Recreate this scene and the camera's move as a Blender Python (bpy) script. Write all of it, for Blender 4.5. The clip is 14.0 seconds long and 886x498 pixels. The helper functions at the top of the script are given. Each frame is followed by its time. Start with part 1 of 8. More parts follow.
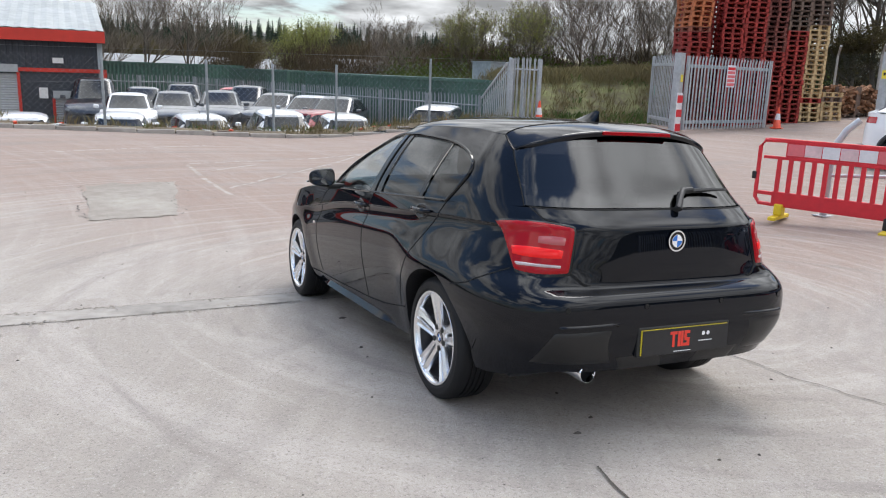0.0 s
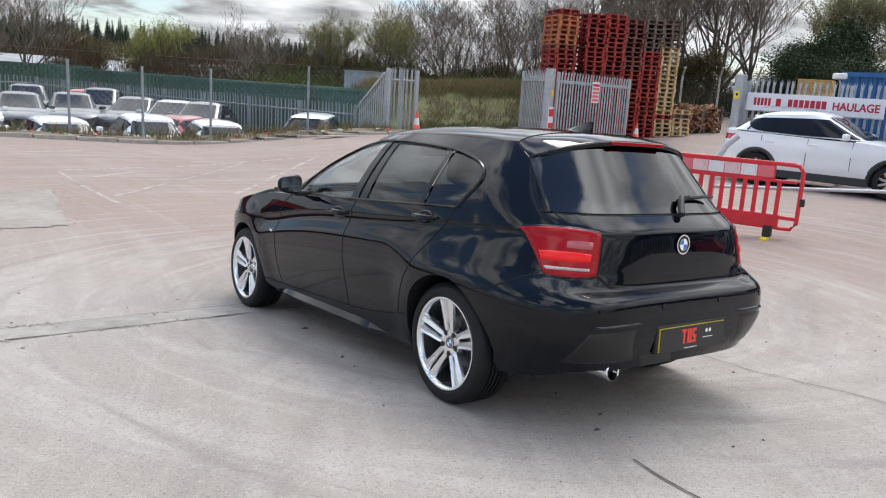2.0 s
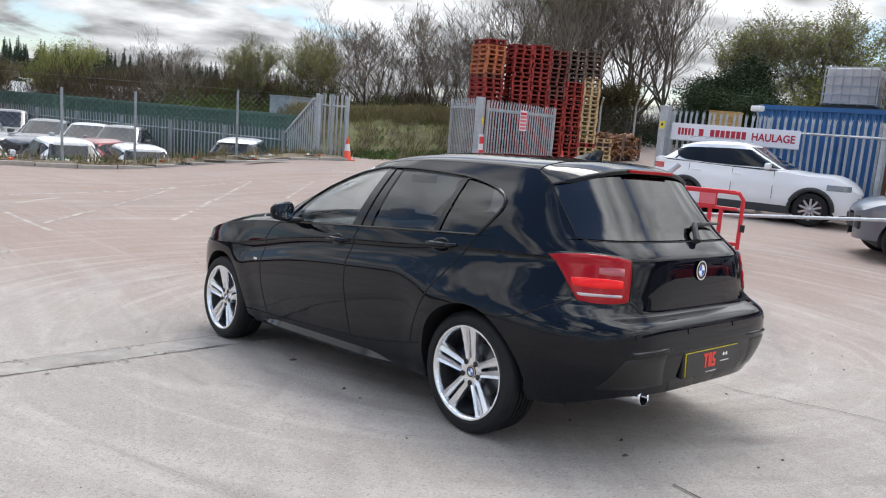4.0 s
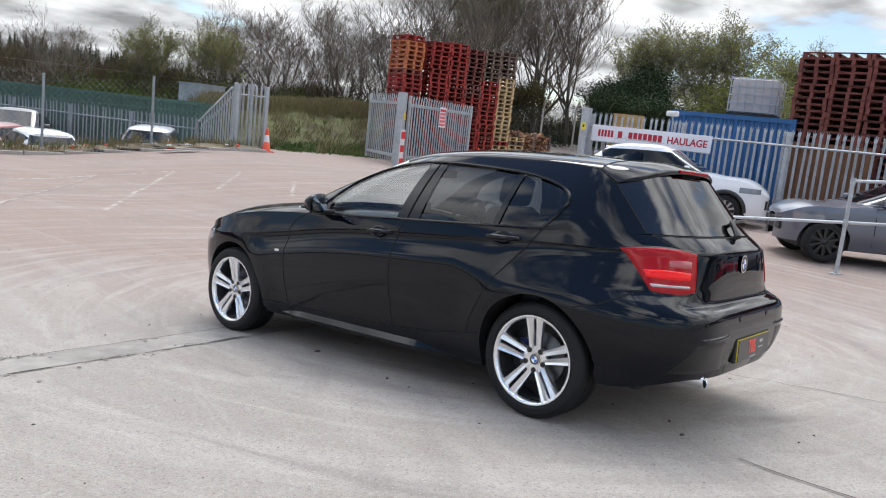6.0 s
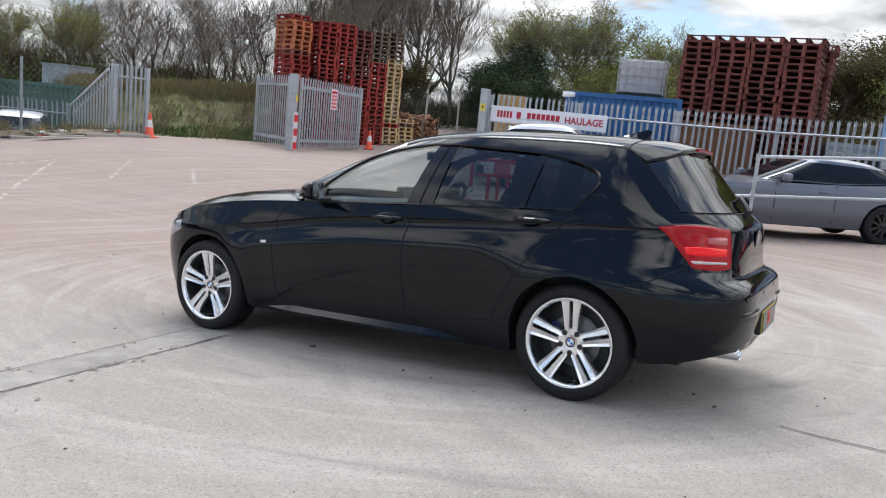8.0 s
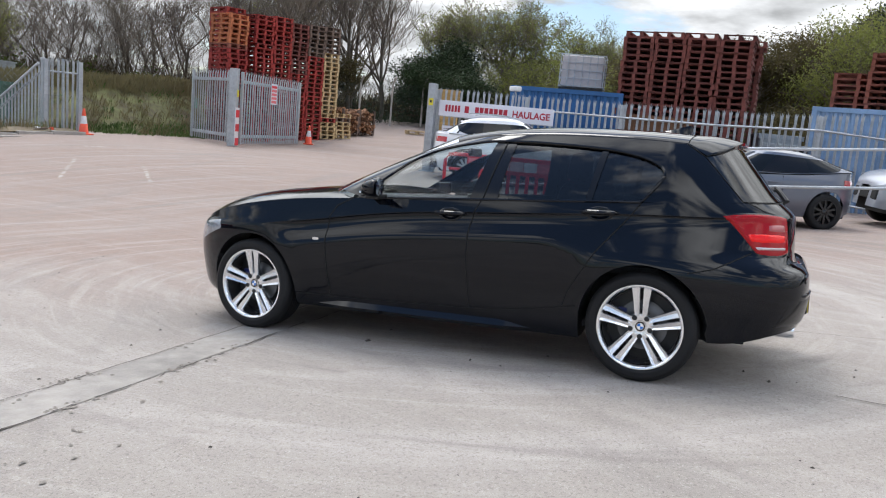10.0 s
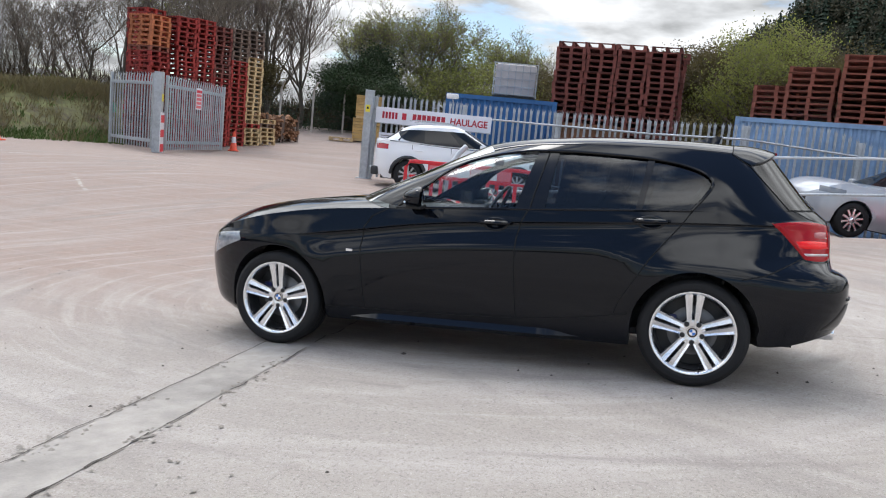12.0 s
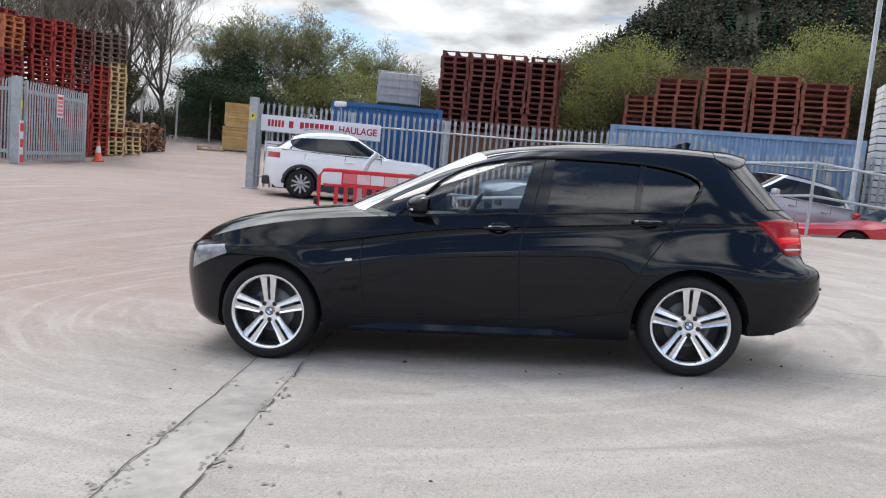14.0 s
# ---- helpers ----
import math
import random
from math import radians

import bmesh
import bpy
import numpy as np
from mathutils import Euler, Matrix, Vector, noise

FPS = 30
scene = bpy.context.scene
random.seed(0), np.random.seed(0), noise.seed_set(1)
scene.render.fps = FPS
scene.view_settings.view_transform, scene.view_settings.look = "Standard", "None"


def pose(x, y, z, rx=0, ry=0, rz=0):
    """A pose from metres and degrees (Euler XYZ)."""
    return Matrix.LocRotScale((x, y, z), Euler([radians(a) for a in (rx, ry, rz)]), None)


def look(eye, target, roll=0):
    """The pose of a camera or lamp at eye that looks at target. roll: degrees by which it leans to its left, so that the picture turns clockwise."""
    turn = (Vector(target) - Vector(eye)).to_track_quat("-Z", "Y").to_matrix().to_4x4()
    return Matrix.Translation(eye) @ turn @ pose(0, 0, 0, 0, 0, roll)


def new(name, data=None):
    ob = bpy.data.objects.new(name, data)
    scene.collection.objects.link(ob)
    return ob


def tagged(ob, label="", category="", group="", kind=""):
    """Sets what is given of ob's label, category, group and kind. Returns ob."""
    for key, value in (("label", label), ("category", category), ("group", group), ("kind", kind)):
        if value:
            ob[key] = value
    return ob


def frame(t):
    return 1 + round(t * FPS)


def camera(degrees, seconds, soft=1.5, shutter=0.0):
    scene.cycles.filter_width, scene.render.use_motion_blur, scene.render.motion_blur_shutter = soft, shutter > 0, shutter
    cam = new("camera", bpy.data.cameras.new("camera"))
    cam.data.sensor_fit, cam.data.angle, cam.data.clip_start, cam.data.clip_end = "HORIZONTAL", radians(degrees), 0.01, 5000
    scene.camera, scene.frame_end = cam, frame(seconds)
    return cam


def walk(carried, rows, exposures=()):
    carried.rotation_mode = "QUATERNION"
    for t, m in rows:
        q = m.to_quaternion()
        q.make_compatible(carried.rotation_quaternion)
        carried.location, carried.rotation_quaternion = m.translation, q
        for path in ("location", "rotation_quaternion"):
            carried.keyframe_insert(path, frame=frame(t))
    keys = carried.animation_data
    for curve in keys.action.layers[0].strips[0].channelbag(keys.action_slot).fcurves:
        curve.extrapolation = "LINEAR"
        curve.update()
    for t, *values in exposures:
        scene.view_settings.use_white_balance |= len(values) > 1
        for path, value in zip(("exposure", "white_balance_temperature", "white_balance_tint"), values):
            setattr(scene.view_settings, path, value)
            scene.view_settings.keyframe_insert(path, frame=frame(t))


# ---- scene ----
cam = camera(59.5, 14.0, 1.1)
PATH = [
    (0, (-2.456, -3.423, 1.683), (-1.617, -1.663, 1.238), 2.0),
    (0.5, (-2.606, -3.286, 1.646), (-1.691, -1.565, 1.199), 2.5),
    (1, (-2.766, -3.164, 1.647), (-1.762, -1.492, 1.201), 3.0),
    (1.5, (-2.985, -3.08, 1.633), (-1.892, -1.461, 1.204), 3.4),
    (2, (-3.173, -3.047, 1.633), (-2.006, -1.473, 1.231), 3.7),
    (2.5, (-3.236, -2.922, 1.622), (-2.016, -1.382, 1.251), 3.7),
    (3, (-3.33, -2.82, 1.62), (-2.066, -1.309, 1.277), 3.7),
    (3.2, (-3.381, -2.808, 1.622), (-2.103, -1.307, 1.287), 3.6),
    (5.3, (-4.091, -2.306, 1.545), (-2.625, -0.982, 1.232), 6.6),
    (5.5, (-4.209, -2.263, 1.547), (-2.724, -0.96, 1.236), 6.6),
    (6, (-4.328, -2.091, 1.519), (-2.789, -0.851, 1.212), 6.3),
    (6.5, (-4.394, -1.853, 1.495), (-2.8, -0.683, 1.195), 6.0),
    (7, (-4.525, -1.661, 1.466), (-2.877, -0.568, 1.168), 5.8),
    (7.5, (-4.653, -1.488, 1.443), (-2.96, -0.468, 1.139), 5.7),
    (8, (-4.704, -1.31, 1.427), (-2.98, -0.348, 1.11), 5.7),
    (8.5, (-4.762, -1.119, 1.433), (-3.014, -0.205, 1.104), 5.5),
    (9, (-4.957, -0.95, 1.415), (-3.187, -0.079, 1.083), 5.3),
    (11.5, (-5.419, 0.016, 1.316), (-3.532, 0.618, 1.04), 5.6),
    (12, (-5.489, 0.238, 1.302), (-3.585, 0.784, 1.028), 5.6),
    (12.5, (-5.641, 0.468, 1.284), (-3.718, 0.947, 1.016), 5.6),
    (13, (-5.695, 0.654, 1.267), (-3.751, 1.051, 1.015), 5.4),
    (13.5, (-5.669, 0.908, 1.245), (-3.704, 1.199, 1.012), 5.2),
    (14, (-5.71, 1.135, 1.214), (-3.732, 1.323, 0.994), 5.1),
]
walk(cam, [(t, look(eye, target, roll)) for t, eye, target, roll in PATH])

# ---- light ----
world = bpy.data.worlds.new("sky")
scene.world = world
world.use_nodes = True
wt = world.node_tree
wt.nodes.clear()
SUN_EL, SUN_AZ = radians(56), radians(48)   # azimuth clockwise from +y
sky = wt.nodes.new("ShaderNodeTexSky")
sky.sky_type, sky.sun_disc = "NISHITA", False
sky.sun_elevation, sky.sun_rotation = SUN_EL, SUN_AZ
sky.air_density, sky.dust_density, sky.ozone_density = 1.0, 0.6, 2.4
tc = wt.nodes.new("ShaderNodeTexCoord")
sep = wt.nodes.new("ShaderNodeSeparateXYZ")
wt.links.new(tc.outputs["Generated"], sep.inputs[0])
den = wt.nodes.new("ShaderNodeMath")
den.operation = "ADD"
den.inputs[1].default_value = 0.16
absz = wt.nodes.new("ShaderNodeMath")
absz.operation = "ABSOLUTE"
wt.links.new(sep.outputs[2], absz.inputs[0])
wt.links.new(absz.outputs[0], den.inputs[0])
plane = wt.nodes.new("ShaderNodeVectorMath")
plane.operation = "DIVIDE"
comb = wt.nodes.new("ShaderNodeCombineXYZ")
for k in range(3):
    wt.links.new(den.outputs[0], comb.inputs[k])
wt.links.new(tc.outputs["Generated"], plane.inputs[0])
wt.links.new(comb.outputs[0], plane.inputs[1])
cl = wt.nodes.new("ShaderNodeTexNoise")
cl.inputs["Scale"].default_value = 1.35
cl.inputs["Detail"].default_value = 9
cl.inputs["Roughness"].default_value = 0.56
cl.inputs["Distortion"].default_value = 0.25
wt.links.new(plane.outputs[0], cl.inputs["Vector"])
cover = wt.nodes.new("ShaderNodeMapRange")
cover.interpolation_type = "SMOOTHSTEP"
cover.inputs["From Min"].default_value = 0.475
cover.inputs["From Max"].default_value = 0.575
low = wt.nodes.new("ShaderNodeMath")   # broken cloud thins out overhead
low.operation = "MULTIPLY_ADD"
low.inputs[1].default_value = -0.045
low.inputs[2].default_value = 0.085
wt.links.new(absz.outputs[0], low.inputs[0])
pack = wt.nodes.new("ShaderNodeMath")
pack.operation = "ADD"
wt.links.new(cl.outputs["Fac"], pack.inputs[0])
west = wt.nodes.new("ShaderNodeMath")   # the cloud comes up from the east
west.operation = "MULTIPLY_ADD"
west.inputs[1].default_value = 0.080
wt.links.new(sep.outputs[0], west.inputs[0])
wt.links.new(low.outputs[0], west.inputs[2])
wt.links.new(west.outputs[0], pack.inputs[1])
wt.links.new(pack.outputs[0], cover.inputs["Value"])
shade = wt.nodes.new("ShaderNodeTexNoise")
shade.inputs["Scale"].default_value = 2.6
shade.inputs["Detail"].default_value = 6
wt.links.new(plane.outputs[0], shade.inputs["Vector"])
tone = wt.nodes.new("ShaderNodeMapRange")
tone.inputs["From Min"].default_value = 0.35
tone.inputs["From Max"].default_value = 0.68
tone.inputs["To Min"].default_value = 2.9
tone.inputs["To Max"].default_value = 9.0
wt.links.new(shade.outputs["Fac"], tone.inputs["Value"])
cloud_col = wt.nodes.new("ShaderNodeVectorMath")
cloud_col.operation = "SCALE"
cloud_col.inputs[0].default_value = (0.965, 0.99, 1.02)
wt.links.new(tone.outputs[0], cloud_col.inputs["Scale"])
mixs = wt.nodes.new("ShaderNodeMix")
mixs.data_type = "RGBA"
wt.links.new(cover.outputs[0], mixs.inputs["Factor"])
clear = wt.nodes.new("ShaderNodeVectorMath")
clear.operation = "SCALE"
veil = wt.nodes.new("ShaderNodeMath")   # thin high haze lightens the blue overhead
veil.operation = "MULTIPLY_ADD"
veil.inputs[1].default_value = 0.95
veil.inputs[2].default_value = 0.62
wt.links.new(absz.outputs[0], veil.inputs[0])
wt.links.new(veil.outputs[0], clear.inputs["Scale"])
wt.links.new(sky.outputs[0], clear.inputs[0])
wt.links.new(clear.outputs[0], mixs.inputs["A"])
wt.links.new(cloud_col.outputs[0], mixs.inputs["B"])
# thin cloud is brighter towards the veiled sun
sdir = (math.sin(SUN_AZ) * math.cos(SUN_EL), math.cos(SUN_AZ) * math.cos(SUN_EL), math.sin(SUN_EL))
dotn = wt.nodes.new("ShaderNodeVectorMath")
dotn.operation = "DOT_PRODUCT"
dotn.inputs[1].default_value = sdir
wt.links.new(tc.outputs["Generated"], dotn.inputs[0])
glow = wt.nodes.new("ShaderNodeMapRange")
glow.interpolation_type = "SMOOTHERSTEP"
glow.inputs["From Min"].default_value = 0.45
glow.inputs["From Max"].default_value = 1.0
glow.inputs["To Min"].default_value = 1.0
glow.inputs["To Max"].default_value = 1.25
wt.links.new(dotn.outputs["Value"], glow.inputs["Value"])
# an overcast sky is three times as bright overhead as at the horizon
zen = wt.nodes.new("ShaderNodeMath")
zen.operation = "MULTIPLY_ADD"
zen.inputs[1].default_value = 2.0
zen.inputs[2].default_value = 0.46
wt.links.new(absz.outputs[0], zen.inputs[0])
bright = wt.nodes.new("ShaderNodeMath")
bright.operation = "MULTIPLY"
wt.links.new(zen.outputs[0], bright.inputs[0])
wt.links.new(glow.outputs[0], bright.inputs[1])
glowing = wt.nodes.new("ShaderNodeVectorMath")
glowing.operation = "SCALE"
wt.links.new(cloud_col.outputs[0], glowing.inputs[0])
wt.links.new(bright.outputs[0], glowing.inputs["Scale"])
wt.links.new(glowing.outputs[0], mixs.inputs["B"])
bg = wt.nodes.new("ShaderNodeBackground")
bg.inputs["Strength"].default_value = 0.15
wt.links.new(mixs.outputs["Result"], bg.inputs["Color"])
wo = wt.nodes.new("ShaderNodeOutputWorld")
wt.links.new(bg.outputs[0], wo.inputs["Surface"])

sun = new("sun", bpy.data.lights.new("sun", "SUN"))
sun.data.energy, sun.data.angle, sun.data.color = 1.10, radians(22), (1.0, 0.97, 0.93)
sun.matrix_world = look((0, 0, 30), (-30 * math.sin(SUN_AZ) / math.tan(SUN_EL), -30 * math.cos(SUN_AZ) / math.tan(SUN_EL), 0))
scene.view_settings.exposure = 0.35

# ---- materials ----
def material(name, color, rough=0.6, metal=0.0, var=0.0, scale=6.0, bump=0.0, bump_scale=40.0, coat=0.0, color2=None, var_scale2=0.0, rand=0.0, spec=0.5, emit=0.0):
    """A procedural surface: base colour broken by noise at two scales, with fine relief."""
    m = bpy.data.materials.new(name)
    m.use_nodes = True
    nt = m.node_tree
    b = nt.nodes["Principled BSDF"]
    b.inputs["Base Color"].default_value = (*color, 1)
    b.inputs["Roughness"].default_value = rough
    b.inputs["Metallic"].default_value = metal
    b.inputs["Coat Weight"].default_value = coat
    b.inputs["Coat Roughness"].default_value = 0.03
    b.inputs["Specular IOR Level"].default_value = spec
    if emit:
        b.inputs["Emission Color"].default_value = (*color, 1)
        b.inputs["Emission Strength"].default_value = emit
    tcn = nt.nodes.new("ShaderNodeTexCoord")
    out = None
    if var or color2 or rand:
        n1 = nt.nodes.new("ShaderNodeTexNoise")
        n1.inputs["Scale"].default_value = scale
        n1.inputs["Detail"].default_value = 6
        n1.inputs["Roughness"].default_value = 0.65
        nt.links.new(tcn.outputs["Object"], n1.inputs["Vector"])
        n2 = nt.nodes.new("ShaderNodeTexNoise")
        n2.inputs["Scale"].default_value = var_scale2 or scale * 0.13
        n2.inputs["Detail"].default_value = 3
        nt.links.new(tcn.outputs["Object"], n2.inputs["Vector"])
        add = nt.nodes.new("ShaderNodeMath")
        add.operation = "ADD"
        nt.links.new(n1.outputs["Fac"], add.inputs[0])
        nt.links.new(n2.outputs["Fac"], add.inputs[1])
        src = add.outputs[0]
        if rand:
            oi = nt.nodes.new("ShaderNodeObjectInfo")
            mr0 = nt.nodes.new("ShaderNodeMapRange")
            mr0.inputs["To Min"].default_value = -rand
            mr0.inputs["To Max"].default_value = rand
            nt.links.new(oi.outputs["Random"], mr0.inputs["Value"])
            ad2 = nt.nodes.new("ShaderNodeMath")
            ad2.operation = "ADD"
            nt.links.new(src, ad2.inputs[0])
            nt.links.new(mr0.outputs[0], ad2.inputs[1])
            src = ad2.outputs[0]
        mr = nt.nodes.new("ShaderNodeMapRange")
        mr.inputs["From Min"].default_value = 0.7
        mr.inputs["From Max"].default_value = 1.3
        nt.links.new(src, mr.inputs["Value"])
        mix = nt.nodes.new("ShaderNodeMix")
        mix.data_type = "RGBA"
        nt.links.new(mr.outputs[0], mix.inputs["Factor"])
        lo = tuple(max(0, c * (1 - var)) for c in color)
        hi = color2 or tuple(min(1, c * (1 + var)) for c in color)
        mix.inputs["A"].default_value = (*lo, 1)
        mix.inputs["B"].default_value = (*hi, 1)
        nt.links.new(mix.outputs["Result"], b.inputs["Base Color"])
    if bump:
        nb = nt.nodes.new("ShaderNodeTexNoise")
        nb.inputs["Scale"].default_value = bump_scale
        nb.inputs["Detail"].default_value = 4
        nt.links.new(tcn.outputs["Object"], nb.inputs["Vector"])
        bp = nt.nodes.new("ShaderNodeBump")
        bp.inputs["Strength"].default_value = bump
        bp.inputs["Distance"].default_value = 0.01
        nt.links.new(nb.outputs["Fac"], bp.inputs["Height"])
        nt.links.new(bp.outputs[0], b.inputs["Normal"])
    return m


def glass_material(name, tint, see, ior=1.6):
    """Thin car glass: a mix of clear tinted passage and mirror gloss."""
    m = bpy.data.materials.new(name)
    m.use_nodes = True
    nt = m.node_tree
    nt.nodes.clear()
    o = nt.nodes.new("ShaderNodeOutputMaterial")
    tr = nt.nodes.new("ShaderNodeBsdfTransparent")
    tr.inputs["Color"].default_value = (*[c * see for c in tint], 1)
    gl = nt.nodes.new("ShaderNodeBsdfGlossy")
    gl.inputs["Roughness"].default_value = 0.02
    fr = nt.nodes.new("ShaderNodeFresnel")
    fr.inputs["IOR"].default_value = ior
    mx = nt.nodes.new("ShaderNodeMixShader")
    nt.links.new(fr.outputs[0], mx.inputs["Fac"])
    nt.links.new(tr.outputs[0], mx.inputs[1])
    nt.links.new(gl.outputs[0], mx.inputs[2])
    nt.links.new(mx.outputs[0], o.inputs["Surface"])
    return m


M_PAINT = material("black_metallic_paint", (0.002, 0.003, 0.006), 0.4, 0.0, coat=1.0, spec=0.0)
M_PAINT.node_tree.nodes["Principled BSDF"].inputs["Coat Roughness"].default_value = 0.015
M_PAINT.node_tree.nodes["Principled BSDF"].inputs["Coat IOR"].default_value = 1.40
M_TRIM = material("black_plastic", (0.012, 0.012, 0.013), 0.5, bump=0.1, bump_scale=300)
M_GLOSSTRIM = material("gloss_black_trim", (0.005, 0.005, 0.006), 0.14, spec=0.4)
M_GAP = material("shut_line_black", (0.003, 0.003, 0.003), 0.9)
M_DIFF = material("dark_grey_plastic", (0.007, 0.0072, 0.008), 0.30, bump=0.06, bump_scale=400)
M_TYRE = material("tyre_rubber", (0.010, 0.010, 0.011), 0.62, spec=0.3, var=0.3, scale=9, bump=0.15, bump_scale=120)
M_ALLOY = material("silver_alloy", (0.88, 0.885, 0.90), 0.26, 0.95, var=0.05, scale=8)
M_STEEL = material("brake_steel", (0.14, 0.14, 0.145), 0.45, 0.9, var=0.2, scale=20)
M_CHROME = material("chrome", (0.85, 0.86, 0.88), 0.07, 1.0)
M_REDLENS = material("red_lamp_lens", (0.34, 0.005, 0.009), 0.08, spec=0.28)
M_REDHOT = material("bright_red_reflector", (0.90, 0.012, 0.012), 0.18, spec=0.35)
M_PINK = material("clear_indicator_lens", (0.42, 0.085, 0.09), 0.12, coat=0.6)
M_CLEAR = material("reversing_lens", (0.55, 0.46, 0.46), 0.12, coat=0.6, var=0.3, scale=60)
M_GLASS = glass_material("clear_glass", (0.86, 0.94, 0.96), 0.95)
M_PRIV = glass_material("privacy_glass", (0.75, 0.9, 1.0), 0.16)
M_BACKGLASS = glass_material("tailgate_glass", (0.8, 0.9, 1.0), 0.05, 1.75)
M_INT = material("cabin_cloth", (0.020, 0.021, 0.024), 0.85, var=0.2, scale=80)
M_LAMPGLASS = material("headlamp_glass", (0.24, 0.26, 0.29), 0.08, 0.3, coat=1.0, var=0.6, scale=14)
M_BLUE = material("badge_blue", (0.02, 0.16, 0.55), 0.2, coat=0.6)
M_WHITE = material("badge_white", (0.85, 0.86, 0.88), 0.25, coat=0.6)
M_YELLOWP = material("plate_yellow", (0.62, 0.50, 0.03), 0.4)
M_PLATE = material("plate_black", (0.016, 0.016, 0.018), 0.28, var=0.3, scale=30)
M_REDP = material("sign_red", (0.75, 0.05, 0.03), 0.4)
M_CALIPER = material("blue_caliper", (0.008, 0.016, 0.11), 0.35)

# ---- mesh tools ----
def mesh_obj(name, verts, faces, mat, parent=None, label="", smooth=True, sharp=None):
    me = bpy.data.meshes.new(name)
    me.from_pydata([tuple(v) for v in verts], [], faces)
    for mt in (mat if isinstance(mat, (list, tuple)) else [mat]):
        me.materials.append(mt)
    me.update()
    if smooth:
        me.shade_smooth()
        if sharp:
            me.set_sharp_from_angle(angle=radians(sharp))
    ob = new(name, me)
    ob.parent = parent
    if label:
        tagged(ob, label)
    return ob


def part(name, bm, mat, parent=None, label="", smooth=False, sharp=35):
    me = bpy.data.meshes.new(name)
    bmesh.ops.recalc_face_normals(bm, faces=bm.faces)
    bm.to_mesh(me)
    bm.free()
    for mt in (mat if isinstance(mat, (list, tuple)) else [mat]):
        me.materials.append(mt)
    if smooth:
        me.shade_smooth()
        me.set_sharp_from_angle(angle=radians(sharp))
    ob = new(name, me)
    ob.parent = parent
    if label:
        tagged(ob, label)
    return ob


def root(name, m, label, category, group="", kind=""):
    ob = new(name)
    ob.empty_display_size = 0.1
    ob.matrix_basis = m
    return tagged(ob, label, category, group, kind)


def box(bm, x0, y0, z0, x1, y1, z1, bevel=0.0, m=None):
    vs = [bm.verts.new((x, y, z)) for x in (x0, x1) for y in (y0, y1) for z in (z0, z1)]
    fs = [bm.faces.new([vs[i] for i in q]) for q in ((0, 1, 3, 2), (4, 6, 7, 5), (0, 4, 5, 1), (2, 3, 7, 6), (0, 2, 6, 4), (1, 5, 7, 3))]
    if bevel:
        es = list({e for f in fs for e in f.edges})
        r = bmesh.ops.bevel(bm, geom=es, offset=bevel, segments=2, profile=0.5, affect="EDGES")
        vs = list({v for f in r["faces"] for v in f.verts} | {v for v in vs if v.is_valid})
    if m is not None:
        bmesh.ops.transform(bm, matrix=m, verts=[v for v in vs if v.is_valid])
    return vs


def boxm(*a, **k):
    bm = bmesh.new()
    box(bm, *a, **k)
    return bm


def tube(bm, pts, radii, n=8, cap=True):
    """A tube along points, one radius per point."""
    pts = [Vector(p) for p in pts]
    rings = []
    up = Vector((0, 0, 1))
    for i, p in enumerate(pts):
        d = (pts[min(i + 1, len(pts) - 1)] - pts[max(i - 1, 0)]).normalized()
        a = d.cross(up if abs(d.z) < 0.95 else Vector((1, 0, 0))).normalized()
        b = d.cross(a)
        r = radii[i] if isinstance(radii, (list, tuple)) else radii
        rings.append([bm.verts.new(p + r * (math.cos(2 * math.pi * k / n) * a + math.sin(2 * math.pi * k / n) * b)) for k in range(n)])
    for r0, r1 in zip(rings, rings[1:]):
        for k in range(n):
            bm.faces.new((r0[k], r0[(k + 1) % n], r1[(k + 1) % n], r1[k]))
    if cap:
        bm.faces.new(rings[0][::-1])
        bm.faces.new(rings[-1])


def tubem(pts, radii, n=8):
    bm = bmesh.new()
    tube(bm, pts, radii, n)
    return bm


def lathe(profile, n=48, axis="x"):
    """Turns (along, radius) pairs about the x axis."""
    verts, faces = [], []
    for a, r in profile:
        for k in range(n):
            t = 2 * math.pi * k / n
            verts.append((a, r * math.cos(t), r * math.sin(t)))
    m = len(profile)
    for i in range(m - 1):
        for k in range(n):
            faces.append((i * n + k, i * n + (k + 1) % n, (i + 1) * n + (k + 1) % n, (i + 1) * n + k))
    return verts, faces


def lerp(a, b, t):
    return a + (b - a) * t


def smooth01(a, b, v):
    k = min(1.0, max(0.0, (v - a) / (b - a)))
    return k * k * (3 - 2 * k)


def curve_of(*pairs):
    """A smooth function through (v, value) pairs (monotone cubic)."""
    xs = [p[0] for p in pairs]
    ys = [p[1] for p in pairs]
    n = len(xs)
    d = [(ys[i + 1] - ys[i]) / (xs[i + 1] - xs[i]) for i in range(n - 1)]
    m = [d[0]] + [0 if d[i - 1] * d[i] <= 0 else 2 * d[i - 1] * d[i] / (d[i - 1] + d[i]) for i in range(1, n - 1)] + [d[-1]]

    def f(v):
        if v <= xs[0]:
            return ys[0]
        if v >= xs[-1]:
            return ys[-1]
        i = max(k for k in range(n - 1) if xs[k] <= v)
        h = xs[i + 1] - xs[i]
        t = (v - xs[i]) / h
        return (ys[i] * (1 + 2 * t) * (1 - t) ** 2 + h * m[i] * t * (1 - t) ** 2 + ys[i + 1] * t * t * (3 - 2 * t) + h * m[i + 1] * t * t * (t - 1))
    return f


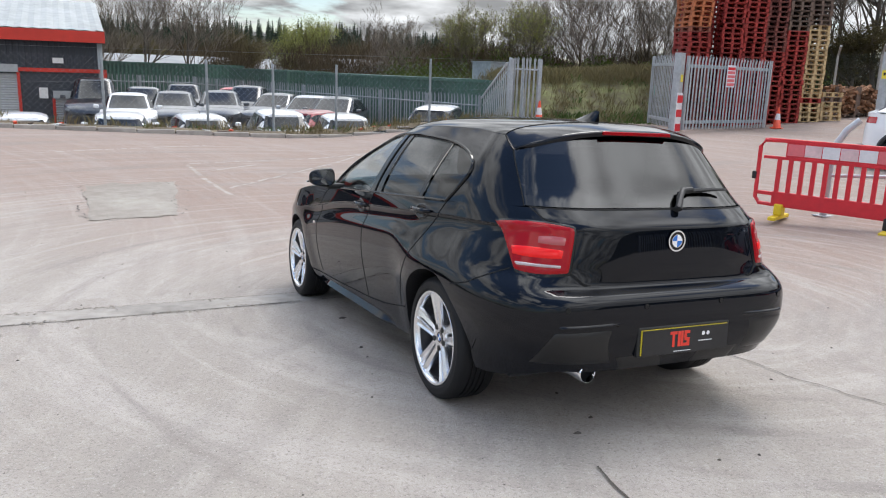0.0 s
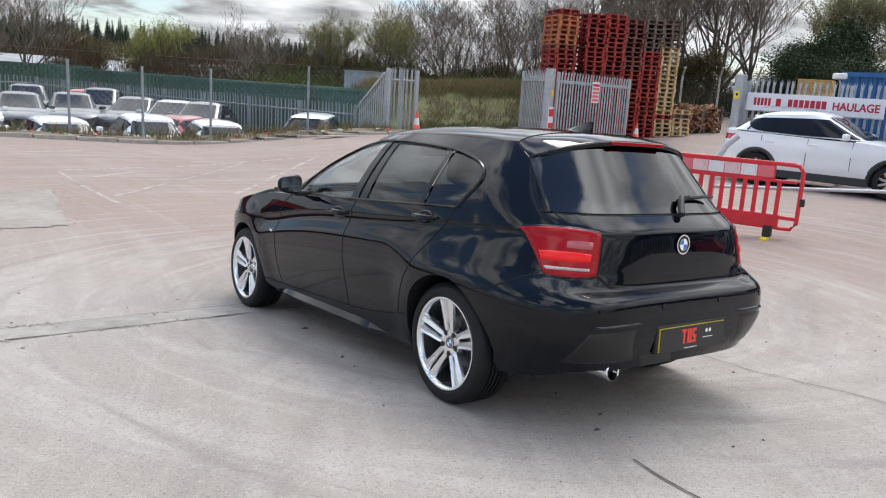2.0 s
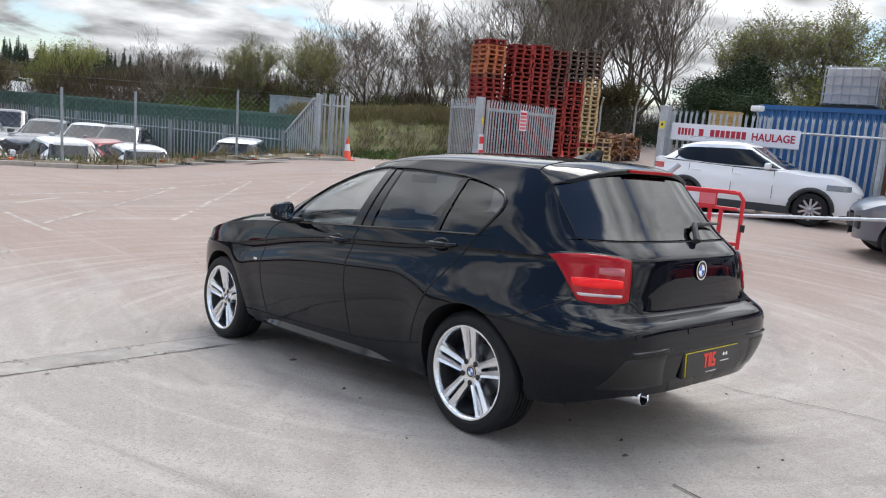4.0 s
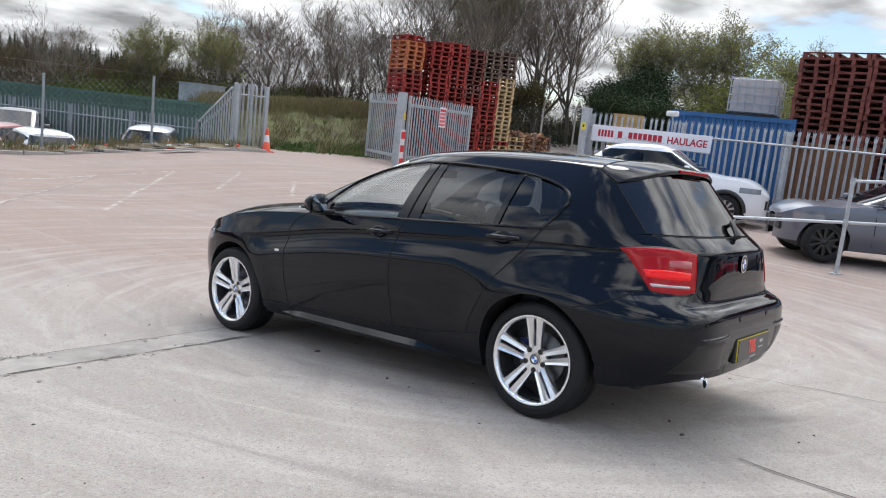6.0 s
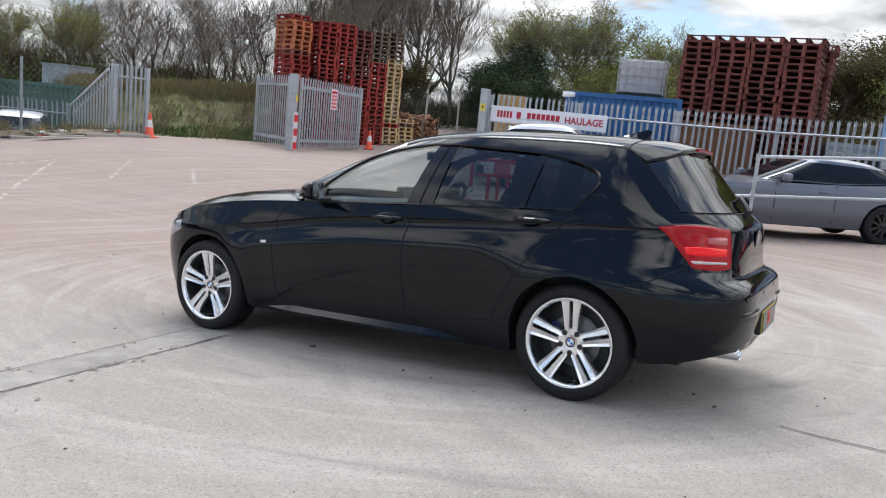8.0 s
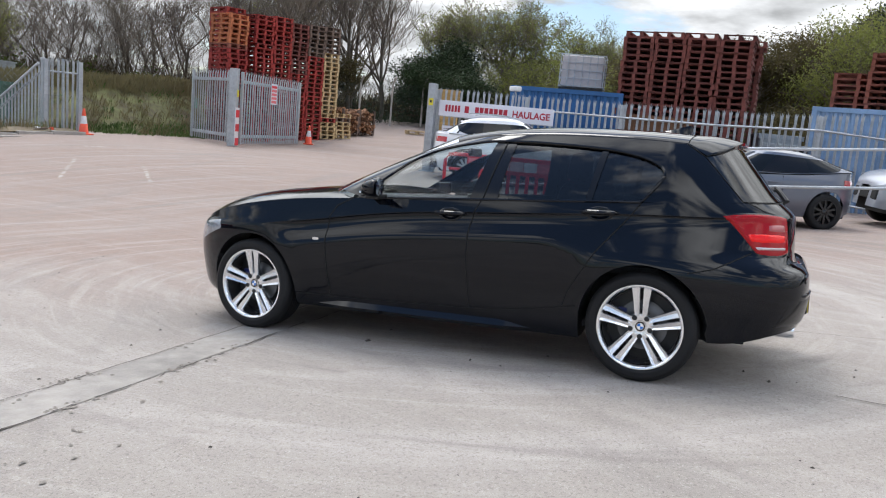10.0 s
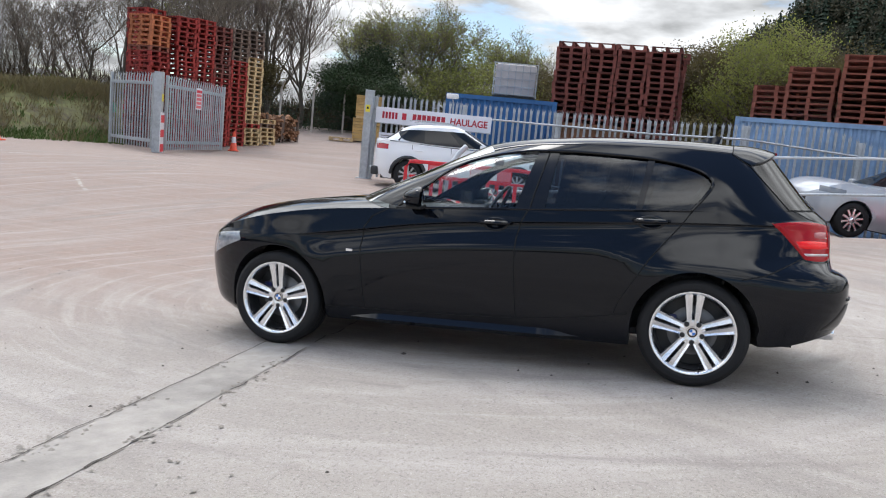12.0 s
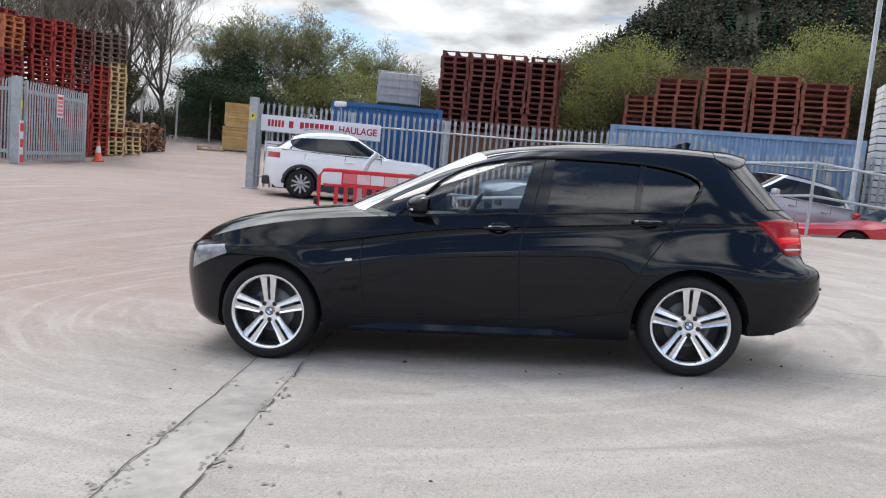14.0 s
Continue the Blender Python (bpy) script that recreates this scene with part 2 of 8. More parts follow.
def sheet(nu, nv, f):
    """Grid of f(u, v) over the unit square."""
    verts = [f(i / nu, j / nv) for i in range(nu + 1) for j in range(nv + 1)]
    faces = [(i * (nv + 1) + j, (i + 1) * (nv + 1) + j, (i + 1) * (nv + 1) + j + 1, i * (nv + 1) + j + 1) for i in range(nu) for j in range(nv)]
    return verts, faces


def both(verts, faces):
    """A half and its mirror image across x = 0."""
    n = len(verts)
    v2 = list(verts) + [(-v[0], v[1], v[2]) for v in verts]
    f2 = list(faces) + [tuple(n + i for i in reversed(q)) for q in faces]
    return v2, f2

# ---- ground ----
def ground_z(x, y):
    """Height of the yard: it falls gently past the car and lifts again towards the gates."""
    near = -0.072 * max(y, -9.0) if y < 3.2 else -0.2304 - 0.13 * (1 - math.exp(-(y - 3.2) / 1.8))
    near += -0.031 * max(-6.0, min(4.0, x)) + 0.25 * smooth01(9, 18, y)
    far = 0.12 + 0.012 * max(0.0, min(20.0, y - 6)) + 0.055 * max(0.0, min(9.0, -y))
    far += 0.08 * max(0.0, min(14.0, x - 16.5)) * smooth01(6, 9, y)
    far -= 0.45 * smooth01(8.9, 9.9, x) * smooth01(-2.6, -4.2, y)
    far += 0.14 * smooth01(6.6, 8.6, x) * (1 - smooth01(8.9, 9.9, x)) * smooth01(-1.5, -3.5, y)
    a = smooth01(2, 9.5, x)
    return near * (1 - a) + far * a


def kerb_y(x):
    return 17.6 - 0.12 * x


def land_z(x, y):
    z = ground_z(x, y)
    drop = smooth01(0.5, 1.6, y - kerb_y(x)) * (1 - smooth01(9.6, 10.6, x))
    z = lerp(z, -1.15 + 0.34 * smooth01(22.8, 24.0, y) + 0.36 * smooth01(6.4, 6.7, x) * smooth01(22.6, 21.6, y), drop)
    return z


def axis_marks(lo, hi, fine, step, far):
    a = list(np.arange(lo, hi + 1e-6, fine))
    d, v = step, lo
    while v > -far:
        v -= d
        d *= 1.35
        a.insert(0, v)
    d, v = step, hi
    while v < far:
        v += d
        d *= 1.35
        a.append(v)
    return a


def ground_material():
    """Old concrete: pinkish aggregate, pale worn sweeps of tyres, grey stains and fine grit."""
    m = bpy.data.materials.new("worn_pinkish_concrete")
    m.use_nodes = True
    nt = m.node_tree
    b = nt.nodes["Principled BSDF"]
    b.inputs["Roughness"].default_value = 0.88
    b.inputs["Specular IOR Level"].default_value = 0.3
    N, L = nt.nodes.new, nt.links.new
    tcn = N("ShaderNodeTexCoord")
    src = tcn.outputs["Object"]

    def noise_of(vec, scale, detail=4, rough=0.6):
        n = N("ShaderNodeTexNoise")
        n.inputs["Scale"].default_value = scale
        n.inputs["Detail"].default_value = detail
        n.inputs["Roughness"].default_value = rough
        L(vec, n.inputs["Vector"])
        return n.outputs["Fac"]

    def span(v, lo, hi, a=0.0, z=1.0):
        r = N("ShaderNodeMapRange")
        r.interpolation_type = "SMOOTHSTEP"
        for key, val in (("From Min", lo), ("From Max", hi), ("To Min", a), ("To Max", z)):
            r.inputs[key].default_value = val
        L(v, r.inputs["Value"])
        return r.outputs[0]

    def blend(fac, a, c):
        x = N("ShaderNodeMix")
        x.data_type = "RGBA"
        L(fac, x.inputs["Factor"])
        for key, val in (("A", a), ("B", c)):
            if isinstance(val, tuple):
                x.inputs[key].default_value = (*val, 1)
            else:
                L(val, x.inputs[key])
        return x.outputs["Result"]

    def mul(a, c):
        x = N("ShaderNodeMath")
        x.operation = "MULTIPLY"
        for k, val in enumerate((a, c)):
            if isinstance(val, float):
                x.inputs[k].default_value = val
            else:
                L(val, x.inputs[k])
        return x.outputs[0]

    def polar(cx, cy, kr, ka):
        """Coordinates that run along circles about a point, for sweeps of tyres."""
        off = N("ShaderNodeVectorMath")
        off.operation = "SUBTRACT"
        off.inputs[1].default_value = (cx, cy, 0)
        L(src, off.inputs[0])
        sp = N("ShaderNodeSeparateXYZ")
        L(off.outputs[0], sp.inputs[0])
        flat = N("ShaderNodeCombineXYZ")
        L(sp.outputs[0], flat.inputs[0])
        L(sp.outputs[1], flat.inputs[1])
        ln = N("ShaderNodeVectorMath")
        ln.operation = "LENGTH"
        L(flat.outputs[0], ln.inputs[0])
        at = N("ShaderNodeMath")
        at.operation = "ARCTAN2"
        L(sp.outputs[1], at.inputs[0])
        L(sp.outputs[0], at.inputs[1])
        cb = N("ShaderNodeCombineXYZ")
        L(mul(ln.outputs["Value"], kr), cb.inputs[0])
        L(mul(at.outputs[0], ka), cb.inputs[1])
        return cb.outputs[0]

    # broad tone: greyer near the slab edge, redder out in the yard
    sep_ = N("ShaderNodeSeparateXYZ")
    L(src, sep_.inputs[0])
    big = noise_of(src, 0.22, 4)
    addy = N("ShaderNodeMath")
    addy.operation = "MULTIPLY_ADD"
    L(big, addy.inputs[0])
    addy.inputs[1].default_value = 7.0
    L(sep_.outputs[1], addy.inputs[2])
    # rises with x: browner ground and the shade over it, both in the colour
    addx = N("ShaderNodeMath")
    addx.operation = "MULTIPLY_ADD"
    L(sep_.outputs[0], addx.inputs[0])
    addx.inputs[1].default_value = 1.0
    L(addy.outputs[0], addx.inputs[2])
    redder = span(addx.outputs[0], 3.5, 12.0)
    col = blend(redder, (0.375, 0.338, 0.300), (0.305, 0.218, 0.180))
    # pale sweeps
    sweep1 = span(noise_of(polar(2.0, 3.0, 1.9, 1.1), 1.0, 5, 0.55), 0.46, 0.66)
    sweep2 = span(noise_of(polar(-17.0, 7.0, 1.7, 2.0), 1.0, 5, 0.55), 0.48, 0.68)
    near_ = span(addx.outputs[0], 12.0, 4.0, 0.22, 1.0)
    col = blend(mul(mul(sweep1, 0.62), near_), col, (0.490, 0.450, 0.412))
    col = blend(mul(mul(sweep2, 0.55), near_), col, (0.475, 0.435, 0.398))
    # fine striations left by brushing and tyres
    fine1 = span(noise_of(polar(1.5, 2.0, 9.0, 1.6), 1.0, 4, 0.6), 0.50, 0.66)
    fine2 = span(noise_of(polar(-17.0, 7.0, 9.0, 3.4), 1.0, 4, 0.6), 0.50, 0.66)
    dark1 = span(noise_of(polar(2.0, 1.5, 3.2, 1.3), 1.0, 5, 0.6), 0.54, 0.70)
    col = blend(mul(fine1, 0.36), col, (0.52, 0.48, 0.44))
    col = blend(mul(fine2, 0.18), col, (0.52, 0.48, 0.44))
    col = blend(mul(dark1, 0.62), col, (0.255, 0.226, 0.204))
    # grey stains and tyre dirt
    stain1 = span(noise_of(polar(9.0, -9.0, 1.5, 3.0), 1.0, 4, 0.6), 0.52, 0.72)
    col = blend(mul(stain1, 0.45), col, (0.225, 0.200, 0.185))
    stain2 = span(noise_of(src, 0.75, 6, 0.65), 0.55, 0.78)
    col = blend(mul(stain2, 0.35), col, (0.235, 0.205, 0.185))
    # mottling and grit
    mott = span(noise_of(src, 5.0, 6, 0.7), 0.35, 0.68)
    col = blend(mul(mott, 0.26), col, (0.30, 0.262, 0.235))
    grit = span(noise_of(src, 62.0, 3, 0.75), 0.52, 0.66)
    col = blend(mul(grit, 0.60), col, (0.190, 0.165, 0.148))
    grit2 = span(noise_of(src, 95.0, 2, 0.7), 0.60, 0.70)
    col = blend(mul(grit2, 0.42), col, (0.68, 0.63, 0.59))
    grit3 = span(noise_of(src, 170.0, 2, 0.7), 0.54, 0.66)
    col = blend(mul(grit3, 0.50), col, (0.20, 0.175, 0.155))
    grit4 = span(noise_of(src, 26.0, 4, 0.7), 0.56, 0.70)
    col = blend(mul(grit4, 0.50), col, (0.47, 0.435, 0.40))
    vor = N("ShaderNodeTexVoronoi")
    vor.inputs["Scale"].default_value = 7.0
    L(src, vor.inputs["Vector"])
    speck = span(vor.outputs["Distance"], 0.055, 0.030)
    keep = span(noise_of(src, 1.3, 2), 0.50, 0.62)
    col = blend(mul(mul(speck, keep), 0.5), col, (0.10, 0.085, 0.075))
    # beyond the yard: leaf litter, soil and rough grass
    outx = span(sep_.outputs[0], 31.0, 36.0)
    outy = span(sep_.outputs[1], 41.0, 46.0)
    outl = span(sep_.outputs[0], -40.0, -60.0)
    mx = N("ShaderNodeMath")
    mx.operation = "MAXIMUM"
    L(outx, mx.inputs[0])
    L(outy, mx.inputs[1])
    mx2 = N("ShaderNodeMath")
    mx2.operation = "MAXIMUM"
    L(mx.outputs[0], mx2.inputs[0])
    L(outl, mx2.inputs[1])
    wild = blend(span(noise_of(src, 0.35, 5), 0.35, 0.65), (0.048, 0.038, 0.025), (0.040, 0.046, 0.018))
    col = blend(mx2.outputs[0], col, wild)
    L(col, b.inputs["Base Color"])
    bp = N("ShaderNodeBump")
    bp.inputs["Strength"].default_value = 0.7
    bp.inputs["Distance"].default_value = 0.012
    L(noise_of(src, 55.0, 5, 0.7), bp.inputs["Height"])
    L(bp.outputs[0], b.inputs["Normal"])
    return m


M_GROUND = ground_material()
gx, gy = axis_marks(-10, 22, 0.4, 0.6, 2500), axis_marks(-10, 24, 0.4, 0.6, 2500)
gv = [(x, y, land_z(x, y)) for x in gx for y in gy]
gn = len(gy)
gf = [(i * gn + j, (i + 1) * gn + j, (i + 1) * gn + j + 1, i * gn + j + 1) for i in range(len(gx) - 1) for j in range(gn - 1)]
tagged(mesh_obj("ground", gv, gf, M_GROUND), "worn pinkish-grey concrete yard with stains", "ground", kind="structure")


# ---- marks on the ground ----
M_CRACK = material("dark_crack", (0.085, 0.072, 0.062), 0.95, var=0.4, scale=20)
M_STRIP = material("pale_concrete_repair", (0.325, 0.298, 0.268), 0.9, var=0.30, scale=7, bump=0.4, bump_scale=80)
M_LINE = material("worn_white_line", (0.395, 0.345, 0.305), 0.85, var=0.2, scale=16)
M_ROUGH = material("broken_grey_concrete", (0.315, 0.268, 0.228), 0.95, var=0.25, scale=5, bump=0.8, bump_scale=30, color2=(0.365, 0.335, 0.295))


def on_land(pts, lift):
    return [Vector((x, y, land_z(x, y) + lift)) for x, y in pts]


def strip_mesh(name, pts, width, mat, lift, label, category, wob=0.0, seed=1, frag=0.0):
    """A ribbon along a line on the ground, with an uneven edge."""
    rnd = random.Random(seed)
    fine = []
    for (x0, y0), (x1, y1) in zip(pts, pts[1:]):
        n = max(2, int(math.hypot(x1 - x0, y1 - y0) / 0.06))
        fine += [(lerp(x0, x1, k / n), lerp(y0, y1, k / n)) for k in range(n)]
    fine.append(pts[-1])
    V, F = [], []
    drift = 0.0
    for i, (x, y) in enumerate(fine):
        a, c = fine[max(i - 1, 0)], fine[min(i + 1, len(fine) - 1)]
        d = Vector((c[0] - a[0], c[1] - a[1])).normalized()
        nx, ny = -d.y, d.x
        drift = 0.85 * drift + rnd.gauss(0, wob)
        w0 = width / 2 * rnd.uniform(0.55, 1.25) if wob else width / 2
        w1 = width / 2 * rnd.uniform(0.55, 1.25) if wob else width / 2
        for s in (-w0, w1):
            px, py = x + nx * (s + drift), y + ny * (s + drift)
            V.append((px, py, land_z(px, py) + lift))
    for i in range(len(fine) - 1):
        if frag and rnd.random() < frag:
            continue
        F.append((2 * i, 2 * i + 1, 2 * i + 3, 2 * i + 2))
    return tagged(mesh_obj(name, V, F, mat, smooth=False), label, category, kind="structure")


up_line = [(1.2, 2.90), (-0.81, 2.75), (-1.78, 2.665), (-2.73, 2.605), (-3.25, 2.555), (-5.5, 2.36), (-9.0, 2.05)]
lo_line = [(1.2, 2.58), (-0.85, 2.44), (-2.35, 2.285), (-3.16, 2.245), (-5.5, 2.05), (-9.0, 1.75)]
mid_line = [(0.5 * (a[0] + c[0]), 0.5 * (a[1] + c[1])) for a, c in zip([(1.2, 2.9), (-0.83, 2.75), (-2.5, 2.62), (-3.2, 2.557), (-5.5, 2.36), (-9, 2.05)], [(1.2, 2.58), (-0.83, 2.44), (-2.5, 2.28), (-3.2, 2.24), (-5.5, 2.05), (-9, 1.75)])]
strip_mesh("repair_strip", mid_line, 0.315, M_STRIP, 0.004, "pale concrete repair strip across the yard", "strip")
strip_mesh("crack", up_line, 0.0085, M_CRACK, 0.008, "dark uneven joint in the concrete", "crack", 0.006, 3)
strip_mesh("crack", lo_line, 0.010, M_CRACK, 0.008, "dark broken joint in the concrete", "crack", 0.008, 4, 0.35)
strip_mesh("crack", [(1.15, 1.6), (1.26, 0.1), (1.30, -0.45), (1.36, -1.0), (1.50, -2.2), (1.7, -4.0)], 0.008, M_CRACK, 0.007, "dark crack in the concrete", "crack", 0.008, 5)
strip_mesh("crack", [(-0.57, -1.04), (-0.62, -1.25), (-0.67, -1.62)], 0.012, M_CRACK, 0.007, "thin dark twig lying on the concrete", "twig", 0.002, 6)
strip_mesh("crack", [(2.16, 4.59), (2.03, 5.1), (2.0, 5.7), (2.5, 6.55)], 0.010, M_CRACK, 0.006, "faint curved crack in the concrete", "crack", 0.004, 7, 0.35)
for k, (pts, w) in enumerate((
        ([(-0.52, 12.53), (1.34, 13.17), (3.62, 13.92), (5.40, 13.78)], 0.085), ([(-0.52, 12.53), (-0.44, 10.9), (-0.27, 9.1)], 0.085), ([(-0.36, 11.6), (0.82, 12.5)], 0.07),
        ([(3.63, 13.90), (1.25, 11.45), (-0.15, 9.83)], 0.08), ([(5.38, 13.74), (3.44, 11.9), (1.9, 10.1)], 0.08), ([(6.55, 12.88), (5.0, 11.5)], 0.08), ([(6.85, 11.32), (5.72, 10.02)], 0.08),
        ([(-3.12, 13.75), (0.49, 15.42)], 0.08), ([(7.84, 14.16), (8.25, 13.65)], 0.09))):
    strip_mesh("painted_line", pts, w, M_LINE, 0.005, "worn white painted bay line", "line", 0.004, 20 + k, 0.34)
# broken patch
V, F = [], []
n = 18
for i in range(n + 1):
    for j in range(n + 1):
        a, c = i / n, j / n
        x = lerp(lerp(-2.38, -0.95, a), lerp(-2.37, -1.28, a), c)
        y = lerp(lerp(10.1, 10.5, a), lerp(7.0, 7.3, a), c)
        e = min(a, 1 - a, c, 1 - c)
        x += 0.10 * noise.noise((a * 5, c * 5, 7)) * (1 if e < 0.01 else 0.2)
        y += 0.20 * noise.noise((a * 5, c * 5, 9)) * (1 if e < 0.01 else 0.2)
        V.append((x, y, land_z(x, y) + 0.006 + 0.014 * abs(noise.noise((a * 9, c * 9, 1)))))
F = [(i * (n + 1) + j, (i + 1) * (n + 1) + j, (i + 1) * (n + 1) + j + 1, i * (n + 1) + j + 1) for i in range(n) for j in range(n)]
tagged(mesh_obj("broken_patch", V, F, M_ROUGH), "broken grey concrete patch with moss", "patch", kind="structure")
strip_mesh("crack", [(-2.45, 10.1), (-0.9, 10.52), (-1.25, 7.3), (-2.4, 6.98), (-2.45, 10.1)], 0.014, M_CRACK, 0.009, "dark broken edge of the patch", "crack", 0.04, 9, 0.55)
# crumbled spots along the joints
rnd = random.Random(31)
V, F = [], []
for cx, cy, sx, n in ((-2.42, 2.62, 0.10, 30), (-3.05, 2.56, 0.12, 34), (-1.55, 2.67, 0.06, 12), (-2.75, 2.27, 0.10, 22), (-1.9, 2.33, 0.10, 18), (-3.6, 2.22, 0.12, 22), (-1.3, 2.40, 0.08, 12), (-3.3, 1.9, 0.4, 26), (-2.2, 8.0, 0.25, 40), (-2.3, 7.3, 0.2, 40), (-1.2, 9.6, 0.25, 30)):
    for k in range(n):
        x, y = cx + rnd.gauss(0, sx), cy + rnd.gauss(0, sx * 0.35)
        r, z, i = rnd.uniform(0.004, 0.016), land_z(x, y) + 0.006, len(V)
        for t in range(5):
            q = t * 2 * math.pi / 5 + rnd.random()
            V.append((x + r * rnd.uniform(0.6, 1.5) * math.cos(q), y + r * rnd.uniform(0.6, 1.5) * math.sin(q), z))
        V.append((x, y, z + r * 0.5))
        F += [(i + t, i + (t + 1) % 5, i + 5) for t in range(5)]
tagged(mesh_obj("rubble", V, F, M_ROUGH, smooth=False), "crumbled concrete along the broken joints", "rubble", kind="stuff")
# stones, leaves and scraps
rnd = random.Random(12)
V, F = [], []
for k in range(900):
    x, y = rnd.uniform(-7.0, 5.5), rnd.uniform(-4.0, 9.5)
    s = rnd.choice((0.003, 0.003, 0.004, 0.005, 0.006, 0.010))
    z = land_z(x, y)
    a = rnd.uniform(0, math.pi)
    i = len(V)
    for t in range(5):
        q = a + t * 2 * math.pi / 5
        V.append((x + s * rnd.uniform(0.6, 1.4) * math.cos(q), y + s * rnd.uniform(0.6, 1.4) * math.sin(q), z + 0.001))
    V.append((x, y, z + s * 0.8))
    F += [(i + t, i + (t + 1) % 5, i + 5) for t in range(5)]
tagged(mesh_obj("grit", V, F, M_CRACK, smooth=False), "dark grit and small stones strewn over the concrete", "grit", kind="stuff")
for x, y, s in ((-0.772, 1.79, 0.030), (-0.43, -0.697, 0.020), (-2.85, -0.9, 0.022), (-2.70, -1.0, 0.016), (-0.25, -0.55, 0.014), (-0.9, 1.0, 0.014)):
    V = [(x + s * rnd.uniform(0.7, 1.3) * math.cos(t), y + s * rnd.uniform(0.7, 1.3) * math.sin(t) * 0.6, land_z(x, y) + 0.002) for t in [2 * math.pi * k / 9 for k in range(9)]] + [(x, y, land_z(x, y) + 0.014)]
    tagged(mesh_obj("dead_leaf", V, [(k, (k + 1) % 9, 9) for k in range(9)], M_CRACK, smooth=False), "small dark dead leaf on the concrete", "leaf", "fallen leaves")

# ---- black hatchback ----
def ease(a, b, v):
    """A step from a to b with even curvature."""
    k = min(1.0, max(0.0, (v - a) / (b - a)))
    return k * k * k * (k * (6 * k - 15) + 10)


def fair(w, *pairs):
    """A curve through the pairs, faired over the width w, read from a fine table."""
    f = curve_of(*pairs)
    lo, hi, n = pairs[0][0], pairs[-1][0], 2400
    h = (hi - lo) / n
    k = int(3 * w / h) + 1
    e0, e1 = (f(lo + 2 * h) - f(lo)) / (2 * h), (f(hi) - f(hi - 2 * h)) / (2 * h)
    ys = [f(lo) + e0 * h * i if i < 0 else f(hi) + e1 * h * (i - n) if i > n else f(lo + h * i) for i in range(-k, n + k + 1)]
    ker = np.exp(-0.5 * (np.arange(-k, k + 1) * h / w) ** 2)
    tab = np.convolve(ys, ker / ker.sum(), "valid").tolist()

    def g(v):
        q = (v - lo) / h
        if q <= 0:
            return tab[0]
        if q >= n:
            return tab[-1]
        i = int(q)
        return tab[i] + (tab[i + 1] - tab[i]) * (q - i) if i < n else tab[-1]
    return g


def knee(v, w):
    """A ramp that starts softly at zero."""
    return 0.5 * (v + math.sqrt(v * v + w * w))


def lesser(a, b, w):
    """The smaller of two, with a rounded change from one to the other."""
    return 0.5 * (a + b - math.sqrt((a - b) ** 2 + w * w))


HUB_Z, AXLE_F, ARCH_R = 0.318, 2.69, 0.360
Z_BELT = fair(0.05, (-0.9, 1.045), (-0.4, 1.040), (0.05, 1.020), (0.40, 1.010), (0.97, 0.991), (1.64, 0.968), (2.0, 0.955), (2.35, 0.935), (2.7, 0.893), (3.0, 0.832), (3.2, 0.778), (3.45, 0.735))
Y_REAR = fair(0.005, (0.2, -0.77), (0.3, -0.815), (0.42, -0.858), (0.55, -0.872), (0.64, -0.868), (0.675, -0.850), (0.695, -0.812), (0.71, -0.780), (0.78, -0.783), (0.90, -0.778), (0.965, -0.772), (0.99, -0.752), (1.045, -0.69), (1.06, -0.672), (1.20, -0.562), (1.345, -0.450), (1.40, -0.410), (1.45, -0.375))
Y_REAR_C = fair(0.010, (0.2, -0.77), (0.3, -0.815), (0.42, -0.856), (0.53, -0.868), (0.60, -0.864), (0.66, -0.850), (0.71, -0.826), (0.745, -0.798), (0.765, -0.783), (0.80, -0.783), (0.90, -0.778))
Y_FRONT = fair(0.02, (0.18, 3.30), (0.26, 3.40), (0.40, 3.425), (0.55, 3.440), (0.66, 3.43), (0.75, 3.39), (0.80, 3.2))
Y_SCREEN = fair(0.03, (0.90, 2.36), (0.98, 2.30), (1.05, 2.19), (1.2, 1.86), (1.35, 1.46), (1.42, 1.22), (1.46, 1.10))
LOWER = fair(0.03, (0.18, 0.775), (0.24, 0.812), (0.30, 0.828), (0.36, 0.842), (0.50, 0.858), (0.62, 0.862), (0.74, 0.862), (0.80, 0.862), (1.1, 0.857))
TAPER = fair(0.12, (-0.9, 0.955), (-0.5, 0.975), (0.0, 0.996), (0.8, 1.0), (2.0, 1.0), (2.7, 0.992), (3.3, 0.96))
TAPER_UP = fair(0.15, (-0.9, 0.885), (-0.3, 0.93), (0.2, 0.975), (0.9, 1.0), (1.6, 0.99), (2.3, 0.96))
crease_z = fair(0.10, (-0.70, 0.958), (-0.36, 0.957), (0.10, 0.952), (0.44, 0.937), (1.03, 0.912), (1.42, 0.892), (1.85, 0.849), (2.07, 0.815), (2.7, 0.74))


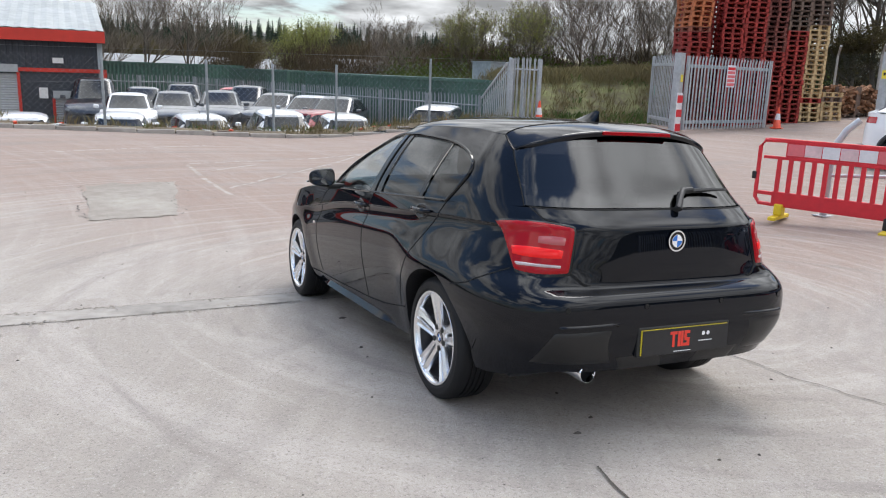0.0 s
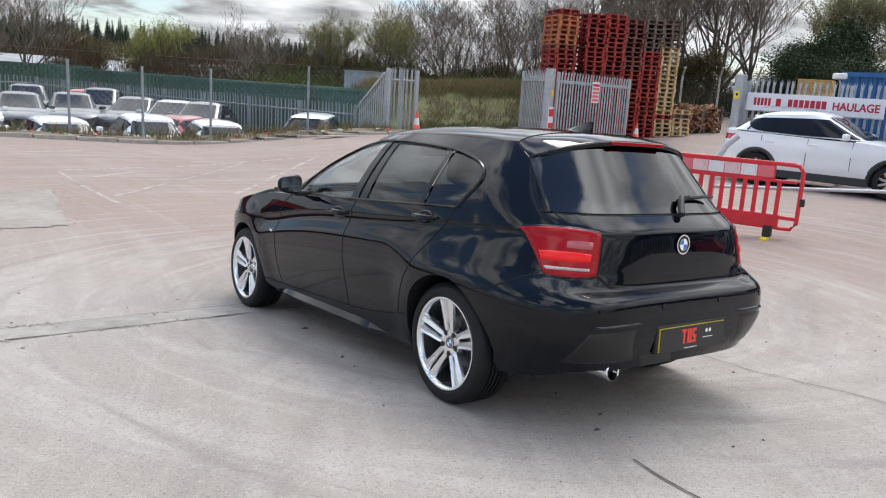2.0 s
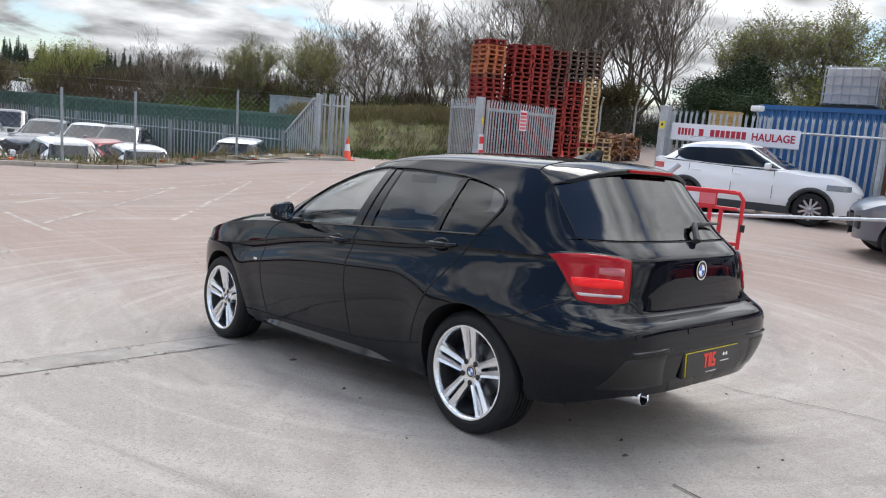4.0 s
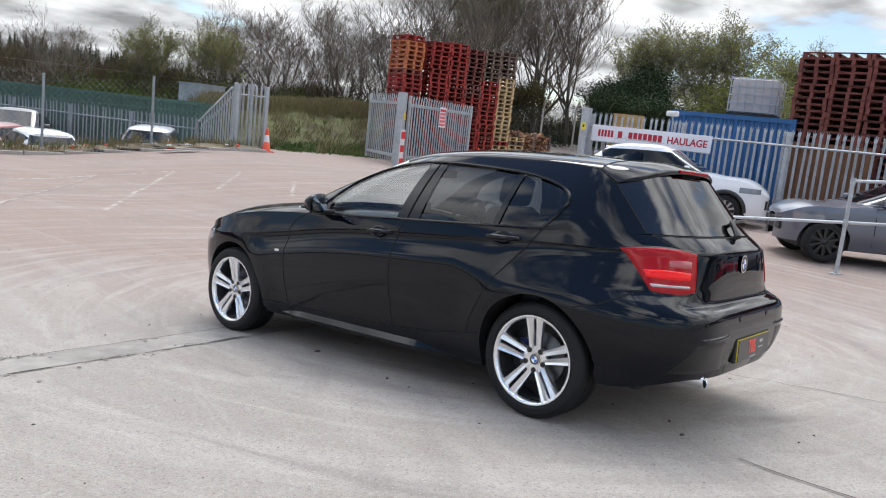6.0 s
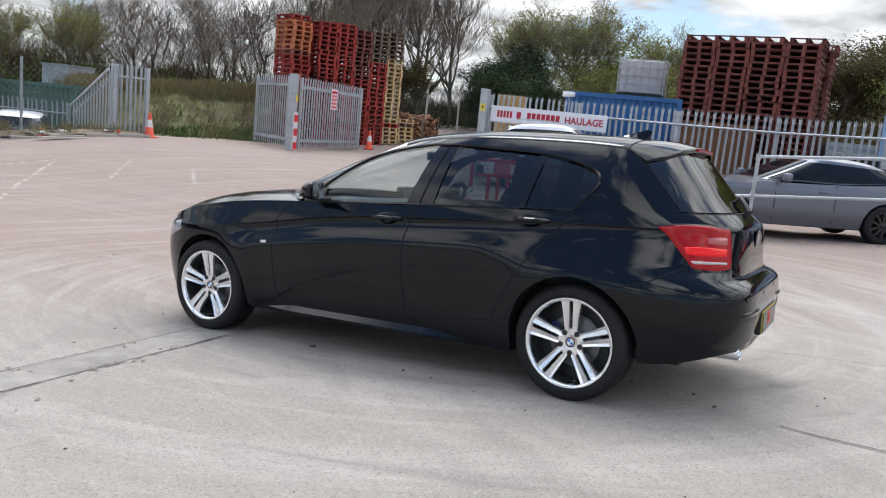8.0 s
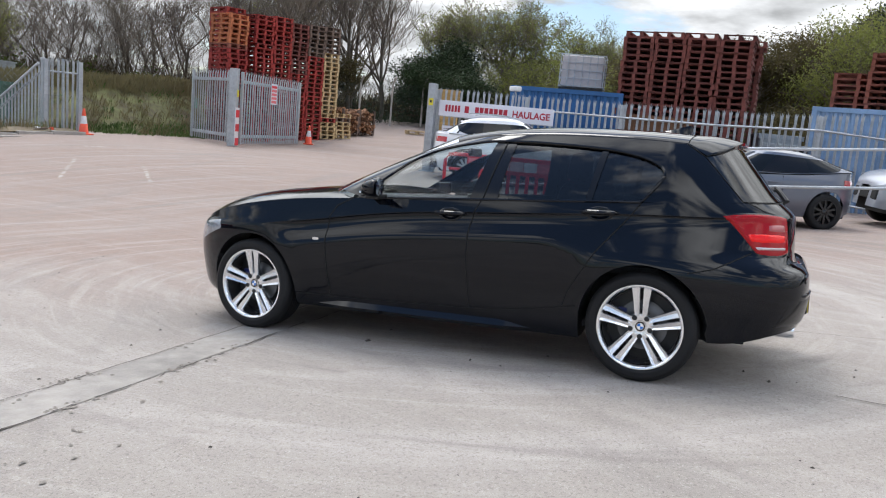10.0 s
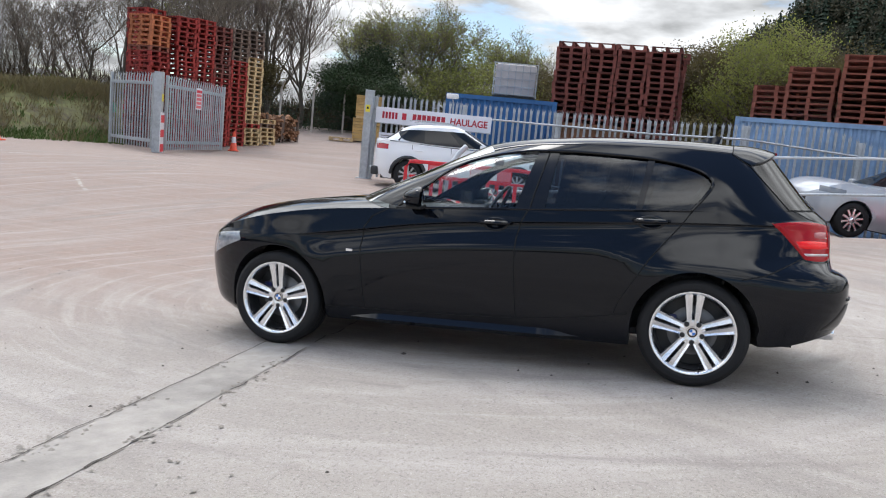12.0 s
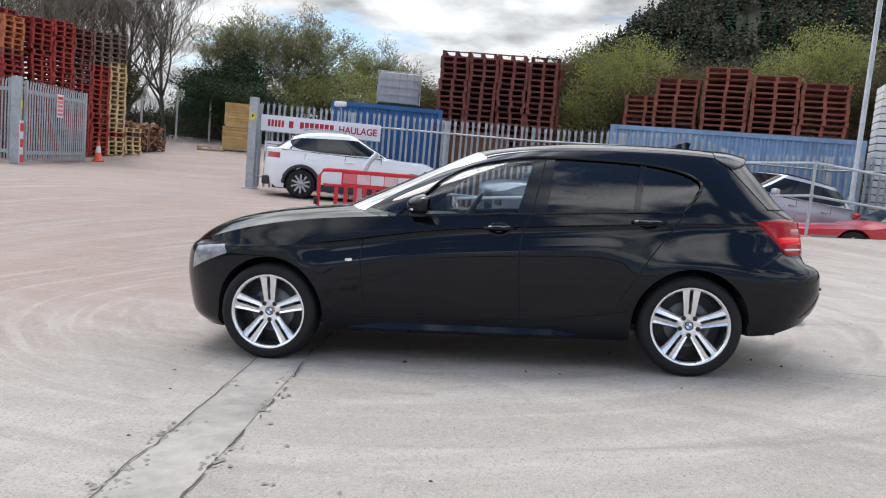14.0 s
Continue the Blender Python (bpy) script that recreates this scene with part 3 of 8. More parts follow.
def side_half(y, z):
    """Half width of the flank at length y and height z."""
    lo = LOWER(z)
    d = crease_z(y) - z
    fade = ease(2.62, 2.20, y) if y > 1 else ease(-0.66, -0.30, y)
    haunch = ease(0.66, 0.18, y)
    if d < 0:
        lo -= 0.16 * min(0.2, -d)
    else:
        band = lerp(0.150, 0.245, haunch)
        scoop = lerp(0.36, 0.27, haunch) * (knee(d - 0.042, 0.02) - knee(d - band, 0.007)) - 0.010
        lo += fade * (scoop * (1 - ease(band + 0.02, 0.62, d)) - 0.0075 * ease(0.0, 0.009, d) * (1 - ease(0.04, band, d)))
    lo += (1 - fade) * 0.012 * ease(0.95, 0.75, z)
    for yc in (0.0, AXLE_F):
        r = math.hypot(y - yc, z - HUB_Z)
        lo += 0.016 * (1 - ease(ARCH_R - 0.02, ARCH_R + 0.22, r)) * (1 if z > 0.22 else 0.5)
    lo -= 0.050 * ease(0.45, -0.40, y) * ease(0.72, 1.0, z)
    lo *= TAPER(y)
    e = z - 0.94
    up = (0.858 - 0.30 * e - 0.55 * e * abs(e)) * TAPER_UP(y)
    return lesser(lo, up, lerp(0.020, 0.045, ease(0.5, -0.3, y)))


def corner_rear(z):
    k, b = ease(0.86, 1.25, z), ease(0.80, 0.62, z) * ease(0.28, 0.56, z)
    return lerp(-0.10, -0.03, k), lerp(2.3, 2.2, k) + 0.5 * b, lerp(4.6, 3.7, k) + 2.6 * b


def corner_front(z):
    if z > 0.962:
        yf = Y_SCREEN(z)
        return yf - 0.62, yf, 2.2, 3.4
    return 2.56, Y_FRONT(min(z, 0.755)), 2.6, 3.4


def tail_y(z, u):
    """Rearmost y of the skin at height z; towards the corners the bumper rounds up to the lamps."""
    if z > 0.88:
        return Y_REAR(z)
    return lerp(Y_REAR(z), Y_REAR_C(z), ease(0.16, 0.54, u))


def half_width(y, z):
    """x of the body's skin at (y, z), corners included."""
    ys, n, m = corner_rear(z)
    if y < ys:
        t = min(1.0, (ys - y) / (ys - Y_REAR(z)))
        t = min(1.0, (ys - y) / (ys - tail_y(z, math.acos(t ** (n / 2)) / (math.pi / 2))))
        return side_half(ys + (y - ys) * 0.5, z) * max(0.0, 1 - t ** n) ** (1 / m)
    y0, yf, n, m = corner_front(z)
    if y > y0:
        t = min(1.0, (y - y0) / (yf - y0))
        return side_half(y0 + (y - y0) * 0.5, z) * max(0.0, 1 - t ** n) ** (1 / m)
    return side_half(y, z)


def skin(u, z):
    """Skin point: u 0..1 rear corner from the centre line, 1..2 flank, 2..3 front corner to the centre line."""
    ys, n, m = corner_rear(z)
    y0, yf, n2, m2 = corner_front(min(z, 0.96))
    if u <= 1:
        ph = u * math.pi / 2
        t = math.cos(ph) ** (2 / n)
        y = ys - t * (ys - tail_y(z, u))
        return Vector((side_half(ys + (y - ys) * 0.5, z) * math.sin(ph) ** (2 / m), y, z))
    if u >= 2:
        ph = (3 - u) * math.pi / 2
        t = math.cos(ph) ** (2 / n2)
        y = y0 + t * (yf - y0)
        return Vector((side_half(y0 + (y - y0) * 0.5, z) * math.sin(ph) ** (2 / m2), y, z))
    y = lerp(ys, y0, u - 1)
    return Vector((side_half(y, z), y, z))


def rear_y(x, z):
    """y of the tail's skin at half width x."""
    ys, n, m = corner_rear(z)
    y = -0.6
    for k in range(8):
        s = side_half(ys + (y - ys) * 0.5, z)
        q = min(1.0, abs(x) / s)
        t = max(0.0, 1 - q ** m) ** (1 / n)
        y = ys - t * (ys - tail_y(z, math.asin(q ** (m / 2)) / (math.pi / 2)))
    return y


def skin_normal(p, du=0.01):
    """Outward normal of the skin near a point of the flank or tail."""
    ys = corner_rear(p.z)[0]
    if p.y < ys and abs(p.x) < 0.80 * side_half(ys, p.z):
        gx = (rear_y(p.x + du, p.z) - rear_y(p.x - du, p.z)) / (2 * du)
        gz = (rear_y(p.x, p.z + du) - rear_y(p.x, p.z - du)) / (2 * du)
        return Vector((gx, -1, gz)).normalized()
    gy = (half_width(p.y + du, p.z) - half_width(p.y - du, p.z)) / (2 * du)
    gz = (half_width(p.y, p.z + du) - half_width(p.y, p.z - du)) / (2 * du)
    return Vector((1, -gy, -gz)).normalized()


def crease_at(p):
    """Height of the door crease beside a point of the skin."""
    ys, y0 = corner_rear(p.z)[0], corner_front(0.5)[0]
    return crease_z(ys + (p.y - ys) * 0.5 if p.y < ys else y0 + (p.y - y0) * 0.5 if p.y > y0 else p.y)


def true_normal(u, z):
    """Outward normal of the skin, taken over a hand's breadth so that reflections run clean."""
    p = skin(min(max(u, 0.0), 3.0), z)
    zc = crease_at(p)
    gap = abs(z - zc)
    slide = 1 - smooth01(0.03, 0.12, gap)
    e = max(0.0025, min(0.016, gap * 0.6))
    if u < 1 and 0.62 < z < 1.0:
        e = min(e, 0.007)
    du = 0.012
    ua, ub = min(u + du, 2.999), max(u - du, 0.001)
    a, b = skin(ua, z), skin(ub, z)
    if slide:
        a, b = skin(ua, z + slide * (crease_at(a) - zc)), skin(ub, z + slide * (crease_at(b) - zc))
    n = (a - b).cross(skin(u, z + e) - skin(u, z - e))
    if n.length == 0:
        return Vector((0, -1 if u < 1 else 1, 0))
    n.normalize()
    if n.x < 0 and p.x > 0.05 or (p.x <= 0.05 and n.y * (p.y - 1.2) < 0):
        n = -n
    if u < 0.004 or u > 2.996:
        n.x = 0
        n.normalize()
    return n


def lay_normals(ob, normals):
    """Gives a mirrored skin mesh the normals of its faired surface."""
    ns = [tuple(v) for v in normals] + [(-v[0], v[1], v[2]) for v in normals]
    if sum(Vector(ns[q.vertices[0]]).dot(q.normal) for q in ob.data.polygons) < 0:
        ob.data.flip_normals()
    ob.data.normals_split_custom_set_from_vertices(ns)


def bottom_z(u, y):
    """Lower edge of the shell: sill, bumpers and wheel arches."""
    if u <= 1:
        z = lerp(0.335, 0.262, smooth01(0.25, 0.75, u))
    elif u >= 2:
        z = 0.185
    else:
        z = 0.205
    for yc in (0.0, AXLE_F):
        if abs(y - yc) < ARCH_R:
            z = max(z, HUB_Z + math.sqrt(ARCH_R ** 2 - (y - yc) ** 2))
    return z


def body_columns():
    us = [i / 26 for i in range(27)]
    ys, y0 = corner_rear(0.5)[0], corner_front(0.5)[0]
    marks = [ys, y0]
    for i in range(41):
        marks.append(-ARCH_R * math.cos(math.pi * i / 40))
    marks += [ARCH_R + 0.004]
    y = 0.40
    while y < AXLE_F - ARCH_R - 0.03:
        marks.append(y)
        y += 0.05
    marks += [AXLE_F - ARCH_R - 0.004]
    for i in range(41):
        marks.append(AXLE_F - ARCH_R * math.cos(math.pi * i / 40))
    us += [1 + (v - ys) / (y0 - ys) for v in marks if ys < v < y0]
    us += [2.0]
    # the arch lines that run on into the corners
    us += [2 + i / 30 for i in range(1, 31)]
    for yc, lo, hi in ((0.0, 0.0, 1.0), (AXLE_F, 2.0, 3.0)):
        for i in range(41):
            yt = yc - ARCH_R * math.cos(math.pi * i / 40)
            if lo == 0.0 and yt < ys:
                ph = math.acos(((ys - yt) / (ys - Y_REAR(0.4))) ** (corner_rear(0.4)[1] / 2))
                us.append(ph / (math.pi / 2))
            if lo == 2.0 and yt > y0:
                ph = math.acos(((yt - y0) / (Y_FRONT(0.4) - y0)) ** (corner_front(0.4)[2] / 2))
                us.append(3 - ph / (math.pi / 2))
    us += [0.55 + 0.45 * i / 60 for i in range(60)]
    us = sorted(us)
    return [u for i, u in enumerate(us) if i == 0 or u - us[i - 1] > 0.0008]


def make_lower_shell(car):
    us = body_columns()
    NL, NH = 40, 7
    NV = NL + 5 + NH
    verts, faces, norms = [], [], []
    for u in us:
        yb = skin(u, 0.4).y
        z0 = bottom_z(u, yb)
        for k in range(6):
            z0 = 0.5 * (z0 + bottom_z(u, skin(u, min(z0, 0.7)).y))
        z1 = Z_BELT(skin(u, 0.74).y)
        zc = 0.90
        for k in range(3):
            zc = min(crease_at(skin(u, zc)), z1 - 0.03)
        levels = [lerp(z0, zc - 0.014, j / NL) for j in range(NL + 1)]
        levels += [zc - 0.009, zc - 0.0055, zc - 0.002, zc + 0.0005, zc + 0.004]
        levels += [lerp(zc + 0.004, z1, (j + 1) / NH) for j in range(NH)]
        for z in levels:
            verts.append(tuple(skin(u, z)))
            norms.append(true_normal(u, z))
    n = NV + 1
    for i in range(len(us) - 1):
        for j in range(NV):
            faces.append((i * n + j, i * n + j + 1, (i + 1) * n + j + 1, (i + 1) * n + j))
    v, f = both(verts, faces)
    ob = mesh_obj("body", v, f, M_PAINT, car, "glossy black painted body shell with door creases")
    lay_normals(ob, norms)
    # turned-in lip all along the lower edge
    lip, lf = [], []
    for i in range(len(us)):
        p = Vector(verts[i * n])
        q = Vector((p.x * 0.86, p.y + (0.05 if p.y < -0.3 else -0.05 if p.y > 3.0 else 0), p.z + 0.004))
        r = Vector((p.x * 0.62, q.y, p.z + 0.06))
        lip += [tuple(p), tuple(q), tuple(r)]
    for i in range(len(us) - 1):
        for k in range(2):
            lf.append((i * 3 + k, i * 3 + k + 1, (i + 1) * 3 + k + 1, (i + 1) * 3 + k))
    v, f = both(lip, lf)
    mesh_obj("arch_liner", v, f, M_TRIM, car, "matt black wheel arch liner")
    v, f = sheet(8, 30, lambda a, b: (lerp(-0.62, 0.62, a), lerp(-0.55, 3.1, b), 0.27))
    mesh_obj("underbody", v, f, M_TRIM, car)


ROOF_Z = fair(0.03, (-0.42, 1.327), (-0.2, 1.362), (0.15, 1.390), (0.6, 1.402), (1.0, 1.394), (1.22, 1.370), (1.4, 1.322), (1.6, 1.250), (1.8, 1.150), (2.0, 1.045), (2.1, 0.985))   # height of the roof's side edge
DLO_TOP = curve_of((-0.068, 1.180), (-0.062, 1.206), (-0.035, 1.232), (0.024, 1.264), (0.146, 1.300), (0.286, 1.324), (0.43, 1.337), (0.60, 1.348), (0.80, 1.357), (0.98, 1.357), (1.15, 1.339), (1.30, 1.313), (1.41, 1.283), (1.50, 1.245), (1.571, 1.203), (1.665, 1.122), (1.77, 1.035), (1.85, 0.972))


def dlo_loop(n=80):
    """Edge of the side windows from the mirror foot over the top to the rear kink, as (y, z)."""
    pts = []
    for i in range(n + 1):
        t = i / n
        if t < 0.82:
            y = lerp(1.85, -0.068, (t / 0.82))
            pts.append((y, max(DLO_TOP(y), Z_BELT(y) + 0.004)))
        else:
            k = (t - 0.82) / 0.18
            y = lerp(-0.068, 0.048, k ** 1.25)
            pts.append((y, lerp(1.180, Z_BELT(0.048) + 0.004, k)))
    return pts


Y_SEAM = -0.17          # joint between roof and spoiler
GLASS_TOP = 1.293       # top corner of the tailgate glass


def edge_u(z):
    """Place on the skin of the tailgate glass's side edge at height z."""
    return u_flank(lerp(-0.275, -0.495, (GLASS_TOP - z) / (GLASS_TOP - 1.046)), z)


def outer_loop(n=80):
    """Edge of the painted frame from screen foot over the roof edge to the tailgate, as (u or None, y, z)."""
    pts = []
    for i in range(n + 1):
        t = i / n
        if t < 0.62:
            y = lerp(2.06, Y_SEAM, t / 0.62)
            z = ROOF_Z(y)
            pts.append((u_flank(y, z) if y < 0.6 else None, y, z))
        elif t < 0.70:
            k = (t - 0.62) / 0.08
            za, zb = ROOF_Z(Y_SEAM), GLASS_TOP
            ua, ub = u_flank(Y_SEAM, za), edge_u(zb)
            pts.append((lerp(ua, ub, k), 0, lerp(za, zb, k)))
        else:
            z = lerp(GLASS_TOP, 1.046, (t - 0.70) / 0.30)
            pts.append((edge_u(z), 0, z))
    return pts


def arched(b):
    """Roof section: almost flat in the middle, turning down quickly at the side."""
    return 0.62 * (1 - b ** 2.2) + 0.38 * max(0.0, 1 - b ** 9) ** 0.6


def roof_point(y, b):
    """Roof surface at length y; b runs from the centre line (0) to the roof's side edge (1)."""
    ze = ROOF_Z(y)
    crown = 0.062 + 0.016 * smooth01(1.3, 0.6, y)
    return (half_width(y, ze) * b, y + 0.10 * (1 - b * b) * smooth01(0.9, 1.3, y) - 0.03 * (1 - b * b) * smooth01(0.2, Y_SEAM, y), ze + crown * arched(b))


def glass_top(b):
    return lerp(1.372, GLASS_TOP, b ** 2.6)


def make_greenhouse(car):
    N = 110
    K = 10
    verts, faces, norms = [], [], []
    for (yi, zi), (uo, yo, zo) in zip(dlo_loop(N), outer_loop(N)):
        ui = u_flank(yi, zi) if uo is not None else None
        for j in range(K + 1):
            z = lerp(zi, zo, j / K)
            if uo is None:
                y = lerp(yi, yo, j / K)
                verts.append((half_width(y, z), y, z))
                norms.append(skin_normal(Vector(verts[-1]), 0.015))
            else:
                u = lerp(ui, uo, j / K)
                verts.append(tuple(skin(u, z)))
                norms.append(true_normal(u, z))
    n = K + 1
    for i in range(N):
        for j in range(K):
            faces.append((i * n + j, i * n + j + 1, (i + 1) * n + j + 1, (i + 1) * n + j))
    v, f = both(verts, faces)
    lay_normals(mesh_obj("side_frame", v, f, M_PAINT, car, "glossy black painted pillars and roof rail"), norms)
    # black gloss window surround
    for s in (1, -1):
        bm = bmesh.new()
        pts = []
        for y, z in dlo_loop(N):
            p = Vector((half_width(y, z), y, z)) + 0.002 * Vector((1, 0, 0.3))
            pts.append((s * p.x, p.y, p.z))
        tube(bm, pts, 0.009, 6)
        part("window_surround", bm, M_GLOSSTRIM, car, "gloss black window surround", smooth=True)
        bm = bmesh.new()
        pts = []
        for i in range(41):
            y = lerp(1.86, 0.05, i / 40)
            z = Z_BELT(y) + 0.004
            pts.append((s * (half_width(y, z) + 0.001), y, z))
        tube(bm, pts, 0.008, 6)
        part("waist_seal", bm, M_GLOSSTRIM, car, "black window waist seal", smooth=True)

    # side glass: front door, rear door, quarter light
    def pane(name, ya_top, ya_bot, yb_top, yb_bot, mat, label):
        for s in (1, -1):
            def f(a, b):
                y_t = lerp(ya_top, yb_top, a)
                y_b = lerp(ya_bot, yb_bot, a)
                z_b = Z_BELT(y_b) - 0.01
                z_t = DLO_TOP(y_t) + 0.004
                y = lerp(y_b, y_t, b)
                z = lerp(z_b, z_t, b)
                return (s * (half_width(y, z) - 0.012), y, z)
            v, q = sheet(16, 10, f)
            ob = mesh_obj(name, v, q, mat, car, label)
            ob.visible_shadow = False
    pane("front_door_glass", 1.845, 1.845, 0.965, 1.08, M_GLASS, "clear front door glass")
    pane("rear_door_glass", 0.86, 0.92, 0.297, 0.355, M_PRIV, "dark tinted rear door glass")
    pane("quarter_glass", 0.27, 0.33, -0.066, 0.048, M_PRIV, "dark tinted quarter light")

    # pillar between the doors and the divider bar
    for s in (1, -1):
        for nm, yt0, yb0, yt1, yb1 in (("door_pillar", 0.975, 1.085, 0.845, 0.900), ("divider_bar", 0.307, 0.365, 0.268, 0.326)):
            def f(a, b):
                yt, yb = lerp(yt0, yt1, a), lerp(yb0, yb1, a)
                zb, zt = Z_BELT(yb) - 0.004, DLO_TOP(yt) + 0.004
                y, z = lerp(yb, yt, b), lerp(zb, zt, b)
                return (s * (half_width(y, z) - 0.004), y, z)
            v, q = sheet(4, 12, f)
            mesh_obj(nm, v, q, M_GLOSSTRIM, car, "gloss black door pillar trim")
        # shut line of the doors up the pillar
        pts = [(s * (half_width(lerp(0.992, 0.905, k / 8), lerp(0.99, 1.365, k / 8)) - 0.001), lerp(0.992, 0.905, k / 8), lerp(0.99, 1.365, k / 8)) for k in range(9)]
        part("pillar_gap", tubem(pts, 0.004, 5), M_GAP, car)

    # roof skin
    def roof(a, b):
        return roof_point(lerp(Y_SEAM, 1.30, a), math.sin(math.pi / 2 * b))
    v, f = sheet(40, 26, roof)
    v, f = both(v, f)
    mesh_obj("roof", v, f, M_PAINT, car, "glossy black painted roof")

    # windscreen
    def screen(a, b):
        ze = lerp(0.985, ROOF_Z(1.30), b)
        ye = lerp(2.09, 1.30, b ** 0.93)
        xe = half_width(ye, ROOF_Z(ye))
        zc = lerp(1.005, ROOF_Z(1.30) + 0.062, b)
        yc = lerp(2.36, 1.40, b)
        k = math.sin(math.pi / 2 * a)
        return (xe * k, lerp(yc, ye, k ** 2.2), lerp(ROOF_Z(ye), zc, arched(k)))
    v, f = sheet(18, 14, screen)
    v, f = both(v, f)
    ob = mesh_obj("windscreen", v, f, M_GLASS, car, "clear curved windscreen")
    ob.visible_shadow = False

    # tailgate glass
    def back(a, b):
        z = lerp(1.050, glass_top(a) + 0.004, b)
        u = a * edge_u(min(z, GLASS_TOP))
        p = skin(u, z)
        return (p.x, p.y, p.z)
    v, f = sheet(30, 18, back)
    norms = []
    for i in range(31):
        for j in range(19):
            z = lerp(1.050, glass_top(i / 30) + 0.004, j / 18)
            norms.append(true_normal(i / 30 * edge_u(min(z, GLASS_TOP)), max(1.075, min(z, 1.36))))
    v, f = both(v, f)
    lay_normals(mesh_obj("tailgate_glass", v, f, M_BACKGLASS, car, "dark tinted tailgate glass"), norms)

    # bonnet
    ring = [skin(u, Z_BELT(skin(u, 0.74).y)) for u in [1 + (1.95 + 0.10) / (2.62 + 0.10) + (2 - 1 - (2.05 / 2.72)) * i / 10 for i in range(10)] + [2 + i / 24 for i in range(25)]]
    m = len(ring) - 1
    ZH = curve_of((1.9, 1.045), (2.3, 1.030), (2.6, 0.998), (2.9, 0.945), (3.15, 0.868), (3.3, 0.800), (3.42, 0.745))
    verts, faces = [], []
    K = 12
    for i, e in enumerate(ring):
        a = i / m
        yc = lerp(2.22, 3.40, a)
        c = Vector((0, yc, ZH(yc)))
        for j in range(K + 1):
            b = j / K
            p = e.lerp(c, b)
            zz = lerp(e.z, c.z, 1 - (1 - b) ** 3.2)
            verts.append((p.x, p.y, zz))
    n = K + 1
    for i in range(m):
        for j in range(K):
            faces.append((i * n + j, i * n + j + 1, (i + 1) * n + j + 1, (i + 1) * n + j))
    v, f = both(verts, faces)
    mesh_obj("bonnet", v, f, M_PAINT, car, "glossy black painted bonnet")
    # scuttle below the screen
    v, f = sheet(6, 10, lambda a, b: (lerp(-0.76, 0.76, b), lerp(1.86, 2.34, a) - 0.12 * (2 * b - 1) ** 2, 0.955 + 0.03 * a - 0.06 * (2 * b - 1) ** 4))
    mesh_obj("scuttle", v, f, M_TRIM, car, "matt black scuttle panel")


def ribbon(car, name, pts, width, mat, lift=0.0012, label=""):
    """A narrow strip that lies on the skin along points (on the +x half), on both flanks."""
    for s in (1, -1):
        verts, faces = [], []
        for i, p in enumerate(pts):
            d = (pts[min(i + 1, len(pts) - 1)] - pts[max(i - 1, 0)]).normalized()
            nrm = skin_normal(p)
            w = d.cross(nrm).normalized() * width / 2
            for q in (p - w, p + w):
                q = q + nrm * lift
                verts.append((s * q.x, q.y, q.z))
        for i in range(len(pts) - 1):
            faces.append((2 * i, 2 * i + 1, 2 * i + 3, 2 * i + 2))
        mesh_obj(name, verts, faces, mat, car, label)


def on_side(y, z):
    return Vector((half_width(y, z), y, z))


def on_tail(x, z):
    return Vector((x, rear_y(x, z), z))


def path_side(*knots, n=10):
    out = []
    for (y0, z0), (y1, z1) in zip(knots, knots[1:]):
        for k in range(n):
            out.append(on_side(lerp(y0, y1, k / n), lerp(z0, z1, k / n)))
    out.append(on_side(*knots[-1]))
    return out


def path_tail(*knots, n=10):
    out = []
    for (x0, z0), (x1, z1) in zip(knots, knots[1:]):
        for k in range(n):
            out.append(on_tail(lerp(x0, x1, k / n), lerp(z0, z1, k / n)))
    out.append(on_tail(*knots[-1]))
    return out


def patch(name, corners, mat, parent, lift, nu=14, nv=8, label="", sides=(1, -1), thick=0.0, bulge=0.0, arch=(0.0, 0.0)):
    """A panel on the skin between four corners, given as skin (u, z) pairs: bottom-in, bottom-out, top-out, top-in."""
    made = []
    for s in sides:
        (u0, z0), (u1, z1), (u2, z2), (u3, z3) = corners

        def f(a, b):
            u = lerp(lerp(u0, u1, a), lerp(u3, u2, a), b)
            z = lerp(lerp(z0, z1, a), lerp(z3, z2, a), b) + lerp(-arch[1], arch[0], b) * math.sin(math.pi * a) ** 0.7
            p = skin(u, z)
            e = 1e-3
            du = skin(min(u + e, 2.99), z) - skin(max(u - e, 0.0005), z)
            dz = skin(u, z + e) - skin(u, z - e)
            nn = du.cross(dz)
            nn = nn.normalized() if nn.length > 0 else Vector((0, -1, 0))
            if nn.dot(Vector((p.x, p.y - 1.0, 0))) < 0:
                nn = -nn
            edge = min(a, 1 - a) * nu, min(b, 1 - b) * nv
            k = 1 if min(edge) > 0.01 else 0
            p = p + nn * (lift if k else -thick) + nn * bulge * math.sin(math.pi * a) * math.sin(math.pi * b)
            return (s * p.x, p.y, p.z)
        v, q = sheet(nu, nv, f)
        made.append(mesh_obj(name, v, q, mat, parent, label))
    return made


def u_tail(x, z):
    ys, n, m = corner_rear(z)
    s = side_half(ys + (rear_y(x, z) - ys) * 0.5, z)
    return math.asin(min(1.0, (x / s) ** (m / 2))) / (math.pi / 2)


def u_flank(y, z):
    ys, n, m = corner_rear(z)
    if y < ys:
        return math.acos(min(1.0, ((ys - y) / (ys - Y_REAR(z))) ** (n / 2))) / (math.pi / 2)
    return 1 + (y - ys) / (corner_front(0.5)[0] - ys)


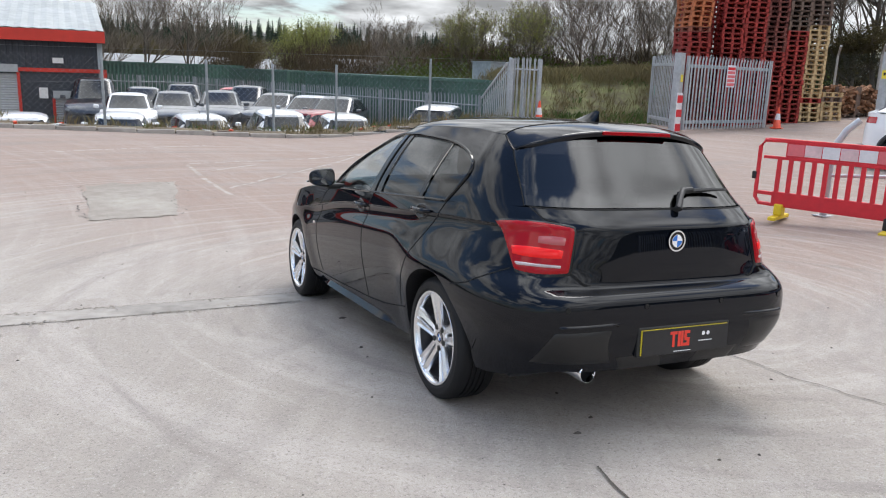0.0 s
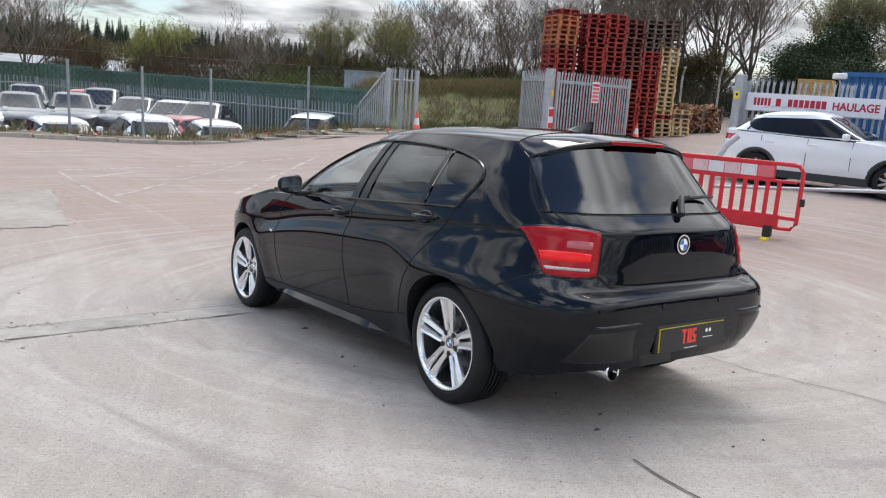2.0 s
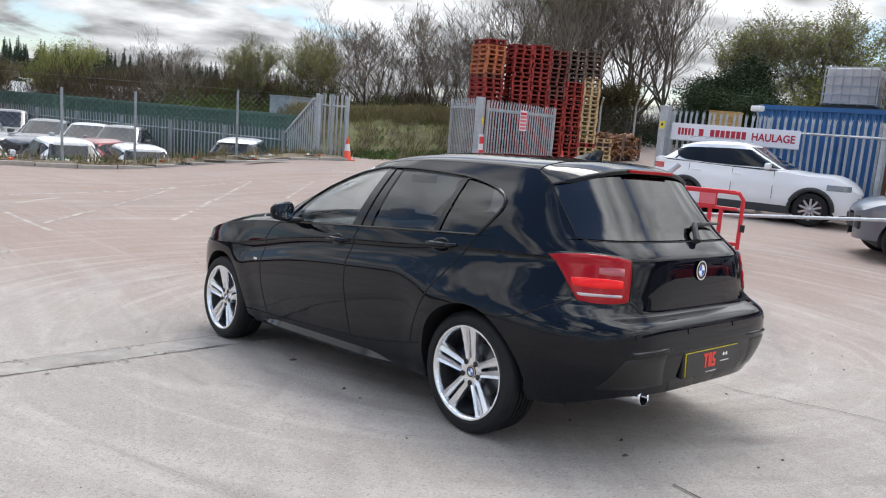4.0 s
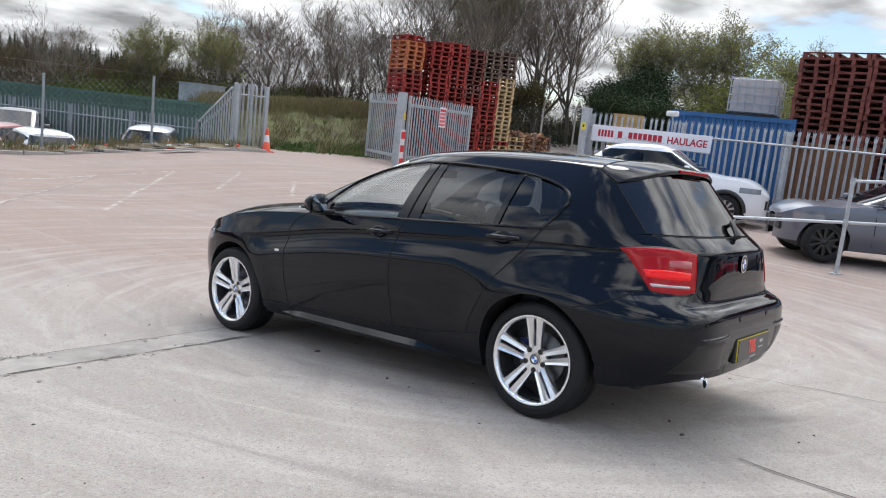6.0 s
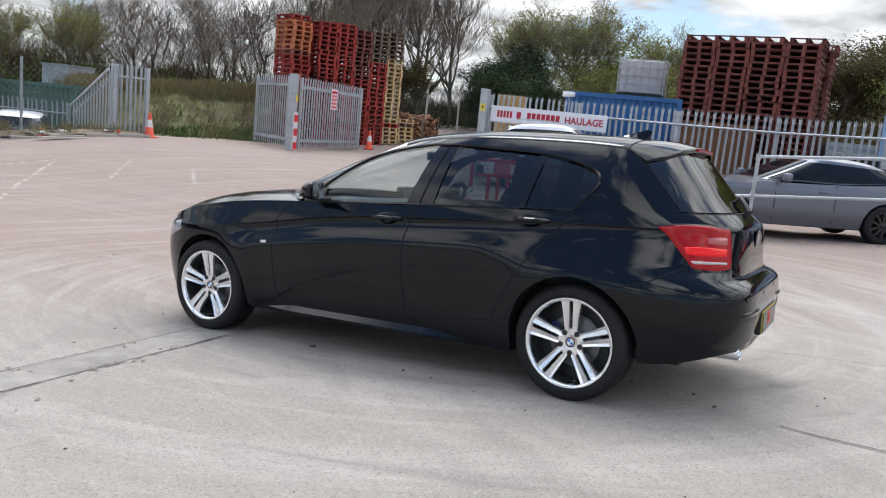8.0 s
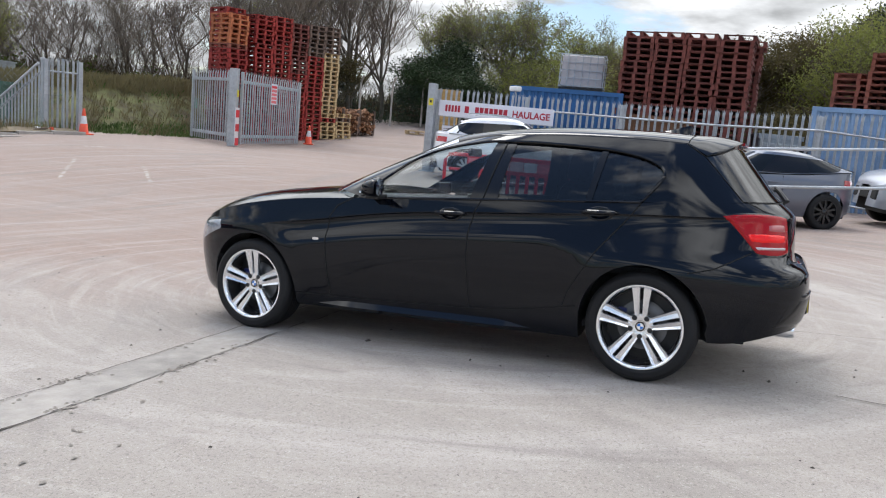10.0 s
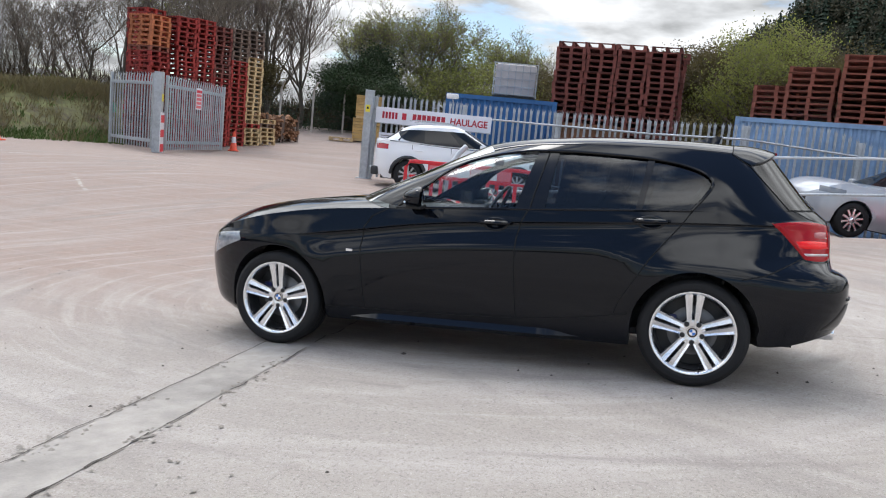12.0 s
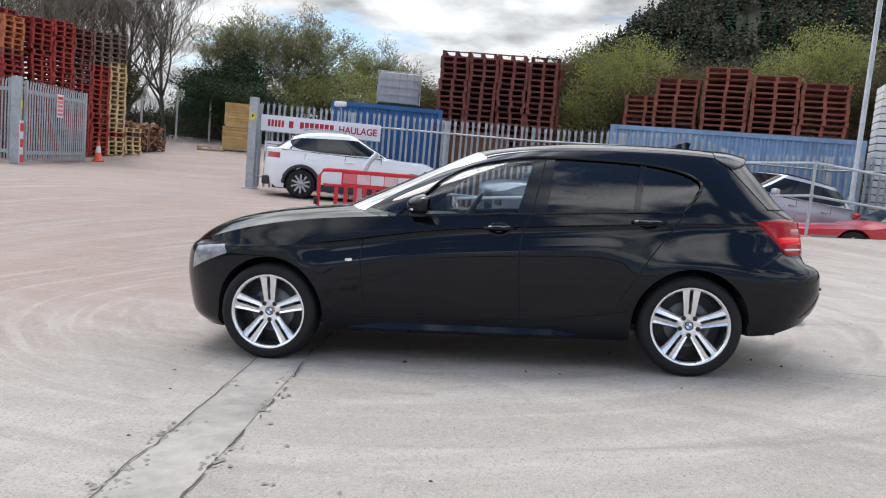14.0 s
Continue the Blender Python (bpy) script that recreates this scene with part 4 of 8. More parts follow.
def u_front(y, z):
    """Place on the skin of a point of the front corner at length y."""
    y0, yf, n, m = corner_front(z)
    return 3 - math.acos(min(1.0, max(0.0, (y - y0) / (yf - y0))) ** (n / 2)) / (math.pi / 2)


def make_wheel(car, x, y, s):
    """Five double-spoke alloy wheel; s = -1 for the left flank."""
    w = new("wheel")
    w.parent = car
    w.matrix_basis = Matrix.Translation((x, y, HUB_Z)) @ Matrix.Diagonal((s, 1, 1, 1))
    tagged(w, "silver five double-spoke alloy wheel with low-profile tyre")
    prof = [(-0.112, 0.236), (-0.116, 0.262), (-0.112, 0.290), (-0.100, 0.308), (-0.084, 0.3165), (-0.05, 0.318), (0.05, 0.318), (0.084, 0.3165), (0.100, 0.308), (0.1105, 0.293), (0.1135, 0.288), (0.1135, 0.284), (0.1145, 0.274), (0.1155, 0.262), (0.1150, 0.257), (0.112, 0.254), (0.104, 0.242)]
    # tread grooves
    pr = []
    for a, r in prof:
        pr.append((a, r))
    tread = [(-0.05, 0.318)]
    for g in (-0.040, -0.014, 0.014, 0.040):
        tread += [(g - 0.005, 0.318), (g - 0.0045, 0.311), (g + 0.0045, 0.311), (g + 0.005, 0.318)]
    pr = prof[:6] + tread[1:] + prof[6:]
    v, f = lathe(pr, 72)
    mesh_obj("tyre", v, f, M_TYRE, w, "black low-profile tyre", sharp=40)
    v, f = lathe([(0.100, 0.241), (0.108, 0.2455), (0.113, 0.2435), (0.1135, 0.238), (0.109, 0.231), (0.098, 0.224), (0.080, 0.221)], 72)
    mesh_obj("rim", v, f, M_ALLOY, w, "polished silver rim", sharp=50)
    v, f = lathe([(0.085, 0.2165), (0.02, 0.210), (-0.08, 0.212), (-0.10, 0.232)], 64)
    mesh_obj("barrel", v, f, M_STEEL, w, "dark inner barrel")
    v, f = lathe([(0.0, 0.145), (0.0, 0.07), (0.012, 0.07), (0.03, 0.06), (0.03, 0.0)], 40)
    mesh_obj("brake_disc", v, f, M_STEEL, w, "worn steel brake disc")
    part("caliper", boxm(-0.02, 0.09, 0.035, 0.010, 0.145, 0.09, bevel=0.012), M_CALIPER, w, "blue brake caliper")
    # added black disc stands in for the shade behind the spokes
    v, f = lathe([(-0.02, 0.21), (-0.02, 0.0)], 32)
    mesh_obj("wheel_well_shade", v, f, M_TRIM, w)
    for k in range(5):
        a0 = 2 * math.pi * k / 5 + 0.32
        for d in (-1, 1):
            verts, faces = [], []
            rows = ((0.045, 0.0120, 0.030, 0.074), (0.085, 0.0160, 0.034, 0.081), (0.14, 0.0195, 0.040, 0.091), (0.19, 0.0235, 0.047, 0.100), (0.218, 0.0255, 0.051, 0.106), (0.232, 0.0270, 0.054, 0.107))
            for r, off, wd, dep in rows:
                c = d * (off + 0.007)
                for tt, zz in ((-wd / 2, dep - 0.014), (-wd / 2 * 0.82, dep), (d * wd * 0.10, dep - 0.007), (wd / 2 * 0.82, dep), (wd / 2, dep - 0.014), (wd / 2 * 0.6, dep - 0.05), (-wd / 2 * 0.6, dep - 0.05)):
                    t = c + tt
                    verts.append((zz, r * math.cos(a0) - t * math.sin(a0), r * math.sin(a0) + t * math.cos(a0)))
            for i in range(len(rows) - 1):
                for j in range(7):
                    faces.append((i * 7 + j, i * 7 + (j + 1) % 7, (i + 1) * 7 + (j + 1) % 7, (i + 1) * 7 + j))
            mesh_obj("spoke", verts, faces, M_ALLOY, w, sharp=25)
    v, f = lathe([(0.03, 0.080), (0.062, 0.079), (0.072, 0.073), (0.075, 0.050), (0.070, 0.036), (0.070, 0.0)], 40)
    mesh_obj("hub", v, f, M_ALLOY, w, sharp=40)
    for k in range(5):
        a0 = 2 * math.pi * (k + 0.5) / 5 + 0.32
        v, f = lathe([(0.06, 0.0150), (0.0772, 0.0150), (0.0785, 0.010), (0.0785, 0.0)], 12)
        v = [(p[0], p[1] + 0.058 * math.cos(a0), p[2] + 0.058 * math.sin(a0)) for p in v]
        mesh_obj("wheel_bolt", v, f, M_TRIM, w, "dark wheel bolt", sharp=40)
    roundel(w, Matrix.Translation((0.0722, 0, 0)) @ pose(0, 0, 0, 0, 90, 0), 0.033)
    v, f = lathe([(0.085, 0.006), (0.115, 0.005), (0.115, 0.0)], 8)
    v = [(p[0], p[1] + 0.205 * math.cos(4.5), p[2] + 0.205 * math.sin(4.5)) for p in v]
    mesh_obj("valve", v, f, M_TRIM, w)
    return w


def disc(name, r0, r1, z, mat, parent, m, a0=0.0, a1=2 * math.pi, n=24, label=""):
    verts, faces = [], []
    for k in range(n + 1):
        t = lerp(a0, a1, k / n)
        for r in (r0, r1):
            verts.append(tuple(m @ Vector((r * math.cos(t), r * math.sin(t), z))))
    for k in range(n):
        faces.append((2 * k, 2 * k + 1, 2 * k + 3, 2 * k + 2))
    return mesh_obj(name, verts, faces, mat, parent, label, smooth=False)


def roundel(parent, m, r):
    """A round badge: dark ring with chrome edge and a quartered centre; +z of m points out of it."""
    b = disc("badge", 0.0, r, 0.0, M_GLOSSTRIM, parent, m, label="round badge with blue and white quarters")
    disc("badge_edge", r * 0.86, r, 0.0015, M_CHROME, b, m)
    for k in range(4):
        disc("badge_quarter", 0.0, r * 0.56, 0.0015, M_BLUE if k % 2 else M_WHITE, b, m, k * math.pi / 2, (k + 1) * math.pi / 2, 8)
    disc("badge_ring", r * 0.56, r * 0.62, 0.002, M_CHROME, b, m)


def make_details(car):
    # shut lines
    ribbon(car, "door_gap", path_side((2.012, 0.905), (2.069, 0.822), (2.078, 0.70), (2.067, 0.535), (2.055, 0.306)), 0.008, M_GAP)
    ribbon(car, "door_gap", path_side((1.897, 0.962), (2.012, 0.905)), 0.008, M_GAP)
    ribbon(car, "door_gap", path_side((0.994, 0.995), (1.037, 0.912), (1.059, 0.814), (1.066, 0.638), (1.057, 0.457), (1.050, 0.324)), 0.008, M_GAP)
    ribbon(car, "door_gap", path_side((0.044, 1.018), (0.097, 0.941), (0.269, 0.732), (0.427, 0.480), (0.456, 0.398)), 0.008, M_GAP)
    ribbon(car, "sill_gap", path_side((2.33, 0.294), (1.85, 0.295), (1.41, 0.307), (1.014, 0.320), (0.766, 0.340), (0.557, 0.370), (0.375, 0.403)), 0.008, M_GAP)
    # bumper joint behind the rear arch, fuel-flap side left plain
    ribbon(car, "bumper_gap", path_side((-0.243, 0.650), (-0.374, 0.682), (-0.465, 0.728), (-0.56, 0.775)), 0.007, M_GAP)
    # tailgate shut lines
    ribbon(car, "tailgate_gap", path_tail((0.64, 1.046), (0.60, 1.042), (0.0, 1.043)), 0.008, M_GAP)
    ribbon(car, "tailgate_gap", path_tail((0.64, 1.044), (0.62, 1.0), (0.560, 0.975), (0.565, 0.86), (0.56, 0.775)), 0.006, M_GAP)
    ribbon(car, "tailgate_gap", path_tail((0.56, 0.775), (0.50, 0.722), (0.44, 0.706), (0.0, 0.703)), 0.012, M_GAP)
    # sill blade
    for s in (1, -1):
        pts = [(s * lerp(0.790, 0.834, smooth01(0, 0.2, k / 20) * smooth01(1, 0.85, k / 20)), lerp(2.25, 0.62, k / 20), lerp(0.232, 0.228, k / 20)) for k in range(21)]
        bm = bmesh.new()
        for (x0, y0, z0), (x1, y1, z1) in zip(pts, pts[1:]):
            a = [bm.verts.new(p) for p in ((x0 - s * 0.020, y0, z0 + 0.040), (x0 + s * 0.008, y0, z0 + 0.0), (x0 - s * 0.02, y0, z0 - 0.026))]
            b = [bm.verts.new(p) for p in ((x1 - s * 0.020, y1, z1 + 0.040), (x1 + s * 0.008, y1, z1 + 0.0), (x1 - s * 0.02, y1, z1 - 0.026))]
            for i in range(2):
                bm.faces.new((a[i], a[i + 1], b[i + 1], b[i]))
        bmesh.ops.remove_doubles(bm, verts=bm.verts, dist=1e-5)
        part("sill_blade", bm, M_PAINT, car, "gloss black sill blade", smooth=True)
    # tail lamps
    for s in (1, -1):
        patch("lamp_rim", ((u_tail(0.550, 0.755), 0.754), (u_flank(-0.586, 0.758), 0.757), (u_flank(-0.372, 0.974), 0.982), (u_tail(0.508, 0.976), 0.979)), M_GLOSSTRIM, car, 0.004, 26, 16, "black seal round the tail lamp", (s,), 0.006, 0.004, (0.020, 0.014))
        lamp = patch("tail_lamp", ((u_tail(0.558, 0.765), 0.764), (u_flank(-0.580, 0.768), 0.768), (u_flank(-0.385, 0.968), 0.974), (u_tail(0.518, 0.966), 0.970)), M_REDLENS, car, 0.010, 26, 16, "red tail lamp with dark red rim", (s,), 0.006, 0.005, (0.020, 0.014))[0]
        patch("lamp_light_bar", ((u_tail(0.566, 0.835), 0.828), (u_tail(0.735, 0.84), 0.832), (u_tail(0.735, 0.87), 0.874), (u_tail(0.556, 0.87), 0.870)), M_REDHOT, lamp, 0.0155, 12, 5, "bright red reflector", (s,), 0.0, 0.004, (0.012, 0.012))
        patch("indicator_strip", ((u_tail(0.555, 0.885), 0.882), (u_tail(0.665, 0.885), 0.884), (u_tail(0.655, 0.925), 0.928), (u_tail(0.546, 0.925), 0.926)), M_PINK, lamp, 0.0155, 8, 4, "pale pink indicator lens", (s,), 0.0, 0.001, (0.012, 0.008))
        patch("reversing_strip", ((u_tail(0.575, 0.79), 0.784), (u_tail(0.735, 0.79), 0.785), (u_tail(0.745, 0.81), 0.812), (u_tail(0.567, 0.81), 0.808)), M_CLEAR, lamp, 0.0155, 10, 3, "clear reversing strip", (s,), 0.0, 0.002)
    # rear fascia inserts
    for s in (1, -1):
        ins = patch("bumper_insert", ((u_tail(0.33, 0.365), 0.360), (u_tail(0.735, 0.36), 0.350), (u_tail(0.665, 0.54), 0.545), (u_tail(0.335, 0.545), 0.552)), M_DIFF, car, 0.003, 12, 8, "matt dark grey bumper insert", (s,), 0.012)[0]
        patch("insert_lip", ((u_tail(0.345, 0.545), 0.546), (u_tail(0.665, 0.54), 0.540), (u_tail(0.655, 0.56), 0.561), (u_tail(0.35, 0.563), 0.566)), M_PAINT, ins, 0.010, 10, 4, "", (s,), 0.004)
    patch("diffuser", ((0.003, 0.335), (u_tail(0.33, 0.34), 0.335), (u_tail(0.33, 0.365), 0.40), (0.003, 0.40)), M_DIFF, car, 0.003, 10, 4, "matt dark grey diffuser", (1, -1))
    # sensors
    for x in (-0.62, -0.22, 0.22, 0.62):
        p = on_tail(abs(x), 0.628)
        nn = skin_normal(p)
        q = Vector((x, p.y, p.z)) + Vector((math.copysign(nn.x, x), nn.y, nn.z)) * 0.002
        m = Matrix.Translation(q) @ Vector((math.copysign(nn.x, x), nn.y, nn.z)).to_track_quat("Z", "Y").to_matrix().to_4x4()
        disc("parking_sensor", 0.0, 0.011, 0.0, M_GLOSSTRIM, car, m)
        disc("sensor_ring", 0.0105, 0.013, 0.0004, M_GAP, car, m)
    # exhaust
    ex = lathe([(-0.16, 0.036), (0.03, 0.036), (0.036, 0.039), (0.034, 0.042), (0.025, 0.043), (-0.12, 0.042)], 32)
    v = [(p[1] - 0.475, -0.772 - p[0], p[2] + 0.325) for p in ex[0]]
    mesh_obj("exhaust_tip", v, ex[1], M_CHROME, car, "chrome round exhaust tip", sharp=50)
    v, f = lathe([(0.0, 0.036), (0.0, 0.0)], 24)
    mesh_obj("exhaust_bore", [(p[1] - 0.475, -0.757, p[2] + 0.325) for p in v], f, M_GAP, car)
    # plate
    yp = -0.874
    pl = part("plate_holder", boxm(-0.262, yp, 0.394, 0.278, yp + 0.05, 0.534, bevel=0.008), M_TRIM, car, "black plate surround")
    part("plate_back", boxm(-0.247, yp - 0.005, 0.404, 0.262, yp + 0.002, 0.520), M_YELLOWP, pl, "yellow plate showing at the edges")
    part("plate_card", boxm(-0.242, yp - 0.0085, 0.402, 0.264, yp - 0.0055, 0.5175), M_PLATE, pl, "black dealer card over the plate")
    for x0, x1, z0, z1, mt in ((-0.085, -0.045, 0.490, 0.504, M_REDP), (-0.072, -0.058, 0.432, 0.490, M_REDP), (-0.040, -0.024, 0.432, 0.504, M_REDP), (-0.022, -0.008, 0.432, 0.504, M_REDP), (-0.003, 0.030, 0.490, 0.504, M_REDP), (-0.003, 0.012, 0.468, 0.490, M_REDP), (0.0, 0.030, 0.458, 0.470, M_REDP), (0.014, 0.030, 0.444, 0.458, M_REDP), (-0.006, 0.030, 0.432, 0.446, M_REDP), (0.085, 0.165, 0.448, 0.452, M_WHITE), (-0.06, 0.04, 0.409, 0.412, M_WHITE)):
        part("plate_print", boxm(x0, yp - 0.0100, z0, x1, yp - 0.0086, z1), mt, pl)
    for x in (0.112, 0.140):
        disc("plate_dot", 0.0, 0.010, 0.0, M_WHITE, pl, Matrix.Translation((x, yp - 0.0095, 0.483)) @ pose(0, 0, 0, 90, 0, 0))
    # tail badge
    yb = rear_y(0.001, 0.90)
    roundel(car, Matrix.Translation((0.0, yb - 0.008, 0.905)) @ pose(0, 0, 0, 90, 0, 0), 0.050)
    # spoiler
    def spo(a, b):
        a = math.sin(math.pi / 2 * a)
        f = Vector(roof_point(Y_SEAM, a))
        g = skin(a * edge_u(GLASS_TOP), glass_top(a)) + Vector((0, 0.004, 0.004))
        e = smooth01(0.80, 1.0, a)
        t = Vector((0.602 * a, -0.450 + 0.150 * a ** 3.2, lerp(1.402, 1.300, a ** 2.8)))
        t = t.lerp(g + Vector((0.002, -0.006, 0.006)), e ** 2)
        th = lerp(0.024, 0.004, e)
        rows = [f + (t - f) * k + Vector((0, 0, 0.012 * math.sin(math.pi * k) * (1 - e))) for k in (0, 0.2, 0.4, 0.6, 0.8, 0.95, 1.0)]
        rows += [t + Vector((0, -0.004 * (1 - e), -0.006)), t + Vector((0, 0.002, -th)), t.lerp(g, 0.2) + Vector((0, 0, -th * 0.8)), g]
        return tuple(rows[min(len(rows) - 1, int(round(b * (len(rows) - 1))))])
    v, f = sheet(36, 10, spo)
    v, f = both(v, f)
    mesh_obj("roof_spoiler", v, f, M_PAINT, car, "gloss black roof spoiler", sharp=50)
    seam = [Vector(roof_point(Y_SEAM, math.sin(math.pi / 2 * k / 16))) for k in range(17)]
    ur, ue = u_flank(Y_SEAM, ROOF_Z(Y_SEAM)), edge_u(GLASS_TOP)
    seam += [skin(lerp(ur, ue, k / 6), lerp(ROOF_Z(Y_SEAM), GLASS_TOP, k / 6)) for k in range(1, 7)]
    seam += [skin(edge_u(z), z) for z in [lerp(GLASS_TOP, 1.046, k / 14) for k in range(1, 15)]]
    for sd in (1, -1):
        part("tailgate_gap", tubem([(sd * q.x, q.y, q.z) for q in seam], 0.0035, 6), M_GAP, car, smooth=True)
    part("high_brake_light", boxm(-0.205, -0.459, 1.379, 0.205, -0.415, 1.397, bevel=0.004), M_REDLENS, car, "red high-level brake light")
    # wiper
    w = part("wiper_arm", tubem([(0.052, -0.690, 1.034), (0.058, -0.718, 1.048), (0.100, -0.676, 1.100), (0.135, -0.652, 1.126), (0.20, -0.645, 1.134)], [0.017, 0.019, 0.016, 0.016, 0.010], 8), M_TRIM, car, "matt black rear wiper", smooth=True)
    part("wiper_blade", tubem([(0.115, -0.644, 1.112), (0.20, -0.636, 1.124), (0.33, -0.630, 1.130), (0.44, -0.622, 1.130)], [0.010, 0.012, 0.010, 0.006], 6), M_TRIM, w)
    # fin aerial
    verts, faces = [], []
    rows = []
    for i in range(9):
        t = i / 8
        y = lerp(0.10, -0.115, t)
        hgt = 0.075 * (t ** 1.1) * (1 if t < 0.9 else 1 - (t - 0.9) * 2)
        wd = 0.030 * math.sin(math.pi * min(1, 0.12 + t * 0.75)) + 0.004
        z0 = ROOF_Z(y) + 0.072
        ring = [(-wd, y, z0), (-wd * 0.45, y - 0.01 * t, z0 + hgt * 0.5), (0, y - 0.02 * t, z0 + hgt), (wd * 0.45, y - 0.01 * t, z0 + hgt * 0.5), (wd, y, z0)]
        verts += ring
    for i in range(8):
        for j in range(4):
            faces.append((i * 5 + j, i * 5 + j + 1, (i + 1) * 5 + j + 1, (i + 1) * 5 + j))
    faces.append((40, 41, 42, 43, 44))
    mesh_obj("fin_aerial", verts, faces, M_PAINT, car, "gloss black shark-fin aerial", sharp=50)
    # handles
    for y, z in ((1.196, 0.897), (0.270, 0.952)):
        for s in (1, -1):
            x = half_width(y, z)
            bm = bmesh.new()
            pts = [(s * (x + o), y + d, z + 0.004) for o, d in ((-0.006, -0.105), (0.020, -0.088), (0.030, -0.05), (0.033, 0.0), (0.030, 0.05), (0.020, 0.088), (-0.006, 0.105))]
            tube(bm, pts, [0.010, 0.013, 0.0145, 0.015, 0.0145, 0.013, 0.010], 10)
            bmesh.ops.scale(bm, vec=(1, 1, 1.0), verts=bm.verts)
            hd = part("door_handle", bm, M_PAINT, car, "gloss black door handle", smooth=True)
            def cup(a, b):
                t, r = 2 * math.pi * a, b
                yy, zz = y + 0.082 * r * math.cos(t), z - 0.004 + 0.042 * r * math.sin(t)
                return (s * (half_width(yy, zz) + 0.0015 + 0.004 * smooth01(0.45, 0.9, r) - 0.005 * smooth01(0.9, 1.0, r)), yy, zz)
            v, f = sheet(28, 8, cup)
            mesh_obj("handle_cup", v, f, M_PAINT, hd)
    # mirrors
    for s in (1, -1):
        def shell(a, b):
            lo, la = 2 * math.pi * a, math.pi * (b - 0.5)
            sp = lambda v, e: math.copysign(abs(v) ** e, v)
            cx, cz, cy = sp(math.cos(la), 0.65) * sp(math.cos(lo), 0.65), sp(math.cos(la), 0.65) * sp(math.sin(lo), 0.65), sp(math.sin(la), 0.75)
            depth = 0.030 if cy < 0 else 0.105
            lean = 1 - 0.18 * max(0, cy)
            return (s * (0.968 + 0.098 * cx * lean - 0.020 * max(0, cy)), 1.665 + depth * cy - 0.022 * cx, 1.040 + (0.062 - 0.012 * cx) * cz * lean - 0.012 * max(0, cy))
        v, f = sheet(32, 18, shell)
        mr = mesh_obj("door_mirror", v, f, M_PAINT, car, "rounded gloss black door mirror")
        v, f = sheet(20, 4, lambda a, b: (s * (0.968 + 0.084 * b * math.copysign(abs(math.cos(2 * math.pi * a)) ** 0.6, math.cos(2 * math.pi * a))), 1.6335 - 0.022 * b * math.cos(2 * math.pi * a), 1.040 + 0.051 * b * math.copysign(abs(math.sin(2 * math.pi * a)) ** 0.6, math.sin(2 * math.pi * a))))
        mesh_obj("mirror_glass", v, f, M_CHROME, mr, "mirror glass")
        part("mirror_band", tubem([(s * (0.90 + 0.16 * k / 10), 1.70 + 0.045 * math.sin(math.pi * (0.25 + 0.6 * k / 10)), 0.998 + 0.012 * k / 10) for k in range(11)], 0.007, 6), M_ALLOY, mr, "pale indicator band", smooth=True)
        part("mirror_foot", boxm(min(s * 0.80, s * 0.93), 1.66, 0.962, max(s * 0.80, s * 0.93), 1.76, 0.998, bevel=0.012), M_TRIM, mr)
        v, f = sheet(4, 4, lambda a, b: (s * (half_width(lerp(1.86, 1.70, a), lerp(0.965, lerp(0.968, 1.085, a), b)) + 0.001), lerp(1.86, 1.70, a), lerp(0.965, lerp(0.968, 1.085, a), b)))
        mesh_obj("mirror_sail", v, f, M_GLOSSTRIM, mr)
    # wing badge
    for s in (1, -1):
        wx = half_width(2.15, 0.676) - 0.001
        b = part("wing_badge", boxm(min(s * wx, s * (wx + 0.004)), 2.130, 0.668, max(s * wx, s * (wx + 0.004)), 2.175, 0.685), M_CHROME, car, "small chrome wing badge")
    # headlamps
    for s in (1, -1):
        patch("headlamp", ((u_front(3.29, 0.55), 0.548), (u_front(2.95, 0.69), 0.694), (u_front(2.985, 0.752), 0.757), (u_front(3.24, 0.745), 0.750)), M_LAMPGLASS, car, 0.004, 12, 6, "clear glass headlamp", (s,), 0.004)
    # lower front lip
    part("front_lip", tubem([skin(2 + k / 12, 0.24) * 1.0 for k in range(2, 13)], 0.018, 6), M_TRIM, car, smooth=True)
    # cabin
    def seat(x, y, head):
        st = new("seat")
        st.parent = car
        st.matrix_basis = Matrix.Translation((x, y, 0))
        tagged(st, "dark cloth car seat")
        part("cushion", boxm(-0.25, 0.0, 0.42, 0.25, 0.5, 0.58, bevel=0.05), M_INT, st)
        part("back", boxm(-0.24, -0.11, 0.0, 0.24, 0.03, 0.66, bevel=0.06, m=Matrix.Translation((0, 0.02, 0.50)) @ pose(0, 0, 0, 18, 0, 0)), M_INT, st, smooth=True)
        part("headrest", boxm(-0.13, -0.05, 0.0, 0.13, 0.06, 0.19, bevel=0.045, m=Matrix.Translation((0, -0.20, 1.12 + head)) @ pose(0, 0, 0, 12, 0, 0)), M_INT, st, smooth=True)
    for x in (-0.37, 0.37):
        seat(x, 0.72, 0.0)
        seat(x, -0.05, -0.03)
    part("dashboard", boxm(-0.70, 1.55, 0.66, 0.70, 2.15, 0.965, bevel=0.06), M_INT, car, "dark dashboard", smooth=True)
    part("display_screen", boxm(-0.10, 1.60, 0.99, 0.12, 1.63, 1.075, bevel=0.008), M_GLOSSTRIM, car)
    part("cabin_floor", boxm(-0.72, -0.55, 0.26, 0.72, 2.0, 0.30), M_INT, car)
    part("parcel_shelf", boxm(-0.62, -0.60, 0.93, 0.62, -0.22, 0.95), M_INT, car)
